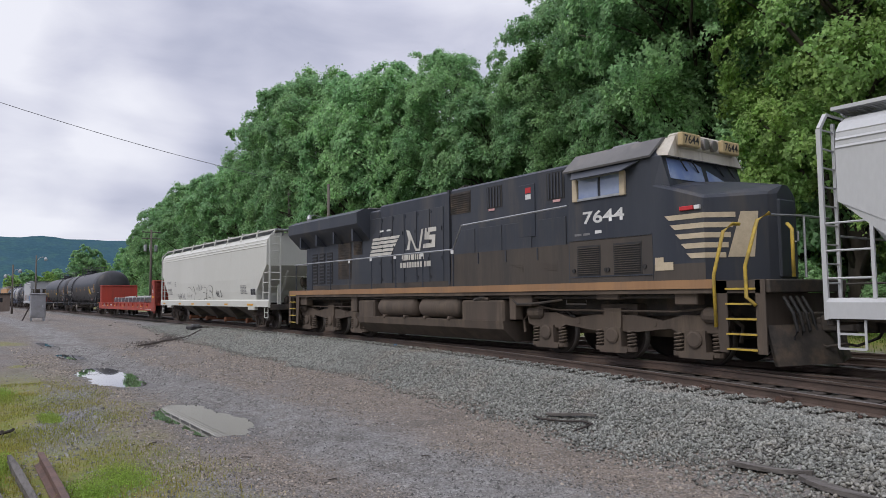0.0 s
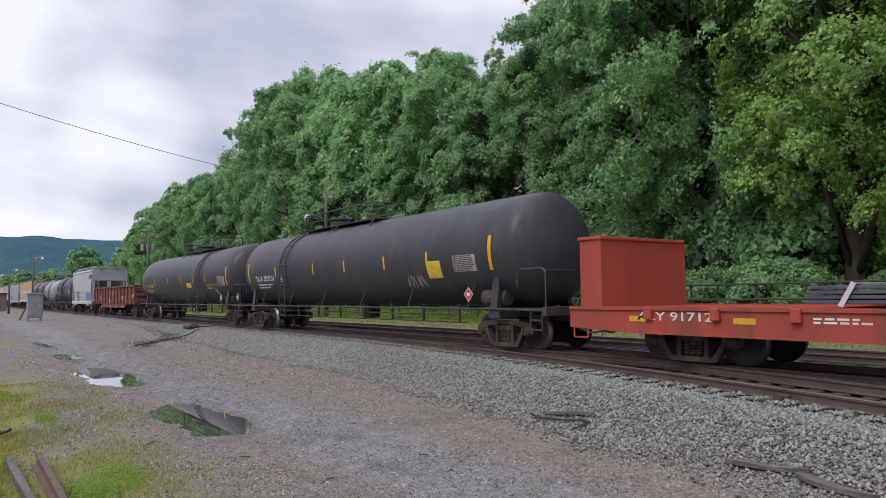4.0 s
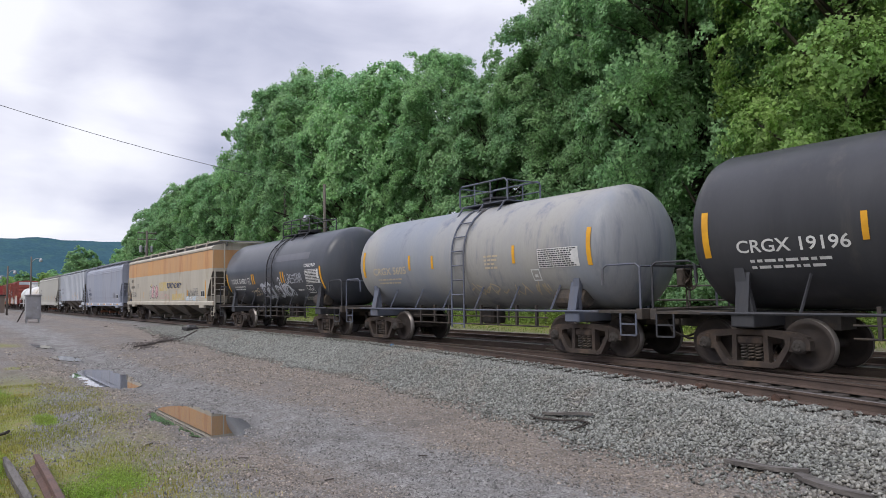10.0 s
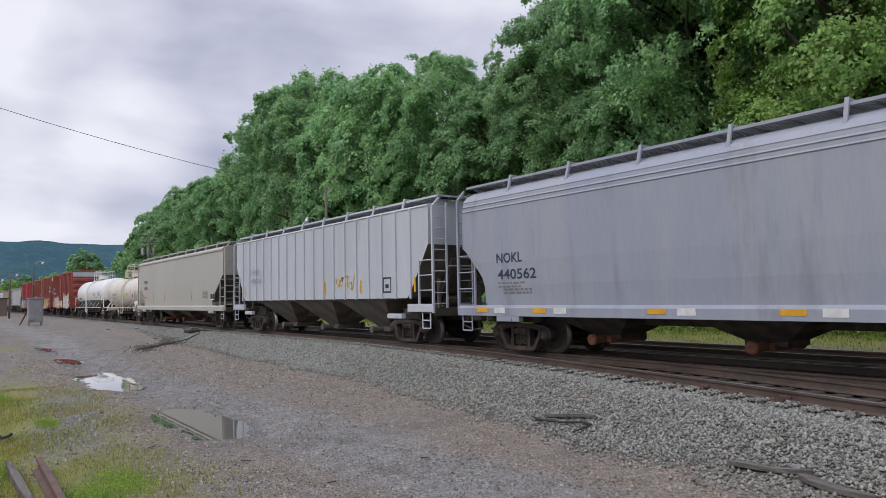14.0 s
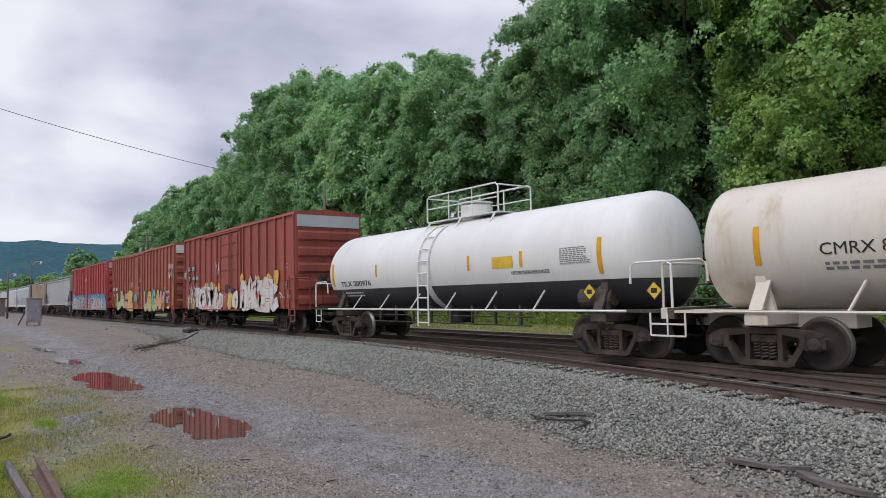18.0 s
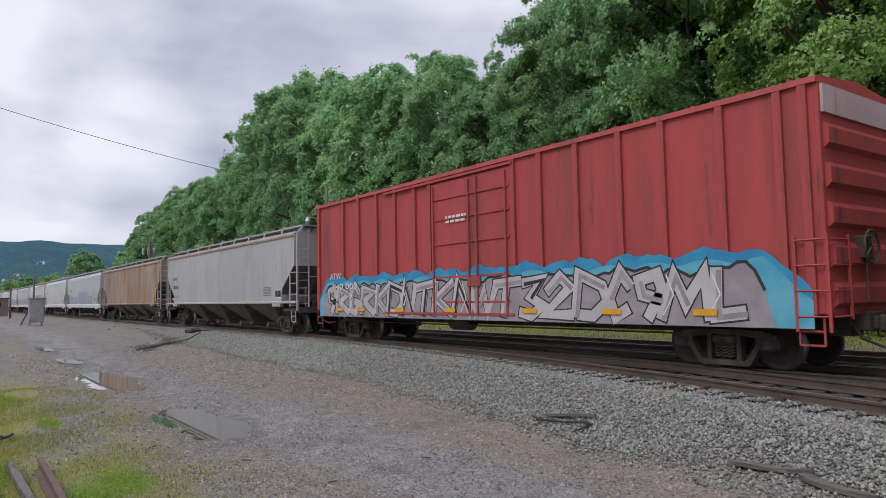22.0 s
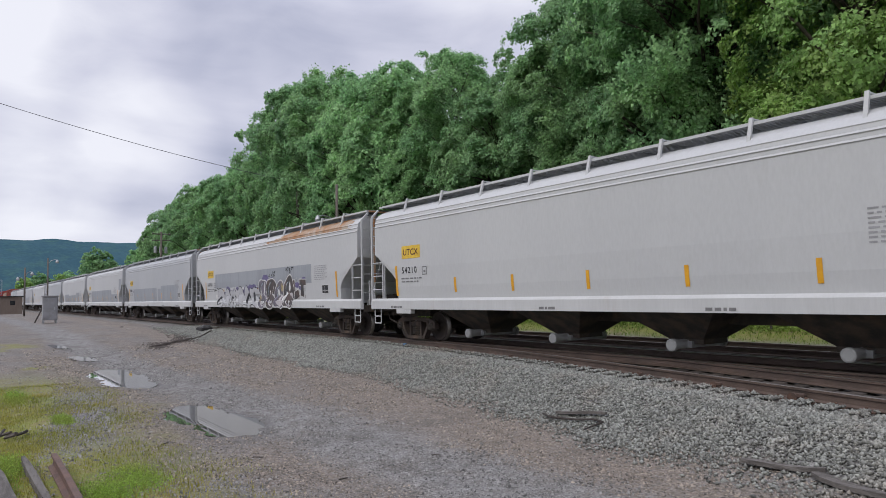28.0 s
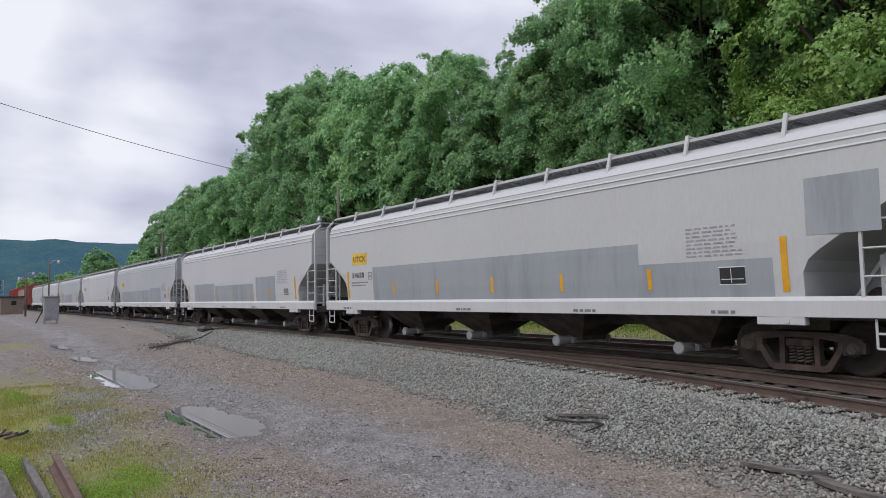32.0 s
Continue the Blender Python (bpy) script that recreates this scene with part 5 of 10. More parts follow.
# ---- train: running gear ----
def wheelset_bm(r):
    bm = bmesh.new()
    k = r / 0.457
    prof = [(0.0, -0.83), (0.07, -0.83), (0.085, -0.79), (0.13, -0.77), (0.33 * k, -0.735), (0.375 * k, -0.785), (r, -0.79), (r + 0.004, -0.70), (r + 0.026, -0.685),
            (r + 0.022, -0.655), (0.37 * k, -0.655), (0.33 * k, -0.69), (0.13, -0.66), (0.085, -0.62), (0.08, 0.0)]
    prof += [(a, -b) for a, b in prof[::-1][1:]]
    seg = 36
    loft(bm, [[(p[0] * math.cos(a), p[1], p[0] * math.sin(a)) for p in prof] for a in (2 * math.pi * i / seg for i in range(seg + 1))], False, closed=False)
    bmesh.ops.remove_doubles(bm, verts=bm.verts, dist=0.0005)
    for f in bm.faces:
        c = f.calc_center_median()
        if abs(math.hypot(c.x, c.z) - r) < 0.03 and abs(c.y) > 0.6:
            f.material_index = 1
    return bm


def side_frame_bm(half=0.889):
    """One cast side frame: arched top chord, thick slanting arms, a spring seat and pedestal jaws over the axle ends."""
    bm = bmesh.new()
    lo, hi = -1.09, -0.93
    top = [(-half - 0.17, 0.5), (-half - 0.13, 0.63), (-half + 0.08, 0.7), (-0.4, 0.73), (0.4, 0.73), (half - 0.08, 0.7), (half + 0.13, 0.63), (half + 0.17, 0.5)]
    under = [(half + 0.11, 0.5), (half - 0.02, 0.575), (half - 0.2, 0.57), (0.3, 0.63), (-0.3, 0.63), (-half + 0.2, 0.57), (-half + 0.02, 0.575), (-half - 0.11, 0.5)]
    extrude_y(bm, top + under, lo, hi)
    for d in (-1, 1):
        # slanting arm from the pedestal to the spring seat, the column beside the springs and the jaw
        extrude_y(bm, [(d * (half - 0.13), 0.62), (d * (half - 0.24), 0.6), (d * 0.66, 0.49), (d * 0.47, 0.19), (d * 0.36, 0.13), (d * 0.44, 0.06), (d * 0.53, 0.09), (d * (half - 0.16), 0.42)], lo - 0.015, hi)
        extrude_y(bm, [(d * 0.34, 0.68), (d * 0.25, 0.68), (d * 0.26, 0.12), (d * 0.35, 0.12)], lo, hi)
        extrude_y(bm, [(d * (half + 0.19), 0.4), (d * (half + 0.19), 0.56), (d * (half + 0.1), 0.62), (d * (half + 0.11), 0.4)], lo, hi)
        extrude_y(bm, [(d * (half - 0.17), 0.36), (d * (half - 0.17), 0.6), (d * (half - 0.09), 0.6), (d * (half - 0.1), 0.36)], lo, hi)
        box(bm, d * half - 0.1, d * half + 0.1, -1.1, -0.92, 0.53, 0.63, bevel=0.015)
    extrude_y(bm, [(-0.46, 0.06), (0.46, 0.06), (0.38, 0.16), (-0.38, 0.16)], lo - 0.03, hi)
    box(bm, -0.24, 0.24, lo - 0.015, hi, 0.46, 0.61, bevel=0.03)
    return bm


def bolster_bm():
    bm = bmesh.new()
    box(bm, -0.19, 0.19, -0.93, 0.93, 0.42, 0.7, bevel=0.03)
    return bm


def bearing_bm():
    bm = bmesh.new()
    tube(bm, [(0, -0.98, 0), (0, -1.1, 0), (0, -1.13, 0), (0, -1.17, 0)], [0.125, 0.125, 0.11, 0.075], 16)
    for k in range(3):
        a = 2 * math.pi * k / 3 + 0.5
        tube(bm, [(0.05 * math.cos(a), -1.16, 0.05 * math.sin(a)), (0.05 * math.cos(a), -1.19, 0.05 * math.sin(a))], 0.018, 6)
    return bm


def springs_bm():
    bm = bmesh.new()
    for x in (-0.14, 0.0, 0.14):
        coil = [(x + 0.055 * math.cos(a), -1.02 + 0.055 * math.sin(a), 0.18 + 0.28 * a / (10 * math.pi)) for a in np.linspace(0, 10 * math.pi, 51)]
        tube(bm, coil, 0.019, 5)
    return bm


def add_truck(car, x, wheels, r=0.457):
    tr = shared("truck", bolster_bm, P_TRUCK, car, "truck_bolster", pose(x, 0, 0), label="rusty cast steel truck")
    for s in (0, 180):
        turn = pose(0, 0, 0, 0, 0, s)
        shared("side_frame", side_frame_bm, P_TRUCK, tr, "side_frame", turn)
        shared("springs", springs_bm, P_UNDER, tr, "spring_nest", turn)
    for d in (-0.889, 0.889):
        w = shared("wheelset", lambda: wheelset_bm(0.457), [P_WHEEL, P_TREAD], tr, "wheelset", pose(d, 0, 0.457), True)
        wheels.append((w, d, 0.457))
        shared("bearing", bearing_bm, P_UNDER, tr, "bearing_cap", pose(d, 0, 0.457))


def coupler_bm():
    bm = bmesh.new()
    box(bm, -0.75, 0.12, -0.1, 0.1, 0.74, 0.96, bevel=0.02)
    box(bm, 0.1, 0.42, -0.16, 0.13, 0.7, 1.0, bevel=0.04)
    tube(bm, [(-0.25, -0.35, 0.9), (-0.05, -0.4, 0.6), (0.25, -0.25, 0.45), (0.5, -0.1, 0.5)], 0.028, 6)
    box(bm, -0.3, 0.02, -0.3, 0.3, 0.72, 1.05, bevel=0.02)
    return bm


def add_ends(car, half, rear=0.0, fore=0.0):
    for s in (0, 1):
        shared("coupler", coupler_bm, P_UNDER, car, "coupler", pose(half + fore if not s else -half - rear, 0, 0, 0, 0, 180 * s))


def stirrup_bm():
    bm = bmesh.new()
    for x in (-0.2, 0.2):
        bar(bm, (x, 0, 0.0), (x, 0, -0.45), 0.035, 0.02)
    for z in (-0.22, -0.45):
        bar(bm, (-0.2, 0, z), (0.2, 0, z), 0.02, 0.035)
    return bm


# ---- train: markings ----
def flat_part(name, parent, quads, side, material, off=0.006, label=""):
    """Painted patches (x0, x1, z0, z1) that follow the side of a car."""
    bm = bmesh.new()
    for x0, x1, z0, z1 in quads:
        n = max(1, int(abs(z1 - z0) / 0.07))
        cols = [[bm.verts.new((x, side(z0 + (z1 - z0) * i / n) - off, z0 + (z1 - z0) * i / n)) for i in range(n + 1)] for x in (x0, x1)]
        for i in range(n):
            bm.faces.new((cols[0][i], cols[1][i], cols[1][i + 1], cols[0][i + 1]))
    o = part(name, bm, material, parent, label)
    return o


def small_print(parent, side, x, z, w, rows, material, h=0.05, gap=0.085, seed=0, word=(0.06, 0.22), space=0.045):
    """Lines of writing too small to read."""
    rng = random.Random(seed + int(x * 100))
    q = []
    for i in range(rows):
        a = x
        while a < x + w * rng.uniform(0.8, 1.0) - 0.05:
            b = min(x + w, a + rng.uniform(*word))
            q.append((a, b, z - gap * i - h, z - gap * i))
            a = b + space
    flat_part("lettering", parent, q, side, material, 0.007)


def reflectors(parent, side, xs, z, w=0.09, h=0.3, material=None):
    for x in xs:
        flat_part("reflector", parent, [(x, x + w, z, z + h)], side, material or C_YELLOW, 0.008, "")


def words(parent, text, side, x, z, length, height, material, spread=1.0, bold=0.0):
    cu = bpy.data.curves.new("lettering", "FONT")
    cu.body, cu.size, cu.space_character = text, 1.0, spread
    cu.resolution_u, cu.offset = 3, bold or (0.0 if set("MW") & set(text) else 0.014)
    TEXTS.append((new("lettering", cu), parent, side, x, z, length, height, material))


def finish_words():
    dg = bpy.context.evaluated_depsgraph_get()
    made = []
    for ob, parent, side, x, z, length, height, material in TEXTS:
        me = bpy.data.meshes.new_from_object(ob.evaluated_get(dg))
        v = np.empty(len(me.vertices) * 3)
        me.vertices.foreach_get("co", v)
        v = v.reshape(-1, 3)
        lo, hi = v.min(0), v.max(0)
        if isinstance(side, float):        # on a front face
            py = x + (v[:, 0] - lo[0]) / max(1e-6, hi[0] - lo[0]) * length
            pz = z + (v[:, 1] - lo[1]) / max(1e-6, hi[1] - lo[1]) * height
            me.vertices.foreach_set("co", np.stack([py * 0 + side, py, pz], -1).astype(np.float32).ravel())
            me.update()
            made.append((ob, me, parent, material))
            continue
        px = x + (v[:, 0] - lo[0]) / max(1e-6, hi[0] - lo[0]) * length
        pz = z + (v[:, 1] - lo[1]) / max(1e-6, hi[1] - lo[1]) * height
        py = np.array([side(q) for q in pz]) - 0.008
        me.vertices.foreach_set("co", np.stack([px, py, pz], -1).astype(np.float32).ravel())
        me.update()
        made.append((ob, me, parent, material))
    for ob, me, parent, material in made:
        bpy.data.objects.remove(ob)
        me.materials.clear()
        me.materials.append(material)
        new("lettering", me).parent = parent
    TEXTS.clear()


def curved(pts, n=5):
    """A smooth line through the points."""
    p = [Vector(q) for q in pts]
    p = [p[0] * 2 - p[1]] + p + [p[-1] * 2 - p[-2]]
    out = []
    for a, b, c, d in zip(p, p[1:], p[2:], p[3:]):
        for i in range(n):
            t = i / n
            out.append(0.5 * (2 * b + (c - a) * t + (2 * a - 5 * b + 4 * c - d) * t * t + (3 * b - a - 3 * c + d) * t ** 3))
    return out + [p[-2]]


def stroke(bm, side, pts, w, off, mi, grow=0.0, flare=None):
    """A painted stroke along (x, z) points, as one strip with mitred corners; flare: foot and head heights between which it narrows."""
    p = [Vector(q) for q in pts]
    d0, d1 = (p[1] - p[0]).normalized(), (p[-1] - p[-2]).normalized()
    p[0], p[-1] = p[0] - d0 * (0.3 * w * 0.5 + grow), p[-1] + d1 * (0.3 * w * 0.5 + grow)
    rows = []
    for k, q in enumerate(p):
        a = (q - p[k - 1]).normalized() if k else (p[1] - p[0]).normalized()
        b = (p[k + 1] - q).normalized() if k < len(p) - 1 else a
        m = Vector((-a.y - b.y, a.x + b.x))
        if m.length < 0.3:
            m = Vector((-a.y, a.x))
        m.normalize()
        s = (w / 2 * (1 if flare is None else 1.3 - 0.55 * (q.y - flare[0]) / (flare[1] - flare[0])) + grow) / max(0.45, abs(m.dot(Vector((-a.y, a.x)))))
        rows.append([bm.verts.new((c.x, side(c.y) - off, c.y)) for c in (q + m * s, q - m * s)])
    for r0, r1 in zip(rows, rows[1:]):
        bm.faces.new((r0[0], r0[1], r1[1], r1[0])).material_index = mi


def blob(bm, side, cx, cz, rx, rz, off, mi, rng):
    ring = []
    for i in range(14):
        a = 2 * math.pi * i / 14
        k = rng.uniform(0.82, 1.15)
        ring.append((cx + rx * k * math.cos(a), cz + rz * k * math.sin(a)))
    f = bm.faces.new([bm.verts.new((x, side(z) - off, z)) for x, z in ring])
    f.material_index = mi


FORMS = {
    "W": [[(0, 1), (0.2, 0), (0.48, 0.75), (0.74, 0), (1, 1)]], "A": [[(0, 0), (0.42, 1), (1, 0)], [(0.2, 0.32), (0.8, 0.32)]],
    "K": [[(0.1, 0), (0.14, 1)], [(0.95, 1), (0.2, 0.5), (1, 0)]], "E": [[(0.95, 0.9), (0.2, 0.95), (0.08, 0.06), (1, 0.03)], [(0.15, 0.5), (0.8, 0.52)]],
    "L": [[(0.08, 1), (0.2, 0.06), (0.95, 0.14)]], "G": [[(0.92, 0.82), (0.5, 1), (0.1, 0.62), (0.2, 0.12), (0.68, 0), (0.95, 0.35), (0.55, 0.46)]],
    "N": [[(0.05, 0), (0.16, 1), (0.8, 0.05), (0.95, 1)]], "D": [[(0.1, 0.02), (0.12, 1), (0.78, 0.82), (0.95, 0.4), (0.6, 0.02), (0.2, 0.05)]],
    "S": [[(0.92, 0.86), (0.3, 1), (0.15, 0.64), (0.8, 0.42), (0.75, 0.04), (0.02, 0.08)]], "R": [[(0.1, 0), (0.14, 0.98), (0.85, 0.8), (0.25, 0.46), (1, 0)]],
    "P": [[(0.85, 0.45), (0.3, 0.5), (0.15, 0.9), (0.7, 1), (0.9, 0.6), (0.55, 0)]], "B": [[(0.08, 0.92), (0.8, 0.92), (0.4, 0.56), (0.92, 0.3), (0.5, 0), (0.05, 0.1)]],
    "Z": [[(0.1, 0.72), (0.5, 1), (0.86, 0.72), (0.1, 0.05), (1, 0.05)]], "M": [[(0.02, 0), (0.2, 1), (0.5, 0.35), (0.8, 1), (1, 0)]],
    "C": [[(0.95, 0.8), (0.5, 1), (0.1, 0.5), (0.45, 0), (0.95, 0.22)]], "T": [[(0, 0.95), (1, 0.95)], [(0.5, 0.9), (0.45, 0)]]}


def graffiti(parent, side, x0, x1, z0, z1, mats, forms, seed, line=None, cloud=None, weight=0.26, edge=0.05, core=None, label="spray-painted graffiti letters"):
    """Wild-style letter forms: a cloud behind, a dark outline, filled strokes, a bright core and specks."""
    rng = random.Random(seed)
    bm = bmesh.new()
    n = len(forms)
    w, h = (x1 - x0) / n, z1 - z0
    if cloud:
        for i in range(int(n * 2.2)):
            a = x0 + (x1 - x0) * (i + 0.5) / int(n * 2.2)
            blob(bm, side, a, z0 + h * rng.uniform(0.5, 0.95), w * rng.uniform(0.2, 0.42), h * rng.uniform(0.1, 0.24), 0.004 + 0.0002 * i, 1, rng)
    wt = weight * min(w, h * 0.8)
    glyphs = []
    for i, f in enumerate(forms):
        a, b = x0 + w * i - 0.06 * w, x0 + w * (i + 1.0) + 0.16 * w
        lean, drop, rise_ = rng.uniform(-0.06, 0.14) * w, rng.uniform(0, 0.08), rng.uniform(0.84, 1.0)
        st = [[(a + wt / 2 + (b - a - wt) * u + lean * v + rng.uniform(-0.03, 0.03) * w, z0 + wt / 2 + (h - wt) * (drop + (rise_ - drop) * v) + rng.uniform(-0.02, 0.02) * h) for u, v in s] for s in FORMS[f]]
        glyphs.append(([curved(q) for q in st], 2 + i % len(mats)))
    for st, m in glyphs:
        for k, s in enumerate(st):
            stroke(bm, side, s, wt, 0.0125 + 0.0004 * k, 0, edge, (z0, z1))
    for i, (st, m) in enumerate(glyphs):
        for k, s in enumerate(st):
            stroke(bm, side, s, wt, 0.0165 + 0.0006 * k + 0.0015 * (i % 2), m, 0, (z0, z1))
            if core:
                stroke(bm, side, s, wt * 0.3, 0.0205 + 0.0004 * k, 2 + len(mats))
    for i in range(n * 2):
        a, b = rng.uniform(x0, x1), rng.uniform(z0 + 0.1 * h, z1)
        stroke(bm, side, [(a, b), (a + rng.uniform(-0.06, 0.06) * w, b - 0.1 * h)], 0.03, 0.0225, rng.choice([0, 2]))
    for v in bm.verts:
        v.co.z = min(max(v.co.z, z0 - 0.02), z1 + 0.16)
    tagged(part("graffiti", bm, [line or C_BLACK, cloud or line or C_BLACK] + list(mats) + ([core] if core else []), parent, label), kind="stuff")


def bubbles(parent, side, x0, x1, z0, z1, n, fills, line, shine, seed, cloud=None, edge=0.05, shade=None, label="rounded spray-painted graffiti forms"):
    """Fat rounded forms that overlap, each with an outline, a dark inner slit, a shaded foot and a shine stroke."""
    rng = random.Random(seed)
    bm = bmesh.new()
    w, h = (x1 - x0) / n, z1 - z0

    def form(cx, cz, rx, rz, off, mi, ph, square=2.6, lobe=0.1):
        ring = []
        for i in range(28):
            a = 2 * math.pi * i / 28
            ca, sa = math.cos(a), math.sin(a)
            k = (abs(ca) ** square + abs(sa) ** square) ** (-1 / square) * (1 + lobe * math.sin(3 * a + ph) + 0.5 * lobe * math.sin(5 * a + 2 * ph))
            z = min(max(cz + rz * k * sa, z0 - 0.04), z1 + 0.14)
            ring.append((cx + rx * k * ca + 0.12 * (z - cz), z))
        mid = bm.verts.new((cx, side(cz) - off, cz))
        vs = [bm.verts.new((x, side(z) - off, z)) for x, z in ring]
        for p, q in zip(vs, vs[1:] + vs[:1]):
            bm.faces.new((mid, p, q)).material_index = mi
    if cloud:
        for i in range(n * 2):
            form(x0 + (x1 - x0) * rng.uniform(0.02, 1.0), z0 + h * rng.uniform(0.35, 0.95), h * rng.uniform(0.12, 0.3), h * rng.uniform(0.12, 0.28), 0.004 + 0.0002 * i, 1, rng.random() * 6, 2.0, 0.03)
    for i in range(n):
        cx, top = x0 + w * (i + 0.5), rng.uniform(0.8, 1.0)
        cz, rz, rx, ph = z0 + h * top / 2, h * top / 2 * 0.95, w * 0.58, rng.random() * 6
        o = 0.0125 + 0.0016 * (i % 4)
        m = 2 + i % len(fills)
        form(cx, cz, rx + edge, rz + edge, o, 0, ph)
        form(cx, cz, rx, rz, o + 0.0006, m, ph)
        if shade:
            form(cx + 0.1 * w, cz - 0.45 * rz, rx * 0.6, rz * 0.42, o + 0.0009, 3 + len(fills), ph + 1)
        for _ in range(2):
            form(cx + rng.uniform(-0.25, 0.25) * w, cz + rng.uniform(-0.5, 0.4) * h * 0.5, w * rng.uniform(0.05, 0.1), h * rng.uniform(0.1, 0.2), o + 0.0012, 0, rng.random() * 6, 2.2, 0.15)
        a = cx - 0.3 * w
        stroke(bm, side, curved([(a, cz - 0.3 * rz), (a + 0.05 * w, cz + 0.45 * rz), (a + 0.3 * w, cz + 0.72 * rz)]), 0.035, o + 0.0014, 2 + len(fills))
        a = cx + rng.uniform(-0.1, 0.35) * w
        stroke(bm, side, curved([(a, z0 + 0.02), (a + rng.uniform(-0.2, 0.2) * w, cz - 0.1 * h), (a + rng.uniform(-0.25, 0.1) * w, cz + 0.2 * h)]), edge * 0.8, o + 0.0016, 0)
    tagged(part("graffiti", bm, [line, cloud or line] + list(fills) + [shine, shade or line], parent, label), kind="stuff")


def flames(parent, side, x0, x1, z0, z1, n, material, seed, label="wavering brown spray-painted strands"):
    rng = random.Random(seed)
    bm = bmesh.new()
    for i in range(n):
        a = x0 + (x1 - x0 - 0.5) * i / n
        pts = [(a + 0.22 + rng.uniform(-0.04, 0.04), z0), (a + 0.16, z0 + 0.3 * (z1 - z0)), (a, z0 + 0.62 * (z1 - z0)), (a + 0.2 + rng.uniform(-0.06, 0.06), z1 - rng.uniform(0, 0.14))]
        stroke(bm, side, curved(pts), (x1 - x0) / n * rng.uniform(0.4, 0.8), 0.006 + 0.0008 * (i % 3), 0)
    tagged(part("graffiti", bm, material, parent, label), kind="stuff")


def burner(parent, side, x0, x1, z0, z1, seed, cloud, cloud2, fill, shade, line, label):
    """A long silver piece: a bumpy cloud, a jagged mass of letters, dark inner lines and shadows."""
    rng = random.Random(seed)
    bm = bmesh.new()
    n = int((x1 - x0) / 0.16)
    xs = [x0 + (x1 - x0) * i / n for i in range(n + 1)]

    def strip(low, tops, off, mi):
        v = [[bm.verts.new((x, side(z) - off, z)) for z in (low, t)] for x, t in zip(xs, tops)]
        for p, q in zip(v, v[1:]):
            bm.faces.new((p[0], q[0], q[1], p[1])).material_index = mi
    ends = [min(1, (x - x0) / 0.5, (x1 - x) / 0.8) for x in xs]
    c1 = [z0 + (z1 + 0.02 + 0.13 * abs(math.sin(x * 1.9 + 0.4)) + 0.1 * abs(math.sin(x * 3.3)) + 0.06 * abs(math.sin(x * 7.1 + 1)) - z0) * (0.45 + 0.55 * e) for x, e in zip(xs, ends)]
    c2 = [z0 + (z1 - 0.06 + 0.12 * abs(math.sin(x * 2.7 + 1)) - z0) * (0.4 + 0.6 * e) for x, e in zip(xs, ends)]
    strip(z0, c1, 0.004, 0)
    strip(z0, c2, 0.006, 1)
    pts, x = [(x0 + 0.35, z0 + 0.25)], x0 + 0.5
    while x < x1 - 1.0:
        pts += [(x, z1 - rng.uniform(0.05, 0.3)), (x + rng.uniform(0.15, 0.3), z1 - rng.uniform(-0.04, 0.12))]
        x += rng.uniform(0.4, 0.75)
    pts += [(x1 - 0.85, z1 - 0.3), (x1 - 0.7, z0 + 0.15)]
    px_, pz_ = [q[0] for q in pts], [q[1] for q in pts]
    strip(z0, [max(z0 + 0.01, float(np.interp(x, px_, pz_, z0, z0))) for x in xs], 0.008, 3)
    stroke(bm, side, [(x, float(np.interp(x, px_, pz_))) for x in xs if px_[0] < x < px_[-1]], 0.06, 0.0105, 4)
    forms = list(FORMS.values())
    x, k = x0 + 0.45, 0
    h = z1 - z0
    while x < x1 - 1.6:
        w = rng.uniform(0.8, 1.3)
        for s in rng.choice(forms):
            q = [(x + 0.12 + (w - 0.2) * u + 0.12 * v, z0 + 0.14 + (h - 0.3) * v * rng.uniform(0.9, 1.08)) for u, v in s]
            stroke(bm, side, q, 0.24, 0.012 + 0.0003 * (k % 3), 4, 0.035)
            stroke(bm, side, q, 0.24, 0.0135 + 0.0003 * (k % 3), 2)
            stroke(bm, side, [(a + 0.05, b - 0.03) for a, b in q[:3]], 0.1, 0.0155 + 0.0003 * (k % 3), rng.choice([3, 3, 4]))
            k += 1
        if rng.random() < 0.5:
            a = x + rng.uniform(0, w)
            stroke(bm, side, [(a, z0 + 0.2), (a + 0.25, z0 + h * 0.5), (a + 0.1, z1 - 0.2)], 0.03, 0.0175, 5)
        x += w * rng.uniform(0.72, 0.86)
    for v in bm.verts:
        v.co.z = min(max(v.co.z, z0 - 0.02), z1 + 0.4)
    tagged(part("graffiti", bm, [cloud, cloud2, fill, shade, line, C_WHITE], parent, label), kind="stuff")


def scrawl(parent, side, x0, x1, z0, z1, material, n, seed, w=0.045):
    rng = random.Random(seed)
    bm = bmesh.new()
    for i in range(n):
        a = x0 + (x1 - x0) * i / n
        b = a + (x1 - x0) / n * 1.1
        pts = [(rng.uniform(a, b), rng.uniform(z0, z1)) for _ in range(5)]
        stroke(bm, side, curved(pts), w, 0.007 + 0.0025 * (i % 3), 0)
    tagged(part("graffiti", bm, material, parent, "thin spray-painted scrawl"), kind="stuff")


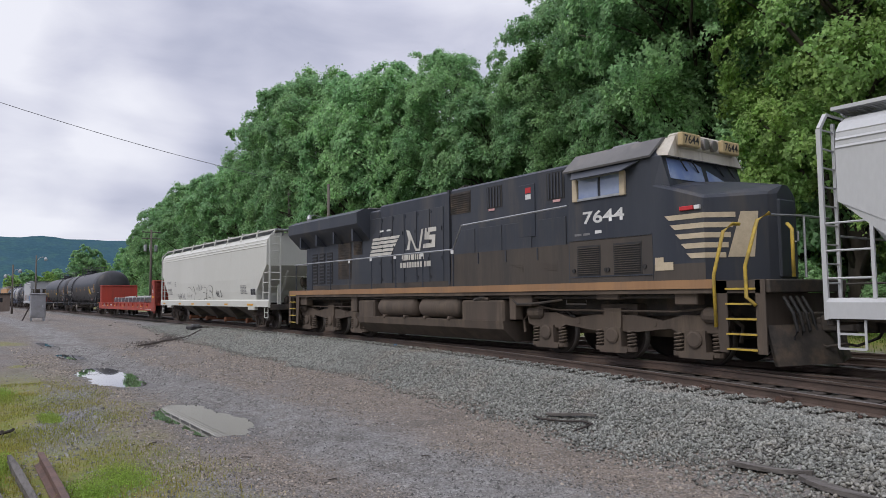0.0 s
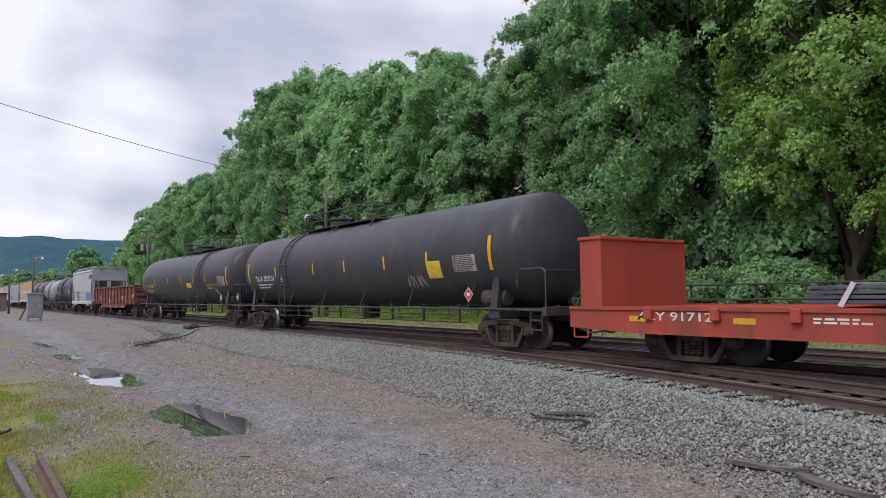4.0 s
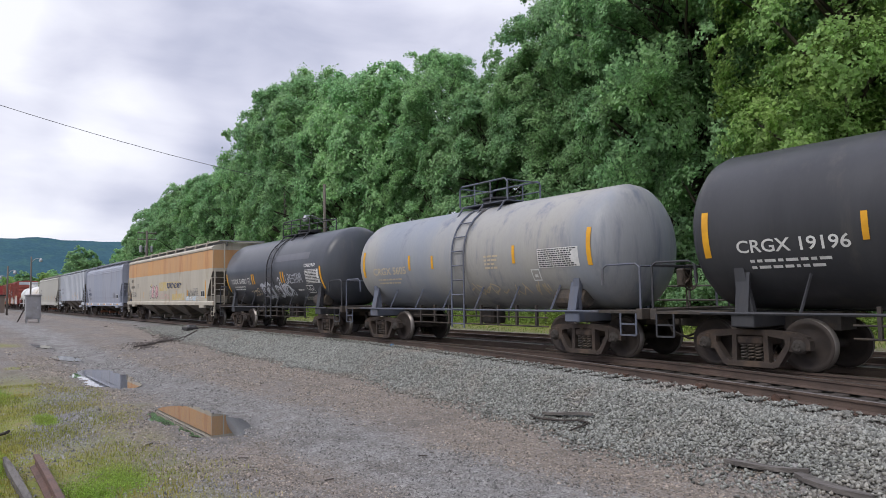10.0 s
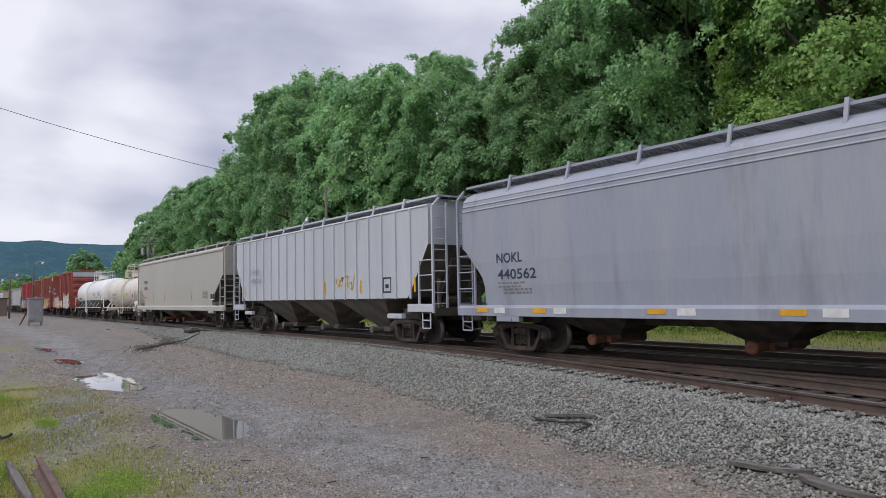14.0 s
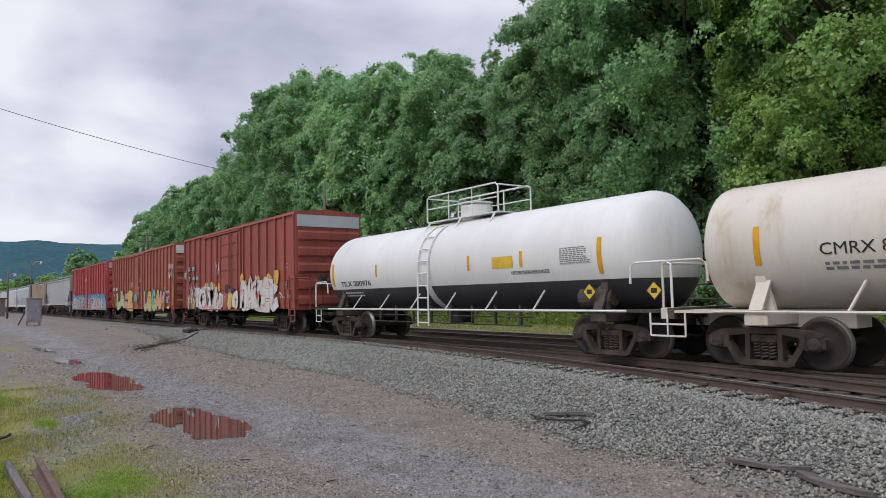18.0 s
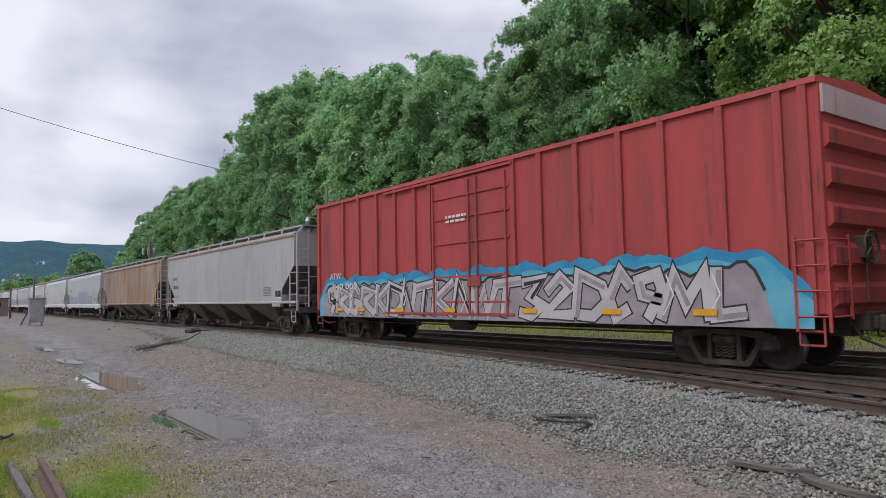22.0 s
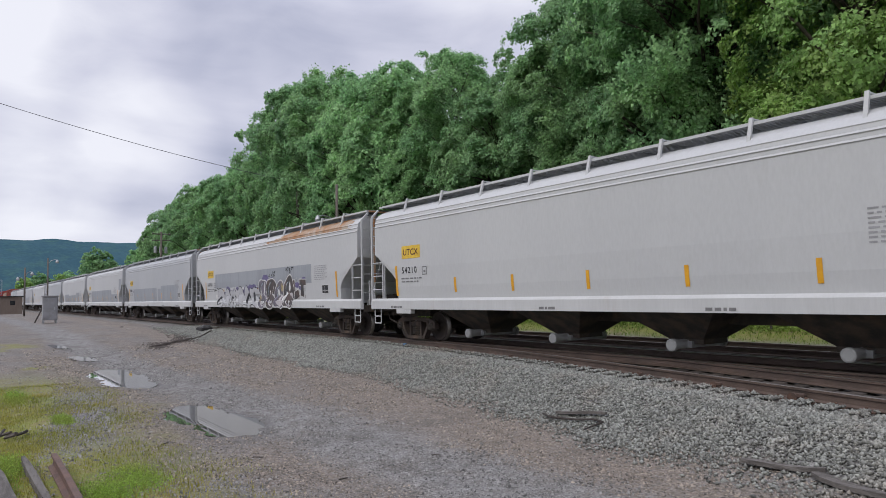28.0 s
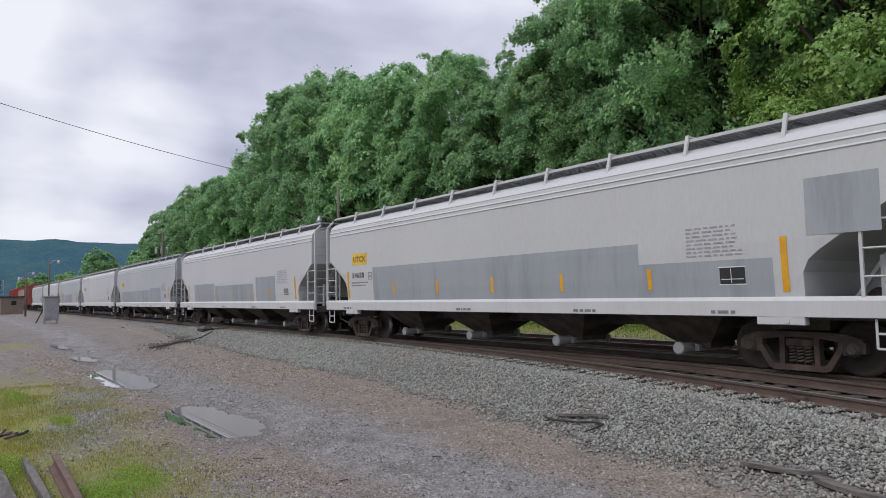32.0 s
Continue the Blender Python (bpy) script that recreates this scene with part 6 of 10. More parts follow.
def script(parent, side, letters, x0, x1, z0, z1, material, w, seed, label="looping spray-painted script"):
    """A tag written in one looping line: each letter is a count of loops, its height and its width."""
    rng = random.Random(seed)
    bm = bmesh.new()
    total = sum(q[2] for q in letters)
    x = x0
    for k, (loops, tall, wide) in enumerate(letters):
        wd = (x1 - x0) * wide / total
        n = 16 * loops
        line = []
        for i in range(n + 1):
            f = i / n
            a = -2 * math.pi * loops * f + 2.4 + rng.uniform(-0.05, 0.05)
            r = 0.62 - 0.16 * f
            line.append((x + wd * (0.25 + 0.5 * f + r * math.cos(a) + 0.1 * math.sin(a)), z0 + (z1 - z0) * tall * (0.5 + 0.5 * (1 - 0.3 * f) * math.sin(a)) + 0.02 * k))
        stroke(bm, side, line, w * rng.uniform(0.75, 1.2), 0.008 + 0.001 * k, 0)
        x += wd
    tagged(part("graffiti", bm, material, parent, label), kind="stuff")


def car_thing(name, label, category, u0, u1):
    """u0, u1: where the car's ends stand along the track at the start."""
    e = thing(name, label, category, "cars of the freight train", pose((u0 + u1) / 2, TRACK_Y, RAIL))
    wheels = []
    CARS.append((e, (u0 + u1) / 2, (u1 - u0) / 2, wheels))
    return e, (u1 - u0) / 2, wheels


def frame_parts(e, half, wheels, truck_in=2.0, rear=0.0, fore=0.0):
    for s in (-1, 1):
        add_truck(e, s * (half - truck_in) - (rear if s < 0 else -fore), wheels)
    add_ends(e, half, rear, fore)


# ---- train: covered hoppers ----
PROFILES = {
    "round": [(1.47, 1.18), (1.52, 1.7), (1.545, 2.3), (1.545, 2.9), (1.54, 3.7), (1.56, 3.72), (1.53, 3.76), (1.525, 3.83), (1.545, 3.85), (1.51, 3.89), (1.495, 3.97), (1.505, 3.99), (1.45, 4.05), (1.36, 4.15), (1.1, 4.28), (0.5, 4.34)],
    "slab": [(1.5, 1.2), (1.52, 1.9), (1.53, 2.6), (1.52, 3.4), (1.5, 4.0), (1.55, 4.02), (1.55, 4.1), (1.44, 4.2), (1.0, 4.32), (0.5, 4.36)],
    "ribbed": [(1.47, 1.42), (1.47, 2.4), (1.47, 3.4), (1.47, 4.12), (1.5, 4.15), (1.47, 4.2), (1.0, 4.3), (0.5, 4.34)],
}


def hopper_body_bm(half, prof, cut, top_cut, low_cut):
    bm = bmesh.new()
    ring = [(-y, z) for y, z in prof] + [(y, z) for y, z in prof[::-1]]
    zs = prof[0][1]
    rows = []
    e = half - 0.32
    xs = [(-e, top_cut), (-e + 0.02, top_cut), (-half + cut * 0.86, low_cut + 0.16), (-half + cut * 0.97, low_cut), (-half + cut + 0.04, low_cut - 0.2), (-half + cut + 0.05, zs)]
    stops = xs + [(x, zs) for x in np.linspace(-half + cut + 0.5, half - cut - 0.5, 9)] + [(-a, b) for a, b in xs[::-1]]
    for x, zb in stops:
        rows.append([(x, y, max(z, zb)) for y, z in ring])
    loft(bm, rows)
    bmesh.ops.recalc_face_normals(bm, faces=bm.faces)
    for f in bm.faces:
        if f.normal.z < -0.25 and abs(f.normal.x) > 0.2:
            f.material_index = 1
    return bm


def bay_bm(w, low, zs, deep):
    bm = bmesh.new()
    top, bot = [(-w, -1.42), (w, -1.42), (w, 1.42), (-w, 1.42)], [(-low, -0.42), (low, -0.42), (low, 0.42), (-low, 0.42)]
    loft(bm, [[(x, y, zs) for x, y in top], [(x * 0.72 + bx * 0.28, y * 0.9, zs - 0.1) for (x, y), (bx, by) in zip(top, bot)], [(x, y, deep + 0.1) for x, y in bot], [(x, y, deep) for x, y in bot]])
    return bm


def gate_bm(w):
    bm = bmesh.new()
    tube(bm, [(0, -0.85, 0), (0, 0.85, 0)], 0.1, 12)
    for d in (-1, 1):
        tube(bm, [(0, d * 0.95, 0), (0, d * 0.93, 0), (0, d * 0.84, 0)], [0.1, 0.13, 0.13], 14)
    box(bm, -w, w, -0.5, 0.5, -0.07, 0.06)
    return bm


def ladder_bm(zroof, low, inset=0.72, tall=True):
    """Corner post, short post and rungs on the side, and the end ladder."""
    bm = bmesh.new()
    if tall:
        bar(bm, (0, -1.5, 0.98), (0, -1.5, zroof - 0.15), 0.07, 0.06)
        bar(bm, (0, -1.5, zroof - 0.15), (0, -1.25, zroof + 0.12), 0.06, 0.06)
    else:
        bar(bm, (0, -1.5, 0.7), (0, -1.5, 2.95), 0.07, 0.06)
    bar(bm, (-inset, -1.5, 1.15), (-inset, -1.5, low), 0.05, 0.05)
    for i in range(4):
        z = 1.2 + (low - 1.22) * i / 3
        tube(bm, [(-inset, -1.5, z), (0, -1.5, z)], 0.018, 5)
    bar(bm, (0, -1.0, 0.98), (0, -1.0, zroof), 0.05, 0.05)
    for i in range(10):
        z = 1.25 + (zroof - 1.4) * i / 9
        if tall or z < 2.9:
            tube(bm, [(0, -1.5, z), (0, -1.0, z)], 0.016, 5)
    tube(bm, [(0, -1.0, 2.35), (0, 1.0, 2.35)], 0.02, 5)
    bar(bm, (0, -1.25, zroof + 0.12), (0, 1.25, zroof + 0.12), 0.05, 0.05)
    return bm


def brake_bm():
    bm = bmesh.new()
    ring = [(0, 0.28 * math.cos(a), 0.28 * math.sin(a)) for a in (2 * math.pi * i / 20 for i in range(21))]
    tube(bm, ring, 0.022, 6)
    for i in range(5):
        a = 2 * math.pi * i / 5
        bar(bm, (0, 0, 0), (0, 0.28 * math.cos(a), 0.28 * math.sin(a)), 0.03, 0.02)
    box(bm, -0.25, -0.03, -0.16, 0.16, -0.2, 0.2, bevel=0.03)
    tube(bm, [(-0.1, 0, -0.2), (-0.1, 0, -0.9)], 0.02, 5)
    return bm


def cylinder_bm(r, ln, axis_y=False):
    bm = bmesh.new()
    d = Vector((0, 1, 0)) if axis_y else Vector((1, 0, 0))
    tube(bm, [d * -ln / 2, d * (-ln / 2 + r * 0.3), d * (ln / 2 - r * 0.3), d * ln / 2], [r * 0.75, r, r, r * 0.75], 14)
    return bm


def sloped_strut_bm(half, cut):
    bm = bmesh.new()
    bar(bm, (half - 0.4, 0, 2.6), (half - cut + 0.2, 0, 1.1), 0.1, 0.06)
    return bm


def end_post_bm(half):
    bm = bmesh.new()
    bar(bm, (half - 0.75, 0, 1.05), (half - 0.75, 0, 2.0), 0.08, 0.08)
    return bm


def hopper(label, u0, u1, body, under, kind="round", bays=4, sill=None, cut=1.15, top_cut=2.72, low_cut=1.75, sill_z=(0.93, 1.2), walk_z=4.42, post=1.85, deep=0.3, bay_wide=1.6, walk_mat=None, steel=None, tall=True):
    e, half, wheels = car_thing("covered_hopper_car", label, "railcar", u0, u1)
    prof = list(PROFILES[kind])
    if sill_z[0] > prof[0][1]:
        prof[0] = (prof[0][0], sill_z[0] + 0.02)
    side = lambda z: -float(np.interp(z, [q[1] for q in prof], [q[0] for q in prof]))
    sill, steel = sill or body, steel or body
    key = (round(half, 2), kind, cut, top_cut, low_cut)
    # slab and ribbed cars: grime and the recess's shade coloured into the end slopes
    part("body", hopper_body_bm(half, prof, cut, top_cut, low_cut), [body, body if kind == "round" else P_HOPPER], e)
    zs = prof[0][1]
    if kind == "ribbed":
        def rib():
            bm = bmesh.new()
            box(bm, -0.035, 0.035, -1.53, -1.46, 1.4, 4.14, bevel=0.01)
            return bm
        for x in np.linspace(-half + 1.25, half - 1.25, 18):
            shared(("rib", label), rib, body, e, "side_rib", pose(x, 0, 0))
    for s in (0, 1):
        turn = pose(0, 0, 0, 0, 0, 180 * s)
        if kind != "ribbed":
            def sillbm():
                bm = bmesh.new()
                lift_ = min(0.07, (sill_z[1] - sill_z[0]) * 0.3)
                extrude_x(bm, [(-1.57, sill_z[0]), (-1.57, sill_z[1] - lift_), (-1.5, sill_z[1]), (-1.43, sill_z[1]), (-1.43, sill_z[0])], -half + 0.08, half - 0.08)
                return bm
            shared(("sill", round(half, 2), sill_z, sill.name), sillbm, sill, e, "side_sill", turn)
        else:
            def sillbm():
                bm = bmesh.new()
                for d in (-1, 1):
                    box(bm, d * half - (0.1 if d > 0 else -0.1) - (1.3 if d > 0 else 0), d * half - (0.1 if d > 0 else -0.1) + (0 if d > 0 else 1.3), -1.53, -1.4, 1.0, 1.24, bevel=0.012)
                return bm
            shared(("sillr", label), sillbm, sill, e, "side_sill", turn)

        def plat():
            bm = bmesh.new()
            box(bm, half - 1.7, half - 0.04, -1.42, 1.42, 0.95, 1.06)
            box(bm, half - 0.12, half - 0.02, -1.45, 1.45, 0.88, 1.12, bevel=0.01)
            box(bm, half - 2.6, half - 1.6, -0.9, 0.9, 0.75, 1.1)
            return bm
        shared(("plat", round(half, 2)), plat, P_UNDER, e, "end_platform", turn)

        def pad():
            bm = bmesh.new()
            box(bm, -0.42, 0.42, -1.565, -1.4, sill_z[0] - 0.14, sill_z[0] + 0.01, bevel=0.012)
            tube(bm, [(0.12, -1.56, sill_z[0] - 0.07), (0.12, -1.58, sill_z[0] - 0.07)], 0.05, 12)
            return bm
        for d in (-1, 1):
            shared(("pad", sill_z, sill.name), pad, sill, e, "jacking_pad", turn @ pose(d * (half - 2.1), 0, 0))

        def crosswalk():
            bm = bmesh.new()
            for k in range(3):
                box(bm, half - 0.62 + 0.17 * k, half - 0.5 + 0.17 * k, -1.2, 1.2, walk_z + 0.03, walk_z + 0.06)
            for y in (-0.8, 0.8):
                bar(bm, (half - 0.35, y, walk_z - 0.25), (half - 0.12, y, walk_z + 0.03), 0.05, 0.04)
            return bm
        shared(("crosswalk", round(half, 2), walk_z), crosswalk, walk_mat or P_GRATE, e, "end_walk", turn)
        for y in (-0.5, 0.5):
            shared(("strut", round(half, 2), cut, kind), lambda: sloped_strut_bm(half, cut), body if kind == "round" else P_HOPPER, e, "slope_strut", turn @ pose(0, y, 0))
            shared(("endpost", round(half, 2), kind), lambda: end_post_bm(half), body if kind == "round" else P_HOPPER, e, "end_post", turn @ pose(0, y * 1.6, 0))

        def walkbm():
            bm = bmesh.new()
            for k in range(7):
                box(bm, -half + 0.15, half - 0.15, -1.2 + 0.11 * k, -1.115 + 0.11 * k, walk_z, walk_z + 0.03)
            for x in np.linspace(-half + 0.3, half - 0.3, 24):
                box(bm, x - 0.03, x + 0.03, -1.2, -0.46, walk_z - 0.012, walk_z + 0.012)
            return bm
        shared(("walk", round(half, 2), walk_z), walkbm, walk_mat or P_GRATE, e, "roof_walk", turn, label="grey steel grating roof walk")
        def walkedge():
            bm = bmesh.new()
            box(bm, -half + 0.15, half - 0.15, -1.25, -1.21, walk_z - 0.01, walk_z + 0.05)
            return bm
        shared(("walkedge", round(half, 2), walk_z, steel.name), walkedge, steel, e, "walk_edge", turn)
        shared(("ladder", kind, steel.name, tall), lambda: ladder_bm(prof[-1][1] - 0.1, 2.55, 0.72 if tall else 0.5, tall), steel, e, "corner_ladder", pose((half - 0.06) * (1 - 2 * s), 0, 0, 0, 0, 180 * s))
        # the mirrored pair
        shared(("ladder_m", kind, steel.name, tall), lambda: mirrored(ladder_bm(prof[-1][1] - 0.1, 2.55, 0.72 if tall else 0.5, tall)), steel, e, "corner_ladder", pose((half - 0.06) * (2 * s - 1), 0, 0, 0, 0, 180 * s))
        for d in (-1, 1):
            shared(("stirrup", steel.name), stirrup_bm, steel, e, "stirrup_step", pose(d * (half - 0.42), -1.5 if not s else 1.5, 0.98))

    def bracket():
        bm = bmesh.new()
        bar(bm, (0, -1.4, 4.04), (0, -1.26, walk_z + 0.12), 0.07, 0.05)
        bar(bm, (0, -1.26, walk_z + 0.1), (0, -0.6, walk_z + 0.1), 0.05, 0.03)
        return bm
    n = int(2 * half / post)
    for i in range(1, n):
        shared(("bracket", walk_z, steel.name), bracket, steel, e, "walk_bracket", pose(-half + 2 * half * i / n, 0, 0))
    span = 2 * half - 2 * (cut + 1.2)
    for i in range(bays):
        x = -span / 2 + span * (i + 0.5) / bays
        w = min(span / bays / 2 + (0.12 if bay_wide > 1.7 else -0.12), 2.4)
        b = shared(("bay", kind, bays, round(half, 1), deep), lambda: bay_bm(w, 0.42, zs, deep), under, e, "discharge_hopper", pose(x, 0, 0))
        shared(("gate", bay_wide, sill.name), lambda: gate_bm(0.5 if bay_wide > 1.7 else 0.2), P_GREY if sill is P_SILL else M_RUST if bay_wide < 1.7 else under, b, "outlet_gate", pose(0, 0, deep))

    def spine():
        bm = bmesh.new()
        box(bm, -half + 0.3, half - 0.3, -0.2, 0.2, 0.72, 1.02)
        return bm
    shared(("spine", round(half, 1)), spine, P_UNDER, e, "centre_sill")
    shared("brake", brake_bm, P_UNDER, e, "brake_wheel", pose(half - 0.12, 0.25, 2.1))
    shared("reservoir", lambda: cylinder_bm(0.2, 0.9, True), P_UNDER, e, "air_reservoir", pose(half - 1.05, 0.1, 1.28))
    frame_parts(e, half, wheels, 2.05)
    return e, half, side


def mirrored(bm):
    for v in bm.verts:
        v.co.x = -v.co.x
    return bm


# ---- train: tank cars ----
def tank_bm(half, r, zc, rear=0.0, fore=0.0, tight=False):
    bm = bmesh.new()
    seg, rows = 40, []
    prof = [(half - 0.0, 0.02), (half - 0.04, 0.36), (half - 0.14, 0.66), (half - 0.28, 0.86), (half - 0.44, 0.965), (half - 0.6, 1.0)]
    if tight:
        prof = [(half, 0.02), (half - 0.02, 0.4), (half - 0.07, 0.72), (half - 0.14, 0.92), (half - 0.2, 0.985), (half - 0.27, 1.0)]
    xs = [(-x - rear, k) for x, k in prof] + [(x, 1.0) for x in np.linspace(-half + 2, half - 2, 6)] + [(x + fore - (0.42 if tight else 0), k) for x, k in prof[::-1]]
    for x, k in xs:
        rows.append([(x, r * k * math.sin(a), zc + r * k * math.cos(a)) for a in (2 * math.pi * i / seg for i in range(seg))])
    loft(bm, rows)
    return bm


def railing_bm(x0, x1, y, z, h=0.95):
    bm = bmesh.new()
    for s in (-1, 1):
        pts = [(x0, s * y, z), (x0, s * y, z + h - 0.1), (x0 + 0.1, s * y, z + h), (x1 - 0.1, s * y, z + h), (x1, s * y, z + h - 0.1), (x1, s * y, z)]
        tube(bm, pts, 0.025, 6)
        tube(bm, [(x0, s * y, z + h / 2), (x1, s * y, z + h / 2)], 0.018, 5)
        for k in (0.33, 0.66):
            x = x0 + (x1 - x0) * k
            tube(bm, [(x, s * y, z), (x, s * y, z + h)], 0.02, 5)
    for x in (x0, x1):
        tube(bm, [(x, -y, z + h - 0.05), (x, y, z + h - 0.05)], 0.022, 5)
    return bm


def tank_car(label, u0, u1, body, r, zc, trim, ladder_x, plat=(-1.2, 1.6), rail_h=0.75, lower=None, belt=0.0, fixed_ends=True, handrail=True, head_gap=0.75, rear=0.45, fore=0.0, dome_x=None):
    """u0, u1: the ends of the tank itself."""
    e, half, wheels = car_thing("tank_car", label, "railcar", u0 - head_gap, u1 + head_gap)
    th = half - head_gap
    side = lambda z: -math.sqrt(max(0.01, r * r - (z - zc) ** 2))
    bm = tank_bm(th, r, zc, rear, fore, body is P_CREAMTANK)
    if lower:
        bmesh.ops.bisect_plane(bm, geom=bm.verts[:] + bm.edges[:] + bm.faces[:], plane_co=(0, 0, belt), plane_no=(0, 0, 1))
        for f in bm.faces:
            if f.calc_center_median().z < belt:
                f.material_index = 1
    part("tank", bm, [body, lower] if lower else body, e, smooth=True)
    bm = bmesh.new()
    loft(bm, [[(x, k * math.sin(a), zc + k * math.cos(a)) for a in (2 * math.pi * i / 40 for i in range(40))] for x, k in ((-0.16, r + 0.002), (-0.15, r + 0.014), (0.15, r + 0.014), (0.16, r + 0.002))], False)
    part("tank_band", bm, body, e).matrix_basis = pose(ladder_x, 0, 0)
    top = zc + r
    bm = bmesh.new()
    for x in (-0.27, 0.27):
        pts = [(x, side(z) - 0.06, z) for z in np.linspace(top - 0.02, zc, 8)] + [(x, -r - 0.07, 0.55)]
        tube(bm, pts, 0.028, 6)
    for z in np.linspace(0.65, top - 0.15, 9):
        y = side(max(z, zc)) - 0.07
        tube(bm, [(-0.27, y, z), (0.27, y, z)], 0.02, 5)
    part("ladder", bm, trim, e).matrix_basis = pose(ladder_x, 0, 0)
    bm = bmesh.new()
    box(bm, plat[0], plat[1], -0.62, 0.62, top + 0.015, top + 0.045)
    for x in np.linspace(plat[0] + 0.15, plat[1] - 0.15, 3):
        for s in (-1, 1):
            bar(bm, (x, s * 0.6, top + 0.03), (x, s * 0.85, zc + math.sqrt(r * r - 0.85 ** 2) - 0.02), 0.04, 0.04)
    pl = part("platform", bm, trim, e)
    if body is P_CREAMTANK:
        xm = plat[0] * 0.62 + plat[1] * 0.38
        part("railing", railing_bm(plat[0], xm, 0.62, top + 0.04, rail_h * 0.62), trim, pl)
        part("railing", railing_bm(xm - 0.45, plat[1], 0.62, top + 0.04, rail_h), trim, pl)
    else:
        part("railing", railing_bm(plat[0], plat[1], 0.62, top + 0.04, rail_h), trim, pl)
    dh = 0.38 if lower or body is P_CREAMTANK else 0.1 if dome_x is None else 0.24
    bm = bmesh.new()
    tube(bm, [(0, 0, top - 0.15), (0, 0, top + dh), (0, 0, top + dh + 0.07)], [0.48, 0.48, 0.4], 20)
    tube(bm, [(0, 0, top + dh + 0.07), (0, 0, top + dh + 0.12)], 0.5, 20)
    part("dome", bm, trim if lower or body is P_CREAMTANK else P_DARKDOME, e).matrix_basis = pose((plat[0] + plat[1]) / 2 if dome_x is None else dome_x, 0, 0)
    for s in (0, 1):
        turn = pose(fore - (rear + fore) * s, 0, 0, 0, 0, 180 * s)
        bm = bmesh.new()
        xs = half - 2.0
        low = zc - 0.55 * r
        yb = math.sqrt(r * r - (low - zc) ** 2)
        for d in (-1, 1):
            extrude_y(bm, [(xs - 0.2, 1.0), (xs + 0.12, 1.0), (xs + 0.16, low + 0.2), (xs, low + 0.2)], min(d * (yb - 0.05), d * (yb + 0.05)), max(d * (yb - 0.05), d * (yb + 0.05)))
            bar(bm, (xs, d * yb, low), (xs, d * 1.38, 1.05), 0.25, 0.05)
        box(bm, xs - 0.22, xs + 0.22, -1.4, 1.4, 0.78, 1.04, bevel=0.02)
        part("bolster", bm, trim if lower is None else P_UNDER, e).matrix_basis = turn
        bm = bmesh.new()
        box(bm, half - 3.2, half - 0.1, -0.3, 0.3, 0.72, 1.05)
        box(bm, half - 1.5, half - 0.08, -1.4, 1.4, 1.0, 1.05)
        box(bm, half - 0.2, half - 0.05, -1.42, 1.42, 0.88, 1.1, bevel=0.01)
        part("end_sill", bm, P_UNDER if body is not P_CREAMTANK else P_CREAMTANK, e).matrix_basis = turn
        bm = bmesh.new()
        for y in (-1.38, 1.38):
            tube(bm, [(half - 0.1, y, 1.05), (half - 0.1, y, 1.95), (half - 0.2, y, 2.03), (half - 0.95, y, 2.03), (half - 1.08, y, 1.95), (half - 1.1, y, 1.6)], 0.026, 6)
        tube(bm, [(half - 0.1, -1.38, 1.98), (half - 0.1, 1.38, 1.98)], 0.024, 6)
        part("end_railing", bm, trim, e).matrix_basis = turn
        for d in (-1, 1):
            shared(("stirrup", trim.name), stirrup_bm, trim, e, "stirrup_step", pose(d * (half - 0.4) - (rear if d < 0 else -fore), -1.42 if not s else 1.42, 1.0))
    if handrail:
        bm = bmesh.new()
        for y in (-1.42, 1.42):
            tube(bm, [(-half + 1.2 - rear, y, 1.03), (half - 1.2 + fore, y, 1.03)], 0.03, 6)
            for x in np.linspace(-half + 2.6, half - 2.6, 6):
                bar(bm, (x, y, 1.03), (x + 0.12, y * (r * 0.8 / 1.42), zc - 0.58 * r), 0.035, 0.035)
        part("running_rail", bm, trim, e)
    bm = bmesh.new()
    for z in (0.62, 0.84):
        tube(bm, [(-half + 3.2, -0.9, z), (half - 3.2, -0.9, z)], 0.02, 5)
    for x in np.linspace(-half + 3.6, half - 3.6, 8):
        box(bm, x - 0.03, x + 0.03, -0.93, -0.86, 0.6, 1.15)
    box(bm, -0.28, 0.2, -0.35, 0.2, 0.6, zc - r + 0.15, bevel=0.06)
    part("brake_piping", bm, P_UNDER, e)
    shared(("reservoir2", body is P_CREAMTANK), lambda: cylinder_bm(0.24, 0.95), P_CREAMTANK if body is P_CREAMTANK else P_UNDER, e, "air_reservoir", pose(half - 2.3 + fore, -1.0, 1.32))
    shared(("brake", body is P_CREAMTANK), brake_bm, P_CREAMTANK if body is P_CREAMTANK else P_UNDER, e, "brake_wheel", pose(half - 0.12 + fore, 0.4, 1.75))
    frame_parts(e, half, wheels, 1.95, rear, fore)
    return e, th, side


P_DARKDOME = P_BLACK


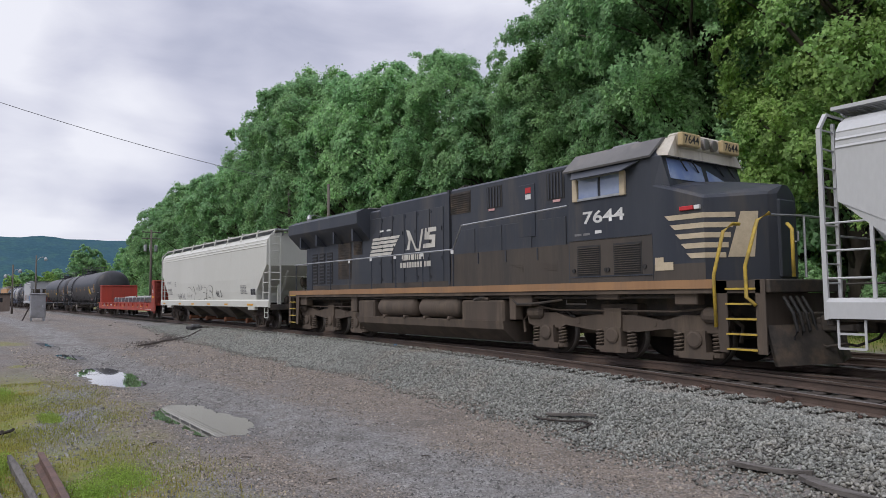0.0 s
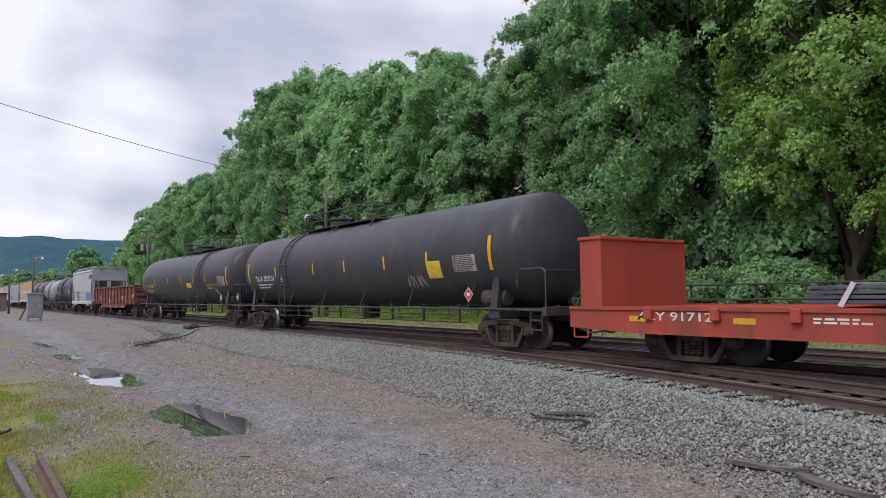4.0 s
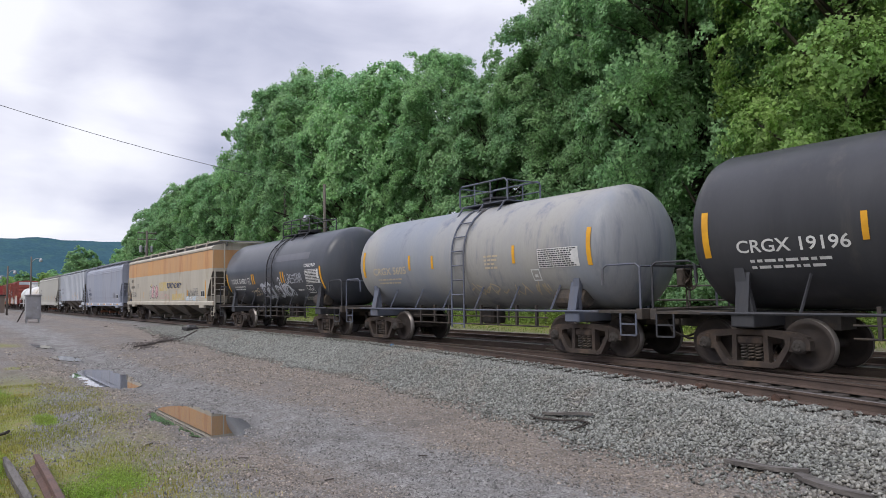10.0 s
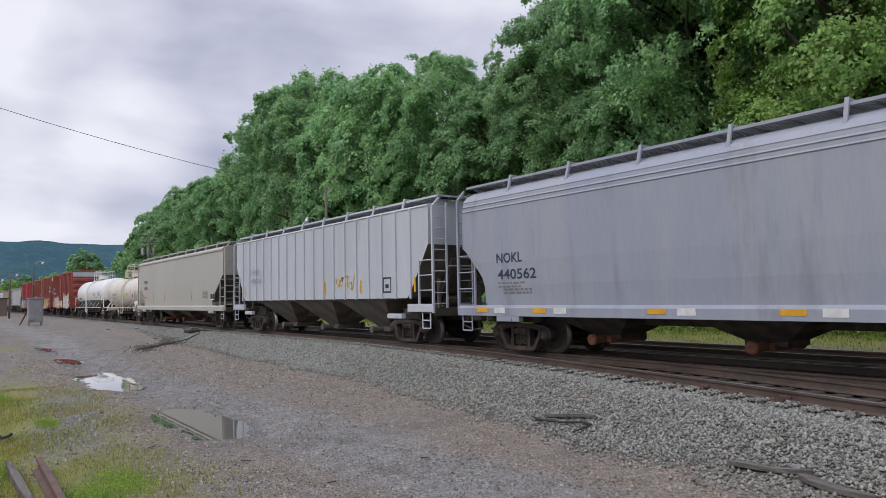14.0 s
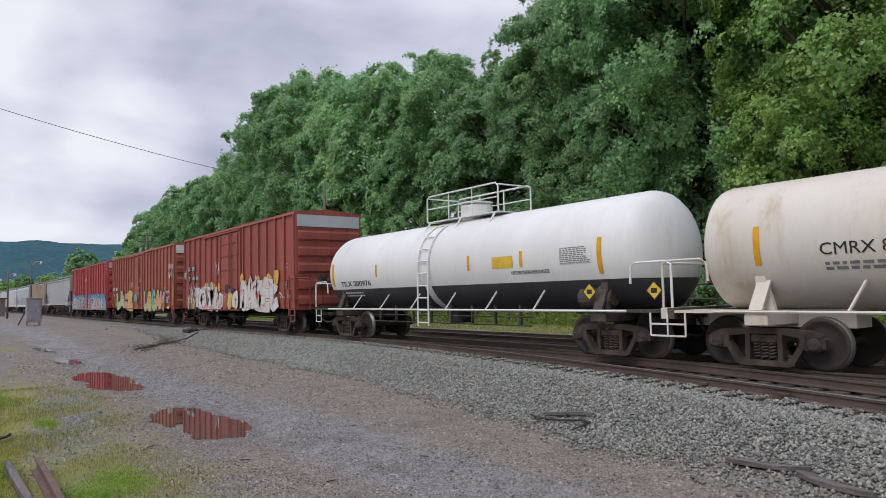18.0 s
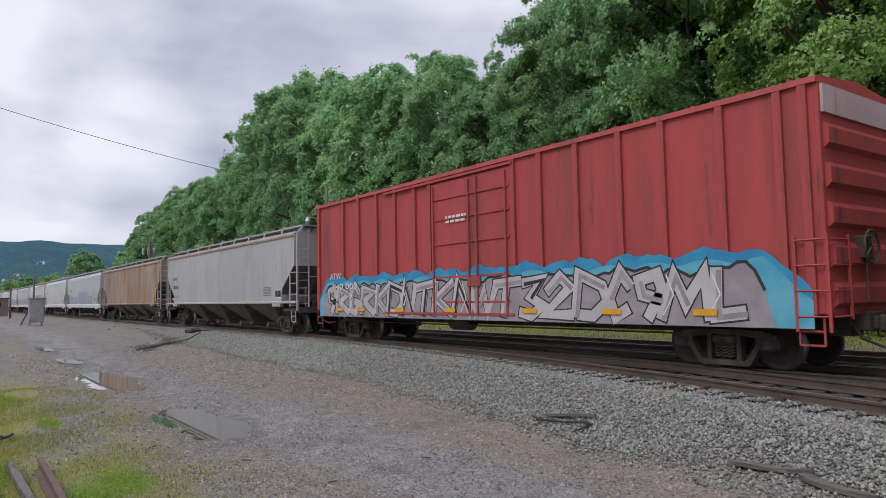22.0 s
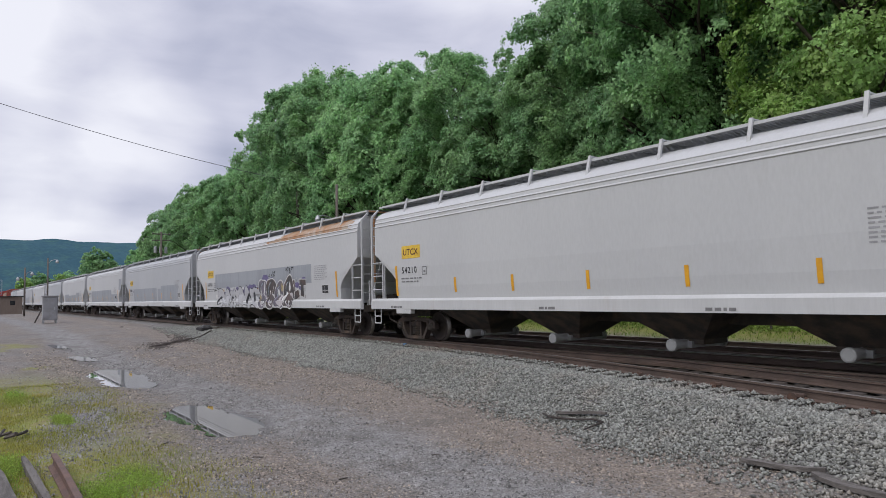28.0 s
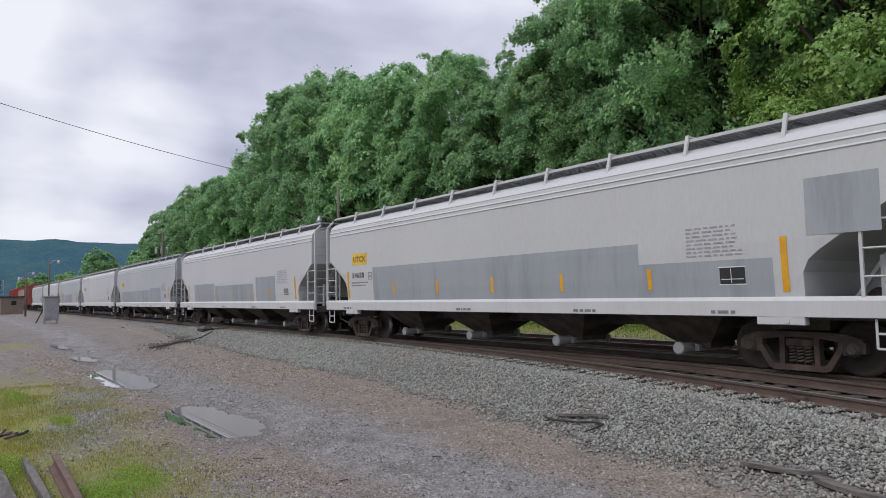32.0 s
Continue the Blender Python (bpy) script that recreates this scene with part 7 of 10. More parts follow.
# ---- train: boxcars, gondola, flat car ----
def boxcar(label, u0, u1, body, ribs, door=(-1.3, 1.5), top=4.98, low=0.82, panel=None, at=None):
    e, half, wheels = car_thing("boxcar", label, "railcar", u0, u1)
    side = lambda z: -1.5
    bm = bmesh.new()
    box(bm, -half + 0.1, half - 0.1, -1.49, 1.49, 1.02, top - 0.1)
    part("body", bm, body, e)
    bm = bmesh.new()
    loft(bm, [[(x, -1.56, top - 0.13), (x, -1.54, top - 0.02), (x, 0, top + 0.12), (x, 1.54, top - 0.02), (x, 1.56, top - 0.13)] for x in (-half + 0.06, half - 0.06)])
    for x in np.linspace(-half + 0.5, half - 0.5, 20):
        bar(bm, (x, -1.5, top + 0.0), (x, 0, top + 0.14), 0.08, 0.03)
    part("roof", bm, body, e)
    for s in (0, 1):
        bm = bmesh.new()
        outer = [(-half + 0.1, 1.04), (half - 0.1, 1.04), (half - 0.1, low + 0.2), (half - 2.8, low + 0.2), (half - 3.3, low), (-half + 3.3, low), (-half + 2.8, low + 0.2), (-half + 0.1, low + 0.2)]
        extrude_y(bm, outer, -1.53, -1.47)
        part("side_sill", bm, body, e).matrix_basis = pose(0, 0, 0, 0, 0, 180 * s)
        bm = bmesh.new()
        box(bm, half - 0.14, half - 0.06, -1.5, 1.5, 1.0, top - 0.12, bevel=0.02)
        end = part("end_wall", bm, body, e)
        end.matrix_basis = pose(0, 0, 0, 0, 0, 180 * s)

        def fold():
            bm = bmesh.new()
            extrude_y(bm, [(half - 0.08, -0.24), (half + 0.03, -0.14), (half + 0.03, 0.12), (half - 0.08, 0.24)], -1.38, 1.38)
            return bm
        for i in range(5):
            shared(("fold", round(half, 2), body.name), fold, body, end, "end_corrugation", pose(0, 0, 1.35 + i * 0.66))
        shared("brake", brake_bm, P_UNDER, e, "brake_wheel", pose(0, 0, 0, 0, 0, 180 * s) @ pose(half + 0.16, -0.35, 2.15))
        if panel:
            bm = bmesh.new()
            box(bm, half - 0.13, half - 0.012, -1.42, 1.42, top - 0.62, top - 0.14)
            part("end_panel", bm, panel, e, "white painted end panel").matrix_basis = pose(0, 0, 0, 0, 0, 180 * s)
        bm = bmesh.new()
        for x in (-0.02, -0.55):
            bar(bm, (half + x, -1.56, 0.75), (half + x, -1.56, 2.35), 0.05, 0.04)
        for i in range(4):
            z = 1.0 + i * 0.42
            tube(bm, [(half - 0.55, -1.57, z), (half - 0.02, -1.57, z)], 0.018, 5)
            tube(bm, [(half + 0.02, -1.5, z), (half + 0.02, -0.9, z)], 0.018, 5)
        bar(bm, (half + 0.02, -0.9, 0.95), (half + 0.02, -0.9, 2.35), 0.05, 0.04)
        part("corner_ladder", bm, body, e).matrix_basis = pose(0, 0, 0, 0, 0, 180 * s)
        o = part("corner_ladder", mirrored_copy(e.children[-1].data), body, e)
        o.matrix_basis = pose(0, 0, 0, 0, 0, 180 * s)
        for d in (-1, 1):
            shared(("stirrup", body.name), stirrup_bm, body, e, "stirrup_step", pose(d * (half - 0.35), -1.5 if not s else 1.5, 0.98))

    def rib():
        bm = bmesh.new()
        extrude_y(bm, [(-0.07, 1.03), (0.07, 1.03), (0.07, top - 0.14), (-0.07, top - 0.14)], -1.565, -1.48)
        return bm
    xs = [x for x in (at or np.linspace(-half + 0.14, half - 0.14, ribs)) if not door[0] - 0.05 < x < door[1] + 0.05]
    for x in xs + [door[0] - 0.09, door[1] + 0.09]:
        shared(("boxrib", label), rib, body, e, "side_rib", pose(x, 0, 0))
    bm = bmesh.new()
    d0, d1 = door
    box(bm, d0, d1, -1.545, -1.48, 1.0, top - 0.28, bevel=0.01)
    dr = part("plug_door", bm, body, e)
    for z in (1.25, 1.95, 2.9, 3.6, 4.2):
        bm = bmesh.new()
        box(bm, d0 + 0.04, d1 - 0.04, -1.58, -1.54, z, z + 0.06)
        part("door_rib", bm, body, dr)
    for x in (d0 + 0.15, d0 + (d1 - d0) * 0.52, d0 + (d1 - d0) * 0.62, d1 - 0.15):
        bm = bmesh.new()
        tube(bm, [(x, -1.6, 0.95), (x, -1.6, top - 0.35)], 0.028, 6)
        part("lock_rod", bm, body, dr)
    bm = bmesh.new()
    box(bm, d0 + (d1 - d0) * 0.5, d0 + (d1 - d0) * 0.66, -1.63, -1.54, 1.7, 1.95, bevel=0.01)
    part("lock_box", bm, body, dr)
    bm = bmesh.new()
    box(bm, d0 - 2.6, d1 + 0.1, -1.6, -1.5, top - 0.24, top - 0.17)
    part("door_track", bm, body, e)
    bm = bmesh.new()
    box(bm, d0 - 2.6, d1 + 0.1, -1.6, -1.5, 0.93, 0.99)
    part("door_track", bm, body, e)
    bm = bmesh.new()
    box(bm, -half + 0.3, half - 0.3, -0.25, 0.25, 0.62, 1.0)
    for x in np.linspace(-half + 3.5, half - 3.5, 6):
        box(bm, x - 0.06, x + 0.06, -1.4, 1.4, 0.8, 1.0)
    tube(bm, [(-half + 3, -1.0, 0.62), (half - 3, -1.0, 0.62)], 0.02, 5)
    part("underframe", bm, P_UNDER, e)
    shared("reservoir2", lambda: cylinder_bm(0.24, 0.95), P_UNDER, e, "air_reservoir", pose(-1.2, -0.8, 0.7))
    frame_parts(e, half, wheels, 2.2)
    return e, half, side


def mirrored_copy(me):
    bm = bmesh.new()
    bm.from_mesh(me)
    for v in bm.verts:
        v.co.x = -v.co.x
    return bm


def splotch(e, side, x0, x1, z0, z1, material, off, seed, label=""):
    """A worn patch of paint with a ragged edge."""
    bm = bmesh.new()
    rng = random.Random(seed)
    ring = []
    for i in range(26):
        a = 2 * math.pi * i / 26
        k = (abs(math.cos(a)) ** 4 + abs(math.sin(a)) ** 4) ** -0.25 * rng.uniform(0.78, 1.06)
        ring.append(((x0 + x1) / 2 + (x1 - x0) / 2 * k * math.cos(a), (z0 + z1) / 2 + (z1 - z0) / 2 * k * math.sin(a)))
    bm.faces.new([bm.verts.new((x, side(z) - off, z)) for x, z in ring])
    part("paint_patch", bm, material, e, label)


def gondola(label, u0, u1):
    e, half, wheels = car_thing("gondola_car", label, "railcar", u0, u1)
    side = lambda z: -1.46
    top, low = 2.38, 1.02
    for s in (0, 1):
        bm = bmesh.new()
        extrude_y(bm, [(-half + 0.05, top), (half - 0.05, top), (half - 0.05, 0.98), (half - 3.2, 0.98), (half - 4.0, 0.68), (-half + 4.0, 0.68), (-half + 3.2, 0.98), (-half + 0.05, 0.98)], -1.46, -1.42)
        part("side_wall", bm, P_GON, e).matrix_basis = pose(0, 0, 0, 0, 0, 180 * s)
        bm = bmesh.new()
        box(bm, -half + 0.02, half - 0.02, -1.56, -1.4, top - 0.09, top + 0.03, bevel=0.015)
        part("top_chord", bm, P_GON, e).matrix_basis = pose(0, 0, 0, 0, 0, 180 * s)

        def post():
            bm = bmesh.new()
            extrude_y(bm, [(-0.07, 0.98), (0.07, 0.98), (0.09, top - 0.08), (-0.09, top - 0.08)], -1.55, -1.45)
            return bm
        for x in np.linspace(-half + 0.1, half - 0.1, 14):
            shared("gonpost", post, P_GON, e, "side_post", pose(x if not s else -x, 0, 0, 0, 0, 180 * s))
        bm = bmesh.new()
        box(bm, half - 0.12, half - 0.05, -1.45, 1.45, 0.95, top)
        for i in range(3):
            z = 1.25 + 0.42 * i
            extrude_y(bm, [(half - 0.06, z - 0.16), (half + 0.05, z - 0.09), (half + 0.05, z + 0.09), (half - 0.06, z + 0.16)], -1.4, 1.4)
        part("corrugated_end", bm, P_GON, e).matrix_basis = pose(0, 0, 0, 0, 0, 180 * s)
        for d in (-1, 1):
            shared(("stirrup", P_GON.name), stirrup_bm, P_GON, e, "stirrup_step", pose(d * (half - 0.35), -1.46 if not s else 1.46, 0.95))
        for i, z in enumerate((1.15, 1.5, 1.85, 2.15)):
            bm = bmesh.new()
            tube(bm, [(half - 0.6, -1.5, z), (half - 0.6, -1.56, z), (half - 0.15, -1.56, z), (half - 0.15, -1.5, z)], 0.016, 5)
            part("grab_iron", bm, P_GON, e).matrix_basis = pose(0, 0, 0, 0, 0, 180 * s)
    bm = bmesh.new()
    box(bm, -half + 0.1, half - 0.1, -1.42, 1.42, 1.0, 1.08)
    box(bm, -half + 0.1, half - 0.1, -0.25, 0.25, 0.62, 1.0)
    part("floor", bm, P_UNDER, e)
    frame_parts(e, half, wheels, 1.9)
    rng = random.Random(4)
    for i in range(9):
        x = -half + 1.3 + i * 1.6 + rng.uniform(-0.2, 0.2)
        z = rng.uniform(1.1, 1.8)
        splotch(e, side, x, x + rng.uniform(0.35, 0.9), z, z + rng.uniform(0.25, 0.6), rng.choice([M_RUST, M_DARK, P_RED, C_BROWN, P_UNDER]), 0.005, i)
    for i, x in enumerate((-2.35, -1.45, -0.5, 0.45, 1.3)):
        splotch(e, side, x - 0.1, x + 0.5, 1.55, 2.25, P_RED, 0.008, 20 + i, "faded orange-red paint")
        for k in range(4):
            splotch(e, side, x + 0.1 * k - 0.02, x + 0.1 * k + 0.1, 1.7 + 0.1 * ((i + k) % 4), 1.86 + 0.1 * ((i + 2 * k) % 4), C_TAN if k % 2 else C_AMBER, 0.011, 40 + 4 * i + k)
    words(e, "666 8 8", side, -2.3, 1.02, 4.0, 0.5, C_TAN, 1.2)
    for x in (-5.6, 3.3, 6.4):
        splotch(e, side, x, x + 0.6, 1.33, 1.64, C_AMBER, 0.007, int(x * 10) + 90)
    flat_part("label_plate", e, [(4.6, 5.3, 1.22, 1.56)], side, C_WHITE, 0.007)
    flat_part("label_plate", e, [(4.64, 4.94, 1.25, 1.53), (4.97, 5.26, 1.25, 1.53)], side, P_GON, 0.010)
    reflectors(e, side, (-5.2, -1.3, 1.0, 3.4), 0.72, 0.6, 0.1)
    reflectors(e, side, (6.9,), 1.55, 0.6, 0.2)
    return e


def flat_car(label, u0, u1):
    e, half, wheels = car_thing("bulkhead_flatcar", label, "railcar", u0, u1)
    side = lambda z: -1.52
    deck = 1.1
    bm = bmesh.new()
    box(bm, -half + 0.1, half - 0.1, -1.48, 1.48, deck - 0.1, deck)
    part("deck", bm, P_FLAT, e)
    for s in (0, 1):
        bm = bmesh.new()
        extrude_y(bm, [(-half + 0.05, deck + 0.02), (half - 0.05, deck + 0.02), (half - 0.05, 0.66), (half - 1.6, 0.6), (-half + 1.6, 0.6), (-half + 0.05, 0.66)], -1.52, -1.46)
        box(bm, -half + 0.05, half - 0.05, -1.56, -1.44, deck - 0.04, deck + 0.03)
        box(bm, -half + 1.6, half - 1.6, -1.545, -1.44, 0.585, 0.615)
        part("side_sill", bm, P_FLAT, e).matrix_basis = pose(0, 0, 0, 0, 0, 180 * s)

        def pocket():
            bm = bmesh.new()
            box(bm, -0.09, 0.09, -1.62, -1.5, deck - 0.22, deck + 0.02, bevel=0.015)
            return bm
        for x in np.linspace(-half + 2.2, half - 2.2, 12):
            shared("pocket", pocket, P_FLAT, e, "stake_pocket", pose(x if not s else -x, 0, 0, 0, 0, 180 * s))
        bm = bmesh.new()
        box(bm, half - 0.95, half - 0.8, -1.48, 1.48, deck, 2.62)
        b = part("bulkhead", bm, P_FLAT, e, "red steel bulkhead")
        b.matrix_basis = pose(0, 0, 0, 0, 0, 180 * s)
        for y in (-1.46, -0.5, 0.5, 1.38):
            bm = bmesh.new()
            box(bm, half - 0.8, half - 0.35, y, y + 0.1, 0.9, 2.58)
            part("bulkhead_post", bm, P_FLAT, b)
        bm = bmesh.new()
        box(bm, half - 1.0, half - 0.3, -1.52, 1.52, 2.58, 2.66, bevel=0.015)
        part("bulkhead_cap", bm, P_FLAT, b)
        bm = bmesh.new()
        extrude_y(bm, [(half - 0.98, 0.56), (half - 0.07, 0.56), (half - 0.3, 2.58), (half - 0.98, 2.58)], -1.54, -1.48)
        part("gusset_plate", bm, P_FLAT, b)
        bm = bmesh.new()
        for z in (0.66, 1.16, 1.3, 1.72, 2.0, 2.46):
            for x in (half - 0.9, half - 0.5):
                tube(bm, [(x, -1.535, z), (x, -1.555, z)], 0.022, 8)
        for z in (0.78, 2.52):
            bar(bm, (half - 0.96, -1.545, z), (half - 0.34, -1.545, z), 0.03, 0.04)
        part("bolt_heads", bm, P_FLAT, b)
        # a dark block stands in for the shade inside the open slot
        bm = bmesh.new()
        box(bm, half - 0.74, half - 0.64, -1.549, -1.53, 2.1, 2.32, bevel=0.004)
        part("hand_slot", bm, M_DARK, b, "dark slot through the plate")
        bm = bmesh.new()
        for x, y in ((half - 0.22, -1.4), (half - 0.22, -0.9)):
            bar(bm, (x, y, 0.9), (x - 0.1, y, 2.5), 0.05, 0.04)
        for i in range(6):
            z = 0.95 + 0.29 * i
            tube(bm, [(half - 0.22 - 0.06 * (z - 0.9), -1.4, z), (half - 0.22 - 0.06 * (z - 0.9), -0.9, z)], 0.02, 5)
        part("ladder", bm, P_FLAT, e).matrix_basis = pose(0, 0, 0, 0, 0, 180 * s)
        for d in (-1, 1):
            shared(("stirrup", P_FLAT.name), stirrup_bm, P_FLAT, e, "stirrup_step", pose(d * (half - 0.35), -1.5 if not s else 1.5, 0.9))
    bm = bmesh.new()
    box(bm, -half + 0.2, half - 0.2, -0.3, 0.3, 0.55, 1.0)
    for x in np.linspace(-half + 4, half - 4, 6):
        box(bm, x - 0.08, x + 0.08, -1.4, 1.4, 0.7, 1.0)
    part("underframe", bm, P_UNDER, e)
    # the load: bundled dark steel plates and planks, strapped with white webbing
    M_LOAD = surf("blue-grey steel sheet", (0.1, 0.115, 0.14), (0.075, 0.085, 0.105), 2, 0.5, 0.3)
    M_STRAP = surf("white webbing", (0.62, 0.62, 0.6), None, 4, 0.8)
    for k, (x0, x1, z1) in enumerate(((-5.2, 6.5, 0.36), (6.5, 7.95, 0.33))):
        for i in range(4):
            bm = bmesh.new()
            box(bm, x0 + 0.02 * i, x1 - 0.015 * i, -1.2, 1.2, deck + 0.09 + z1 * i / 4 * 0.9, deck + 0.07 + z1 * (i + 1) / 4 * 0.9, bevel=0.008)
            part("steel_sheet" if not k else "plank_layer", bm, M_LOAD if not k else M_GREYWOOD, e)
    for x in np.linspace(-4.6, 5.75, 9):
        bm = bmesh.new()
        bar(bm, (x, -1.23, deck + 0.05), (x + 0.22, -1.23, deck + 0.44), 0.02, 0.08)
        box(bm, x + 0.18, x + 0.27, -1.22, 1.2, deck + 0.42, deck + 0.435)
        part("strap", bm, M_STRAP, e)
    rng = random.Random(6)
    for i in range(14):
        bm = bmesh.new()
        x = rng.uniform(-4.5, 6.1)
        tube(bm, [(x, rng.uniform(-1, 0.2), deck + 0.44), (x + 0.15, rng.uniform(-1, 0.2), deck + 0.5)], 0.06, 6)
        part("wrapping", bm, M_STRAP, e)
    reflectors(e, side, (-8.6, -6.3, -3.3, 0.0, 3.4, 6.0, 7.75), 0.83, 0.42, 0.11)
    flat_part("label_plate", e, [(5.05, 5.4, 0.76, 1.0)], side, P_GON, 0.007)
    box_frame(e, lambda z: -1.53, 5.22, 0.88, 0.24, C_TAN)
    small_print(e, lambda z: -1.53, 5.1, 0.95, 0.25, 4, C_TAN, 0.018, 0.045, 3, (0.03, 0.1))
    small_print(e, side, 5.9, 0.74, 0.7, 1, C_WHITE, 0.022, 0.06, 4)
    words(e, "ALY 91712", side, -8.4, 0.86, 1.7, 0.17, C_WHITE)
    small_print(e, side, -4.9, 0.97, 0.9, 2, C_WHITE, 0.035, 0.06)
    small_print(e, side, 7.35, 0.7, 2.1, 1, C_WHITE, 0.045, 0.06, 5, (0.05, 0.16))
    small_print(e, lambda z: -1.545, 9.55, 2.02, 0.3, 2, C_WHITE, 0.07, 0.12, 6, (0.1, 0.3))
    reflectors(e, lambda z: -1.54, (9.55,), 1.45, 0.45, 0.14)
    frame_parts(e, half, wheels, 2.85)
    return e


P_LOCODUSTY = paint("black paint under brown dust", (0.078, 0.066, 0.056), (0.058, 0.053, 0.05), (0.1, 0.083, 0.067), 0.56, 0.2, rough=0.75)


# ---- train: locomotive ----
def loco_frame_bm():
    """The cast frame of one truck: a deep beam on each side with three pedestals, brake cylinders and cross members."""
    bm = bmesh.new()
    for s in (-1, 1):
        def plate(prof, y0, y1):
            extrude_y(bm, prof, min(s * y0, s * y1), max(s * y0, s * y1))
        plate([(-2.75, 0.98), (-2.7, 0.72), (-2.5, 0.66), (-1.62, 0.64), (-1.45, 0.72), (-0.6, 0.62), (0.6, 0.62), (1.45, 0.72), (1.62, 0.64), (2.5, 0.66), (2.7, 0.72), (2.75, 0.98),
               (1.75, 1.0), (1.25, 0.87), (0.55, 0.97), (-0.55, 0.97), (-1.25, 0.87), (-1.75, 1.0)], 1.0, 1.17)
        for d in (-2.02, 0.0, 2.02):
            plate([(d - 0.36, 0.16), (d + 0.36, 0.16), (d + 0.4, 0.27), (d + 0.24, 0.3), (d + 0.22, 0.7), (d - 0.22, 0.7), (d - 0.24, 0.3), (d - 0.4, 0.27)], 1.03, 1.24)
            tube(bm, [(d, s * 1.2, 0.53), (d, s * 1.27, 0.53), (d, s * 1.29, 0.53)], [0.17, 0.17, 0.13], 16)
            for k in (-0.43, 0.43):
                coil = [(d + k + 0.085 * math.cos(a), s * 1.12 + 0.085 * math.sin(a), 0.28 + 0.36 * a / (10 * math.pi)) for a in np.linspace(0, 10 * math.pi, 51)]
                tube(bm, coil, 0.026, 5)
                tube(bm, [(d + k, s * 1.12, 0.2), (d + k, s * 1.12, 0.29)], 0.12, 10)
        for d in (-1.05, 1.05):
            tube(bm, [(d, s * 1.16, 0.8), (d, s * 1.18, 0.8)], 0.06, 10)
        for d in (-1, 1):
            tube(bm, [(d * 2.15, s * 1.12, 1.0), (d * 2.25, s * 1.12, 1.0), (d * 2.62, s * 1.12, 0.99), (d * 2.7, s * 1.12, 0.99)], [0.1, 0.17, 0.17, 0.12], 14)
            tube(bm, [(d * 2.7, s * 1.12, 0.99), (d * 2.95, s * 1.1, 0.8), (d * 2.9, s * 1.1, 0.5)], 0.04, 6)
        tube(bm, [(-2.2, s * 1.2, 1.12), (-1.6, s * 1.2, 1.06), (1.6, s * 1.2, 1.06), (2.2, s * 1.2, 1.12)], 0.022, 5)
        plate([(-0.22, 0.6), (0.22, 0.6), (0.24, 1.12), (-0.24, 1.12)], 1.1, 1.22)
    box(bm, -2.4, 2.4, -0.5, 0.5, 0.5, 0.95)
    box(bm, -0.5, 0.5, -1.0, 1.0, 0.6, 1.2)
    return bm


def loco_truck(car, x, wheels):
    tr = shared("loco_truck", loco_frame_bm, P_LOCODIRT, car, "truck", pose(x, 0, 0), label="dusty brown six-wheel truck")
    for d in (-2.02, 0.0, 2.02):
        w = shared("loco_wheels", lambda: wheelset_bm(0.53), [P_WHEEL, P_TREAD], tr, "wheelset", pose(d, 0, 0.53), True)
        wheels.append((w, d, 0.53))


def nose_y(x):
    """Half-width of the nose towards its blunt front, on the near side."""
    return -float(np.interp(x, [7.9, 9.0, 9.72, 9.8], [1.5, 1.48, 0.52, 0.0]))


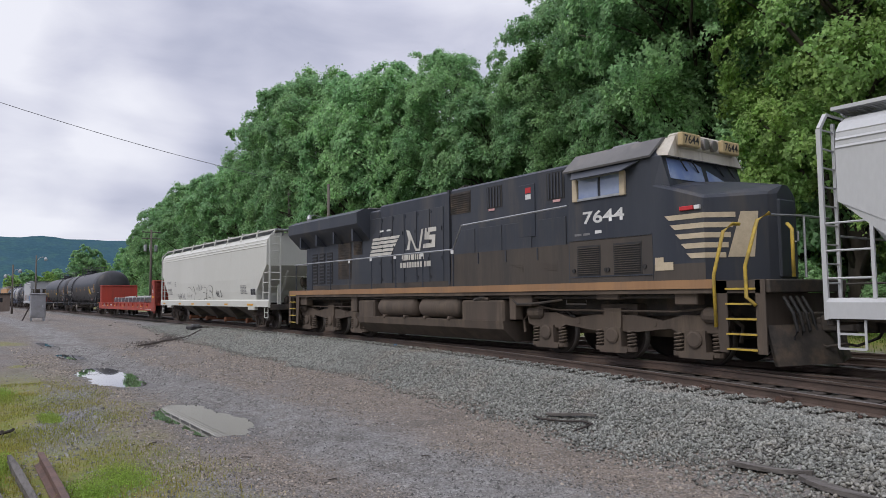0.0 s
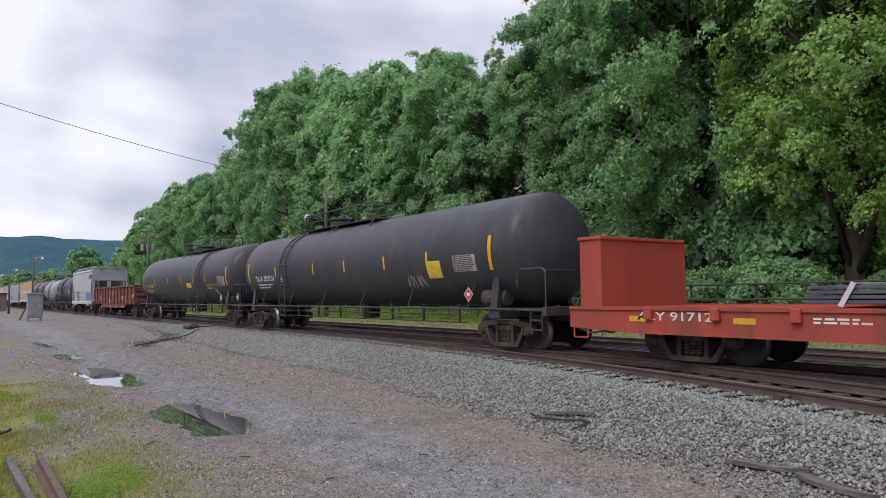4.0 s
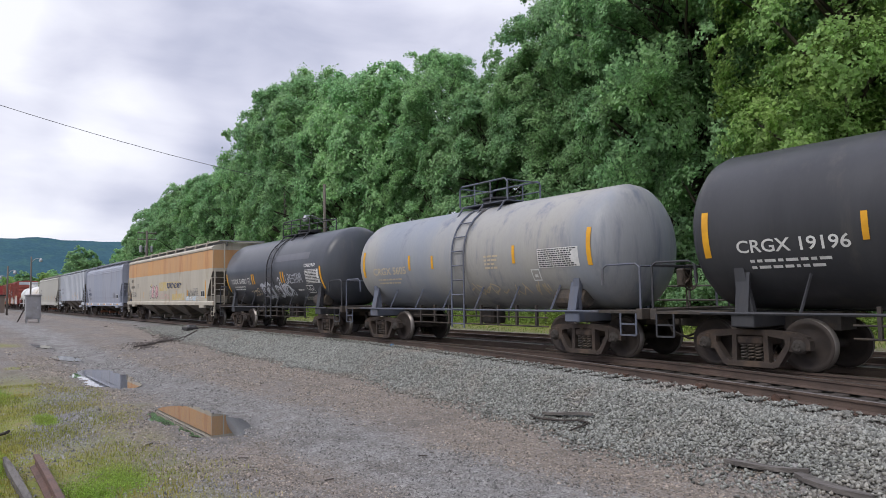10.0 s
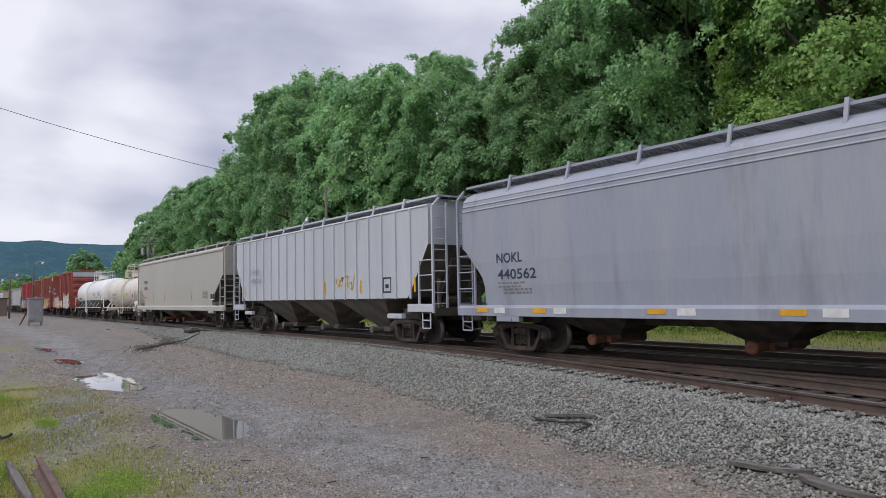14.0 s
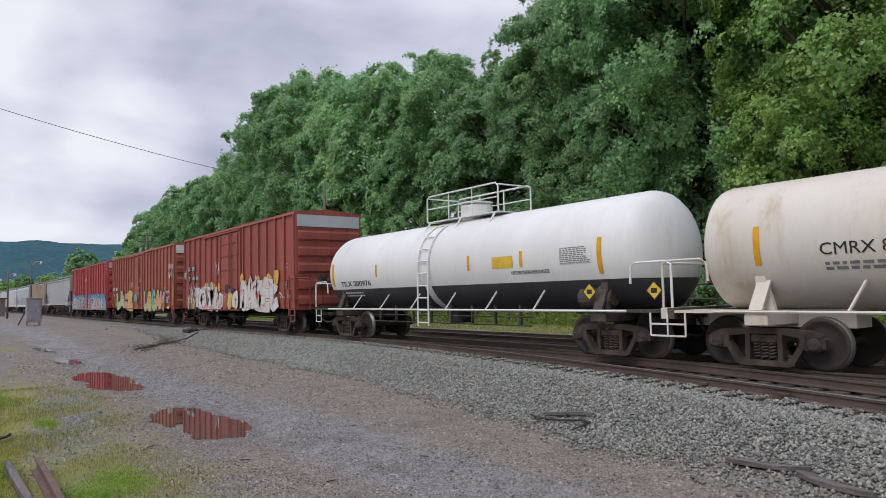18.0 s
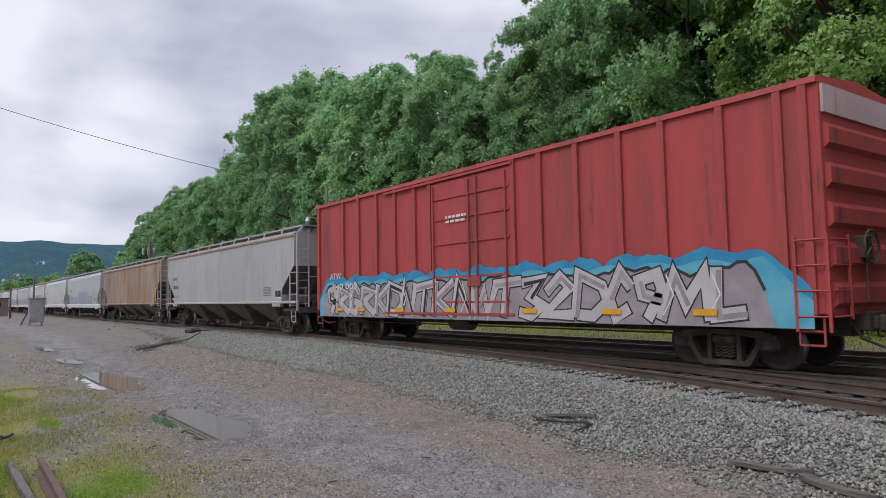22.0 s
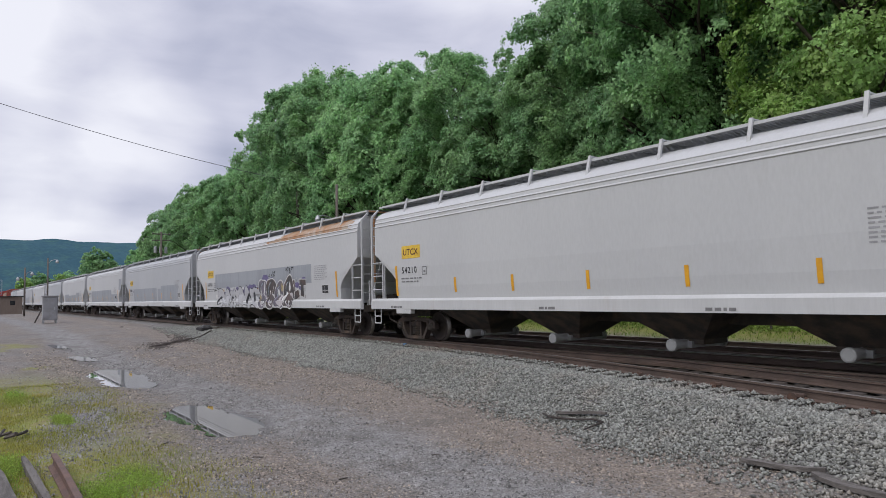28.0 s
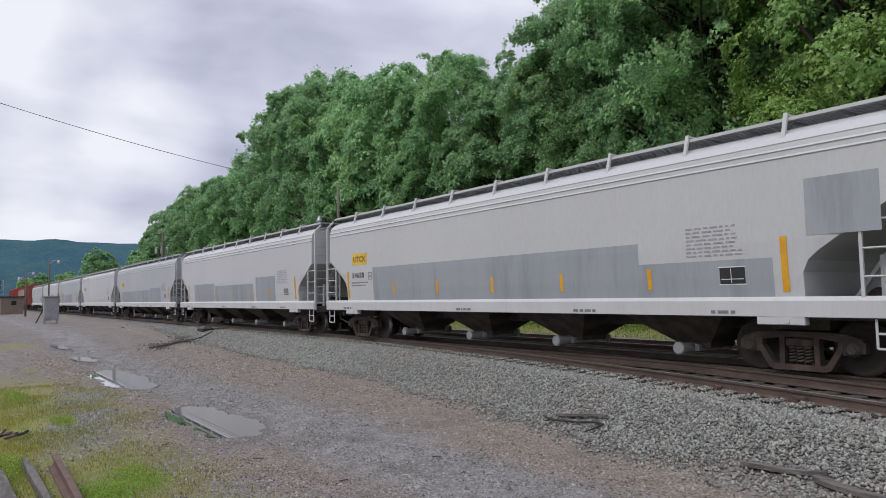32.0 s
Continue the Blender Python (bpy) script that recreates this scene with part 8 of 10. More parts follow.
def locomotive(label, u0, u1):
    e, half, wheels = car_thing("diesel_locomotive", label, "locomotive", u0, u1)
    D, TOP = 1.68, 4.55
    bm = bmesh.new()
    box(bm, -half, half, -1.5, 1.5, 1.42, D - 0.03)
    part("frame_deck", bm, P_LOCODIRT, e)
    bm = bmesh.new()
    box(bm, -9.6, 9.6, -0.7, 0.7, 0.95, 1.42)
    part("centre_sill", bm, P_UNDER, e)
    for s in (-1, 1):
        bm = bmesh.new()
        box(bm, -half + 0.05, 9.15, min(s * 1.5, s * 1.53), max(s * 1.5, s * 1.53), D - 0.17, D)
        part("deck_stripe", bm, P_LOCOSTRIPE, e, "dull tan stripe along the deck edge")
    hs = lambda z: -0.98
    # the hood in three runs with a step between them
    for x0, x1, top, in ((-9.6, -3.7, 4.4), (-3.7, 0.35, TOP - 0.02), (0.35, 5.6, TOP)):
        bm = bmesh.new()
        box(bm, x0, x1, -0.98, 0.98, D - 0.03, top, bevel=0.06)
        part("hood", bm, P_LOCO, e)
    bm = bmesh.new()
    extrude_x(bm, [(-0.98, 3.4), (-1.46, 3.88), (-1.52, 3.96), (-1.52, 4.34), (-1.2, 4.5), (1.2, 4.5), (1.52, 4.34), (1.52, 3.96), (1.46, 3.88), (0.98, 3.4)], -10.15, -4.35)
    part("radiator_wing", bm, P_LOCO, e)
    for k in range(4):
        bm = bmesh.new()
        x = -9.3 + 1.45 * k
        extrude_y(bm, [(x, 3.38), (x + 0.1, 3.38), (x + 0.1, 3.9), (x, 3.9)], -1.4, -0.97)
        part("wing_bracket", bm, P_LOCO, e)
    bm = bmesh.new()
    box(bm, -6.8, -4.5, -0.9, 0.9, 4.5, 4.56, bevel=0.02)
    part("radiator_cover", bm, P_LOCOROOF, e, "pale grey radiator cover")

    def panel(x0, x1, z0, z1, slats, mat, name, y=-0.98, vert=False, slat_mat=None):
        bm = bmesh.new()
        box(bm, x0 - 0.03, x1 + 0.03, y - 0.012, y + 0.05, z0 - 0.03, z1 + 0.03)
        back = part(name, bm, mat, e)
        bm = bmesh.new()
        for i in range(slats):
            if vert:
                a = x0 + (x1 - x0) * (i + 0.3) / slats
                box(bm, a, a + (x1 - x0) / slats * 0.4, y - 0.035, y - 0.01, z0, z1)
            else:
                a = z0 + (z1 - z0) * (i + 0.3) / slats
                box(bm, x0, x1, y - 0.035, y - 0.01, a, a + (z1 - z0) / slats * 0.4)
        part("slats", bm, slat_mat or mat, back)
    for x in (-8.95, -8.3, -7.65):
        panel(x, x + 0.42, 1.95, 3.1, 9, M_DARK, "radiator_grille", slat_mat=P_LOCO)
    panel(-6.7, -5.75, 2.1, 3.4, 14, P_UNDER, "side_grille")
    panel(-5.5, -4.95, 2.95, 3.4, 8, P_UNDER, "side_grille")
    panel(0.42, 1.3, 3.82, 4.38, 9, P_UNDER, "air_intake")
    panel(2.08, 2.66, 3.82, 4.36, 5, M_DARK, "vertical_vent", vert=True, slat_mat=P_LOCO)
    panel(4.4, 4.94, 3.78, 4.4, 5, M_DARK, "vertical_vent", vert=True, slat_mat=P_LOCO)
    for x in (3.0, 4.2):
        panel(x, x + 0.5, 2.0, 2.24, 4, M_DARK, "louvre", slat_mat=P_LOCODUSTY)

    def door():
        bm = bmesh.new()
        box(bm, 0.02, 0.66, -1.003, -0.96, 1.75, 4.1, bevel=0.008)
        box(bm, 0.57, 0.61, -1.03, -1.0, 2.5, 2.62)
        box(bm, 0.57, 0.61, -1.03, -1.0, 3.4, 3.52)
        for z in (1.95, 3.0, 3.95):
            tube(bm, [(0.05, -1.01, z), (0.05, -1.01, z + 0.1)], 0.02, 6)
        return bm
    for i in range(6):
        shared("hood_door", door, P_LOCO, e, "hood_door", pose(-4.25 + i * 0.72, 0, 0))

    def low_door():
        bm = bmesh.new()
        box(bm, 0.02, 1.05, -1.003, -0.96, 1.75, 3.3, bevel=0.008)
        box(bm, 0.06, 0.1, -1.03, -1.0, 2.3, 2.6)
        return bm
    for x in (0.45, 1.6, 2.75, 3.95):
        shared("low_door", low_door, P_LOCO, e, "hood_door", pose(x, 0, 0))
    bm = bmesh.new()
    box(bm, 3.35, 3.95, -1.006, -0.96, 2.9, 4.25, bevel=0.008)
    part("hood_door", bm, P_LOCO, e)
    bm = bmesh.new()
    box(bm, 0.3, 0.37, -1.04, -0.9, 1.75, 4.54)
    part("cover_strip", bm, P_LOCO, e)
    flat_part("warning_label", e, [(3.62, 3.82, 4.02, 4.16)], lambda z: -1.006, C_RED, 0.006)
    flat_part("warning_label", e, [(3.62, 3.82, 3.86, 3.99)], lambda z: -1.006, C_WHITE, 0.006)
    for x, z in ((-3.65, 3.6), (-3.2, 3.6), (2.15, 3.72), (4.6, 3.68)):
        flat_part("warning_label", e, [(x, x + 0.25, z, z + 0.06)], hs, C_WHITE if x < 0 else C_PINK, 0.03)
    for x, z, w in ((-2.0, TOP, 1.2), (-0.4, TOP, 0.7), (2.8, TOP + 0.01, 1.2)):
        bm = bmesh.new()
        box(bm, x, x + w, -0.45, 0.45, z - 0.03, z + 0.11, bevel=0.04)
        part("exhaust_housing", bm, P_LOCO, e)
    bm = bmesh.new()
    for k in range(3):
        tube(bm, [(-0.2 + 0.12 * k, -0.3 + 0.12 * k, TOP + 0.12), (0.25 + 0.1 * k, -0.3 + 0.12 * k, TOP + 0.15)], [0.03, 0.08], 8)
    box(bm, -0.35, 0.05, -0.4, 0.2, TOP - 0.02, TOP + 0.08)
    part("air_horn", bm, P_UNDER, e)
    # cab with sloping roof edges
    cs = lambda z: -1.5
    bm = bmesh.new()
    extrude_x(bm, [(-1.5, D - 0.03), (-1.5, 4.2), (-1.08, 4.56), (1.08, 4.56), (1.5, 4.2), (1.5, D - 0.03)], 5.55, 7.85)
    part("cab", bm, P_LOCO, e)
    bm = bmesh.new()
    extrude_x(bm, [(-1.58, 4.18), (-1.12, 4.58), (-0.5, 4.66), (0.5, 4.66), (1.12, 4.58), (1.58, 4.18), (1.6, 4.22), (1.14, 4.64), (0.5, 4.72), (-0.5, 4.72), (-1.14, 4.64), (-1.6, 4.22)], 5.5, 7.9)
    part("cab_roof", bm, P_LOCOROOF, e, "dusty grey cab roof")
    bm = bmesh.new()
    box(bm, 6.0, 6.8, -0.5, 0.5, 4.7, 4.86, bevel=0.05)
    part("roof_cooler", bm, C_GREY, e)
    # raked windshield wall, pale visor with number boards, hipped nose
    bm = bmesh.new()
    loft(bm, [[(7.85, -1.5, 3.4), (7.85, -1.5, 4.2), (7.85, -1.08, 4.56), (7.85, 1.08, 4.56), (7.85, 1.5, 4.2), (7.85, 1.5, 3.4)],
              [(8.25, -1.36, 3.4), (8.02, -1.38, 4.2), (8.0, -1.02, 4.5), (8.0, 1.02, 4.5), (8.02, 1.38, 4.2), (8.25, 1.36, 3.4)]])
    part("cab_front", bm, P_LOCO, e)
    bm = bmesh.new()
    loft(bm, [[(7.8, -1.42, 4.24), (7.8, -1.06, 4.62), (7.8, 1.06, 4.62), (7.8, 1.42, 4.24)],
              [(8.16, -1.36, 4.2), (8.12, -1.0, 4.66), (8.12, 1.0, 4.66), (8.16, 1.36, 4.2)]])
    box(bm, 7.9, 8.2, -1.0, 1.0, 4.4, 4.72, bevel=0.04)
    hb = part("headlight_housing", bm, P_VISOR, e, "dirty cream visor with headlights and number boards")
    for y in (-0.72, 0.72):
        bm = bmesh.new()
        box(bm, 8.18, 8.3, y - 0.33, y + 0.33, 4.42, 4.7, bevel=0.025)
        part("number_board", bm, P_BOARD, hb, "amber number board")
        words(hb, "7644", 8.304, y - 0.25, 4.47, 0.5, 0.18, C_BLACK)
    for y in (-0.15, 0.15):
        bm = bmesh.new()
        tube(bm, [(8.16, y, 4.54), (8.27, y, 4.54), (8.28, y, 4.54)], [0.12, 0.12, 0.08], 14)
        part("headlight", bm, P_TREAD, hb)
    for y0, y1 in ((-1.26, -0.08), (0.08, 1.26)):
        bm = bmesh.new()
        loft(bm, [[(8.155 + k, y0, 3.74), (8.155 + k, y1, 3.74), (8.035 + k, y1 * 0.98, 4.17), (8.035 + k, y0 * 0.98, 4.17)] for k in (-0.03, 0.012)])
        ws = part("windshield", bm, GLASS_SKY, e)
        bm = bmesh.new()
        for k in (0.35, 0.7):
            y = y0 + (y1 - y0) * k
            bar(bm, (8.13, y - 0.1, 4.2), (8.12, y + 0.2, 3.95), 0.02, 0.02)
        part("wiper", bm, M_DARK, ws)
    bm = bmesh.new()
    low = D - 0.03
    rings = []
    for x, zs, zc in ((7.85, 3.66, 3.74), (8.3, 3.52, 3.72), (9.0, 3.28, 3.62), (9.72, 3.34, 3.5), (9.8, 3.36, 3.48)):
        y = max(0.3, -nose_y(x))
        rings.append([(x, -y, low), (x, -y, zs - 0.06), (x, -y + 0.06, zs), (x, -y * 0.3, zc), (x, y * 0.3, zc), (x, y - 0.06, zs), (x, y, zs - 0.06), (x, y, low)])
    loft(bm, rings)
    part("nose", bm, P_LOCO, e)
    bm = bmesh.new()
    box(bm, 9.76, 9.84, -0.32, 0.32, 1.7, 3.2, bevel=0.03)
    nd = part("nose_door", bm, P_LOCO, e)
    bm = bmesh.new()
    tube(bm, [(9.84, 0.22, 2.4), (9.9, 0.22, 2.4), (9.9, 0.22, 2.6)], 0.02, 6)
    part("handle", bm, M_STEEL, nd)
    for i in range(5):
        z = 2.95 - i * 0.19
        bm = bmesh.new()
        xs = [8.15 + 0.115 * i, 8.6 + 0.1 * i, 9.0, 9.36 - 0.03 * i]
        loft(bm, [[(x + (0.1 if k == 0 else 0) * q, nose_y(x) - 0.012, z - 0.1 * q) for q in (0, 1)] for k, x in enumerate(xs)], False, closed=False)
        part("nose_stripe", bm, C_TAN, e, "pale tan nose stripe")
    bm = bmesh.new()
    rows = []
    for q in np.linspace(0, 1, 6):
        a, b = 9.42 - 0.16 * q, 9.62 - 0.06 * q
        rows.append([(a, nose_y(a) - 0.014, 2.96 - 0.86 * q), (b, nose_y(b) - 0.014, 2.96 - 0.86 * q)])
    loft(bm, rows, False, closed=False)
    part("nose_stripe", bm, C_TAN, e, "broad slanting tan nose band")
    for x0, x1, m in ((8.5, 8.8, C_RED), (8.82, 8.94, C_WHITE)):
        bm = bmesh.new()
        box(bm, x0, x1, nose_y(8.7) - 0.05, nose_y(8.7) + 0.02, 3.02, 3.1, bevel=0.008)
        part("marker_light", bm, m, e)
    # side windows of the cab in tan frames under a dark sunshade
    for x0, x1 in ((5.9, 6.46), (6.54, 7.05)):
        bm = bmesh.new()
        box(bm, x0, x1, -1.515, -1.47, 3.56, 3.98)
        cw = part("cab_window", bm, GLASS_SKY, e)
        for z0, z1 in ((3.51, 3.56), (3.98, 4.02)):
            bm = bmesh.new()
            box(bm, x0 - 0.04, x1 + 0.04, -1.54, -1.48, z0, z1)
            part("window_frame", bm, M_STEEL, cw)
    for x0, x1 in ((5.74, 5.88), (7.08, 7.22)):
        bm = bmesh.new()
        box(bm, x0, x1, -1.56, -1.48, 3.5, 4.02, bevel=0.012)
        part("wind_deflector", bm, C_TAN, e)
    bm = bmesh.new()
    loft(bm, [[(5.7, -1.5, 4.17), (7.6, -1.5, 4.17), (7.3, -1.76, 3.96), (5.9, -1.76, 3.96)], [(5.7, -1.5, 4.2), (7.6, -1.5, 4.2), (7.3, -1.77, 3.98), (5.9, -1.77, 3.98)]])
    part("sunshade", bm, P_LOCO, e)
    for x0, x1 in ((5.84, 6.46), (6.88, 7.55)):
        panel(x0, x1, 1.86, 2.47, 13, M_DARK, "cab_louvre", -1.5, slat_mat=P_LOCODUSTY)
    bm = bmesh.new()
    for z in (1.8, 2.62):
        box(bm, 5.6, 7.83, -1.52, -1.49, z, z + 0.025)
    part("cab_seam", bm, P_LOCO, e)
    for x, z in ((6.64, 1.95), (6.7, 1.95), (7.65, 1.98), (5.72, 1.95)):
        bm = bmesh.new()
        tube(bm, [(x, -1.5, z), (x, -1.54, z)], 0.045, 10)
        part("drain_port", bm, M_DARK, e)
    for x0, x1, y, z in ((0.4, 5.55, -1.005, 2.62), (-8.9, 0.4, -1.005, 1.86), (5.58, 7.84, -1.502, 2.62)):
        bm = bmesh.new()
        box(bm, x0, x1, y - 0.004, y + 0.02, D, z)
        part("dusty_skirt", bm, P_LOCODUSTY, e, "brown road dust on the lower panels")
    bm = bmesh.new()
    loft(bm, [[(x, nose_y(x) - 0.006, D), (x, nose_y(x) - 0.006, 2.0)] for x in (7.86, 8.4, 9.0)], False, closed=False)
    part("dusty_skirt", bm, P_LOCODUSTY, e, "brown road dust on the lower panels")
    words(e, "7644", cs, 6.01, 2.98, 1.15, 0.28, C_WHITE, 1.0, 0.02)
    small_print(e, cs, 5.75, 2.78, 0.45, 1, C_GREY, 0.05)
    small_print(e, cs, 6.35, 2.82, 0.2, 1, C_WHITE, 0.07)
    flat_part("patch", e, [(7.9, 8.1, 1.88, 2.14), (8.1, 8.32, 1.88, 2.04)], lambda z: -1.502, C_TAN, 0.012)
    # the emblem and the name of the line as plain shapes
    for i in range(5):
        z = 3.42 - i * 0.13
        bm = bmesh.new()
        bm.faces.new([bm.verts.new(p) for p in ((-4.1 - 0.05 * i, -1.016, z), (-2.35 - 0.12 * i, -1.016, z), (-2.45 - 0.12 * i, -1.016, z - 0.095), (-4.13 - 0.05 * i, -1.016, z - 0.095))])
        part("emblem_stripe", bm, P_EMBLEM, e, "worn white emblem stripe")
    for pts in ([(-2.1, 2.9), (-1.95, 2.93), (-1.85, 3.2), (-1.98, 3.55), (-1.78, 3.5), (-1.4, 2.92), (-1.28, 2.9), (-1.12, 3.5), (-1.0, 3.52), (-1.2, 2.84), (-1.45, 2.84), (-1.72, 3.25), (-1.8, 2.9)],
                [(-1.05, 2.9), (-1.0, 3.04), (-0.58, 3.04), (-0.55, 3.14), (-0.98, 3.17), (-0.9, 3.52), (-0.32, 3.52), (-0.32, 3.39), (-0.66, 3.38), (-0.68, 3.3), (-0.36, 3.28), (-0.4, 2.9)]):
        bm = bmesh.new()
        bm.faces.new([bm.verts.new((x, -1.016, z)) for x, z in pts])
        part("emblem", bm, P_EMBLEM, e, "worn white emblem on the hood")
    small_print(e, lambda z: -1.012, -2.25, 2.74, 1.4, 1, P_EMBLEM, 0.17)
    small_print(e, lambda z: -1.012, -2.35, 2.5, 1.8, 1, P_EMBLEM, 0.17, seed=3)
    # handrails
    y = -1.46
    bm = bmesh.new()
    tube(bm, [(-9.6, y, 2.72), (1.1, y, 2.72), (1.5, y, 3.36), (5.5, y, 3.46)], 0.026, 6)
    part("handrail", bm, M_STEEL, e, "grey handrail along the walkway")
    for x in np.linspace(-9.5, 1.1, 8):
        bm = bmesh.new()
        tube(bm, [(x, y, D - 0.1), (x, y, 2.72)], 0.022, 5)
        part("stanchion", bm, P_LOCO, e)
        flat_part("stanchion_plate", e, [(x - 0.07, x + 0.07, 2.6, 2.7)], lambda z: -1.49, C_WHITE, 0.004) if x > -5 else None
    for pts in ([(9.2, -1.53, 0.8), (9.2, -1.55, 1.75), (9.42, -1.55, 2.55), (9.55, -1.45, 2.68), (9.6, -1.3, 2.68)], [(9.98, -1.53, 1.2), (9.82, -1.55, 1.35), (9.82, -1.55, 1.9), (10.06, -1.52, 2.7), (10.2, -1.35, 2.82)],
                [(10.35, -0.9, 1.7), (10.35, -0.9, 2.55), (10.22, -0.8, 2.66)]):
        bm = bmesh.new()
        tube(bm, pts, 0.034, 7)
        part("grab_rail", bm, C_HANDRAIL, e, "yellow step handrail", True)
    bm = bmesh.new()
    tube(bm, [(10.15, -1.3, 2.8), (10.3, -0.3, 2.82), (10.3, 0.6, 2.82)], 0.022, 6)
    tube(bm, [(10.3, -0.35, 1.7), (10.3, -0.35, 2.82)], 0.022, 6)
    part("handrail", bm, M_STEEL, e)
    for s in (0, 1):
        turn = pose(0, 0, 0, 0, 0, 180 * s)
        for y in (-1.52, 1.22):
            for i in range(5):
                bm = bmesh.new()
                box(bm, 9.4, 9.98, y, y + 0.3, 0.4 + 0.27 * i, 0.43 + 0.27 * i)
                st = part("step", bm, P_LOCODIRT, e)
                st.matrix_basis = turn
                bm = bmesh.new()
                ye = y - 0.012 if y < 0 else y + 0.3
                box(bm, 9.4, 9.98, ye, ye + 0.012, 0.4 + 0.27 * i, 0.435 + 0.27 * i)
                part("step_edge", bm, C_HANDRAIL, st, "yellow step edge")
        for y in (-1.5, 1.47):
            for prof in ([(9.1, 1.66), (9.42, 1.66), (9.42, 0.35), (9.25, 0.35)], [(9.96, 1.66), (10.14, 1.66), (10.14, 0.35), (9.96, 0.35)]):
                bm = bmesh.new()
                extrude_y(bm, prof, y, y + 0.03)
                part("step_side", bm, P_LOCODIRT, e).matrix_basis = turn
        bm = bmesh.new()
        box(bm, 9.9, 10.03, -1.4, 1.4, 0.5, 1.41)
        part("pilot_plate", bm, P_LOCODIRT, e).matrix_basis = turn
        bm = bmesh.new()
        box(bm, 9.8, 10.2, -1.45, 1.45, 1.42, 1.66, bevel=0.02)
        loft(bm, [[(10.1, -1.4, 0.85), (10.45, 0, 0.85), (10.1, 1.4, 0.85)], [(10.25, -1.4, 0.15), (10.7, 0, 0.15), (10.25, 1.4, 0.15)], [(10.2, -1.38, 0.15), (10.62, 0, 0.15), (10.2, 1.38, 0.15)], [(10.05, -1.4, 0.85), (10.38, 0, 0.85), (10.05, 1.4, 0.85)]], False)
        part("pilot", bm, P_UNDER, e).matrix_basis = turn
        for k in range(4):
            bm = bmesh.new()
            y = -1.0 + 0.22 * k
            tube(bm, [(10.2, y, 1.35), (10.36, y, 1.05), (10.4, y + 0.05, 0.75), (10.3, y + 0.1, 0.6)], 0.03, 6)
            part("air_hose", bm, M_DARK, e).matrix_basis = turn
    # fuel tank with end blocks, and the air tanks in the recess between them
    bm = bmesh.new()
    loft(bm, [[(x, -1.45, 0.55), (x, -1.48, 0.76), (x, -0.9, 0.8), (x, 0.9, 0.8), (x, 1.48, 0.76), (x, 1.45, 0.55), (x, 1.05, 0.22), (x, -1.05, 0.22)] for x in (-4.35, 3.2)])
    box(bm, -4.35, -3.3, -1.46, 1.46, 0.7, 1.3, bevel=0.05)
    box(bm, 1.45, 3.2, -1.46, 1.46, 0.7, 1.3, bevel=0.05)
    box(bm, -3.4, 1.5, -0.9, 0.9, 0.7, 1.4)
    part("fuel_tank", bm, P_LOCODIRT, e)
    for x, w in ((-2.0, 1.1), (0.3, 1.0)):
        for s in (-1, 1):
            bm = bmesh.new()
            tube(bm, [(x - w, s * 1.22, 1.08), (x - w + 0.05, s * 1.22, 1.08), (x - w + 0.16, s * 1.22, 1.08), (x + w - 0.16, s * 1.22, 1.08), (x + w - 0.05, s * 1.22, 1.08), (x + w, s * 1.22, 1.08)], [0.12, 0.23, 0.29, 0.29, 0.23, 0.12], 20)
            at_ = part("air_tank", bm, P_LOCODIRT, e, smooth=True)
            for k in (-0.6, 0.6):
                bm = bmesh.new()
                box(bm, x + k - 0.05, x + k + 0.05, s * 1.22 - 0.3, s * 1.22 + 0.3, 0.74, 0.84, bevel=0.02)
                part("saddle", bm, P_LOCODIRT, at_)
    for x, w, z0 in ((-4.75, 0.2, 0.9), (3.5, 0.12, 0.8), (3.9, 0.3, 1.15), (6.55, 0.3, 1.3), (-8.9, 0.3, 1.1), (8.5, 0.25, 1.2)):
        bm = bmesh.new()
        box(bm, x - w, x + w, -1.42, -1.15, z0, 1.44, bevel=0.02)
        part("frame_box", bm, P_LOCODIRT, e)
    for pts, r in (([(-9, -1.3, 1.36), (8.6, -1.3, 1.36)], 0.04), ([(3.4, -1.4, 1.38), (3.7, -1.42, 1.2), (4.4, -1.4, 1.22), (5.2, -1.38, 1.3)], 0.03), ([(-3.6, -1.4, 1.42), (-3.3, -1.4, 1.36), (1.5, -1.4, 1.42)], 0.022),
                   ([(5.4, -1.45, 1.3), (5.4, -1.45, 1.2), (6.0, -1.45, 1.2), (6.0, -1.45, 1.3)], 0.02), ([(2.0, -1.42, 1.3), (2.3, -1.42, 1.36), (2.6, -1.42, 1.32)], 0.05)):
        bm = bmesh.new()
        tube(bm, pts, r, 6)
        part("frame_pipe", bm, P_UNDER, e)
    loco_truck(e, -6.9, wheels)
    loco_truck(e, 6.53, wheels)
    add_ends(e, half + 0.25)
    return e


P_LOCOROOF = paint("dusty roof paint", (0.17, 0.165, 0.16), (0.13, 0.127, 0.125), (0.22, 0.2, 0.18), 0.6, rough=0.7)
P_VISOR = paint("dirty cream visor paint", (0.56, 0.52, 0.44), (0.48, 0.44, 0.37), (0.3, 0.26, 0.2), 0.6)
P_BOARD = surf("amber number board", (0.5, 0.38, 0.2), (0.42, 0.32, 0.17), 5, 0.5)
P_EMBLEM = paint("worn white emblem paint", (0.62, 0.6, 0.54), (0.5, 0.48, 0.43), (0.1, 0.1, 0.1), 0.68, 0.05, sc=3.0)
# the bright sky in the panes is painted in as a blue base colour
GLASS_SKY = surf("cab glass with painted sky reflection", (0.16, 0.22, 0.42), (0.3, 0.36, 0.5), 1.2, 0.05, spec=0.9, fine=0)


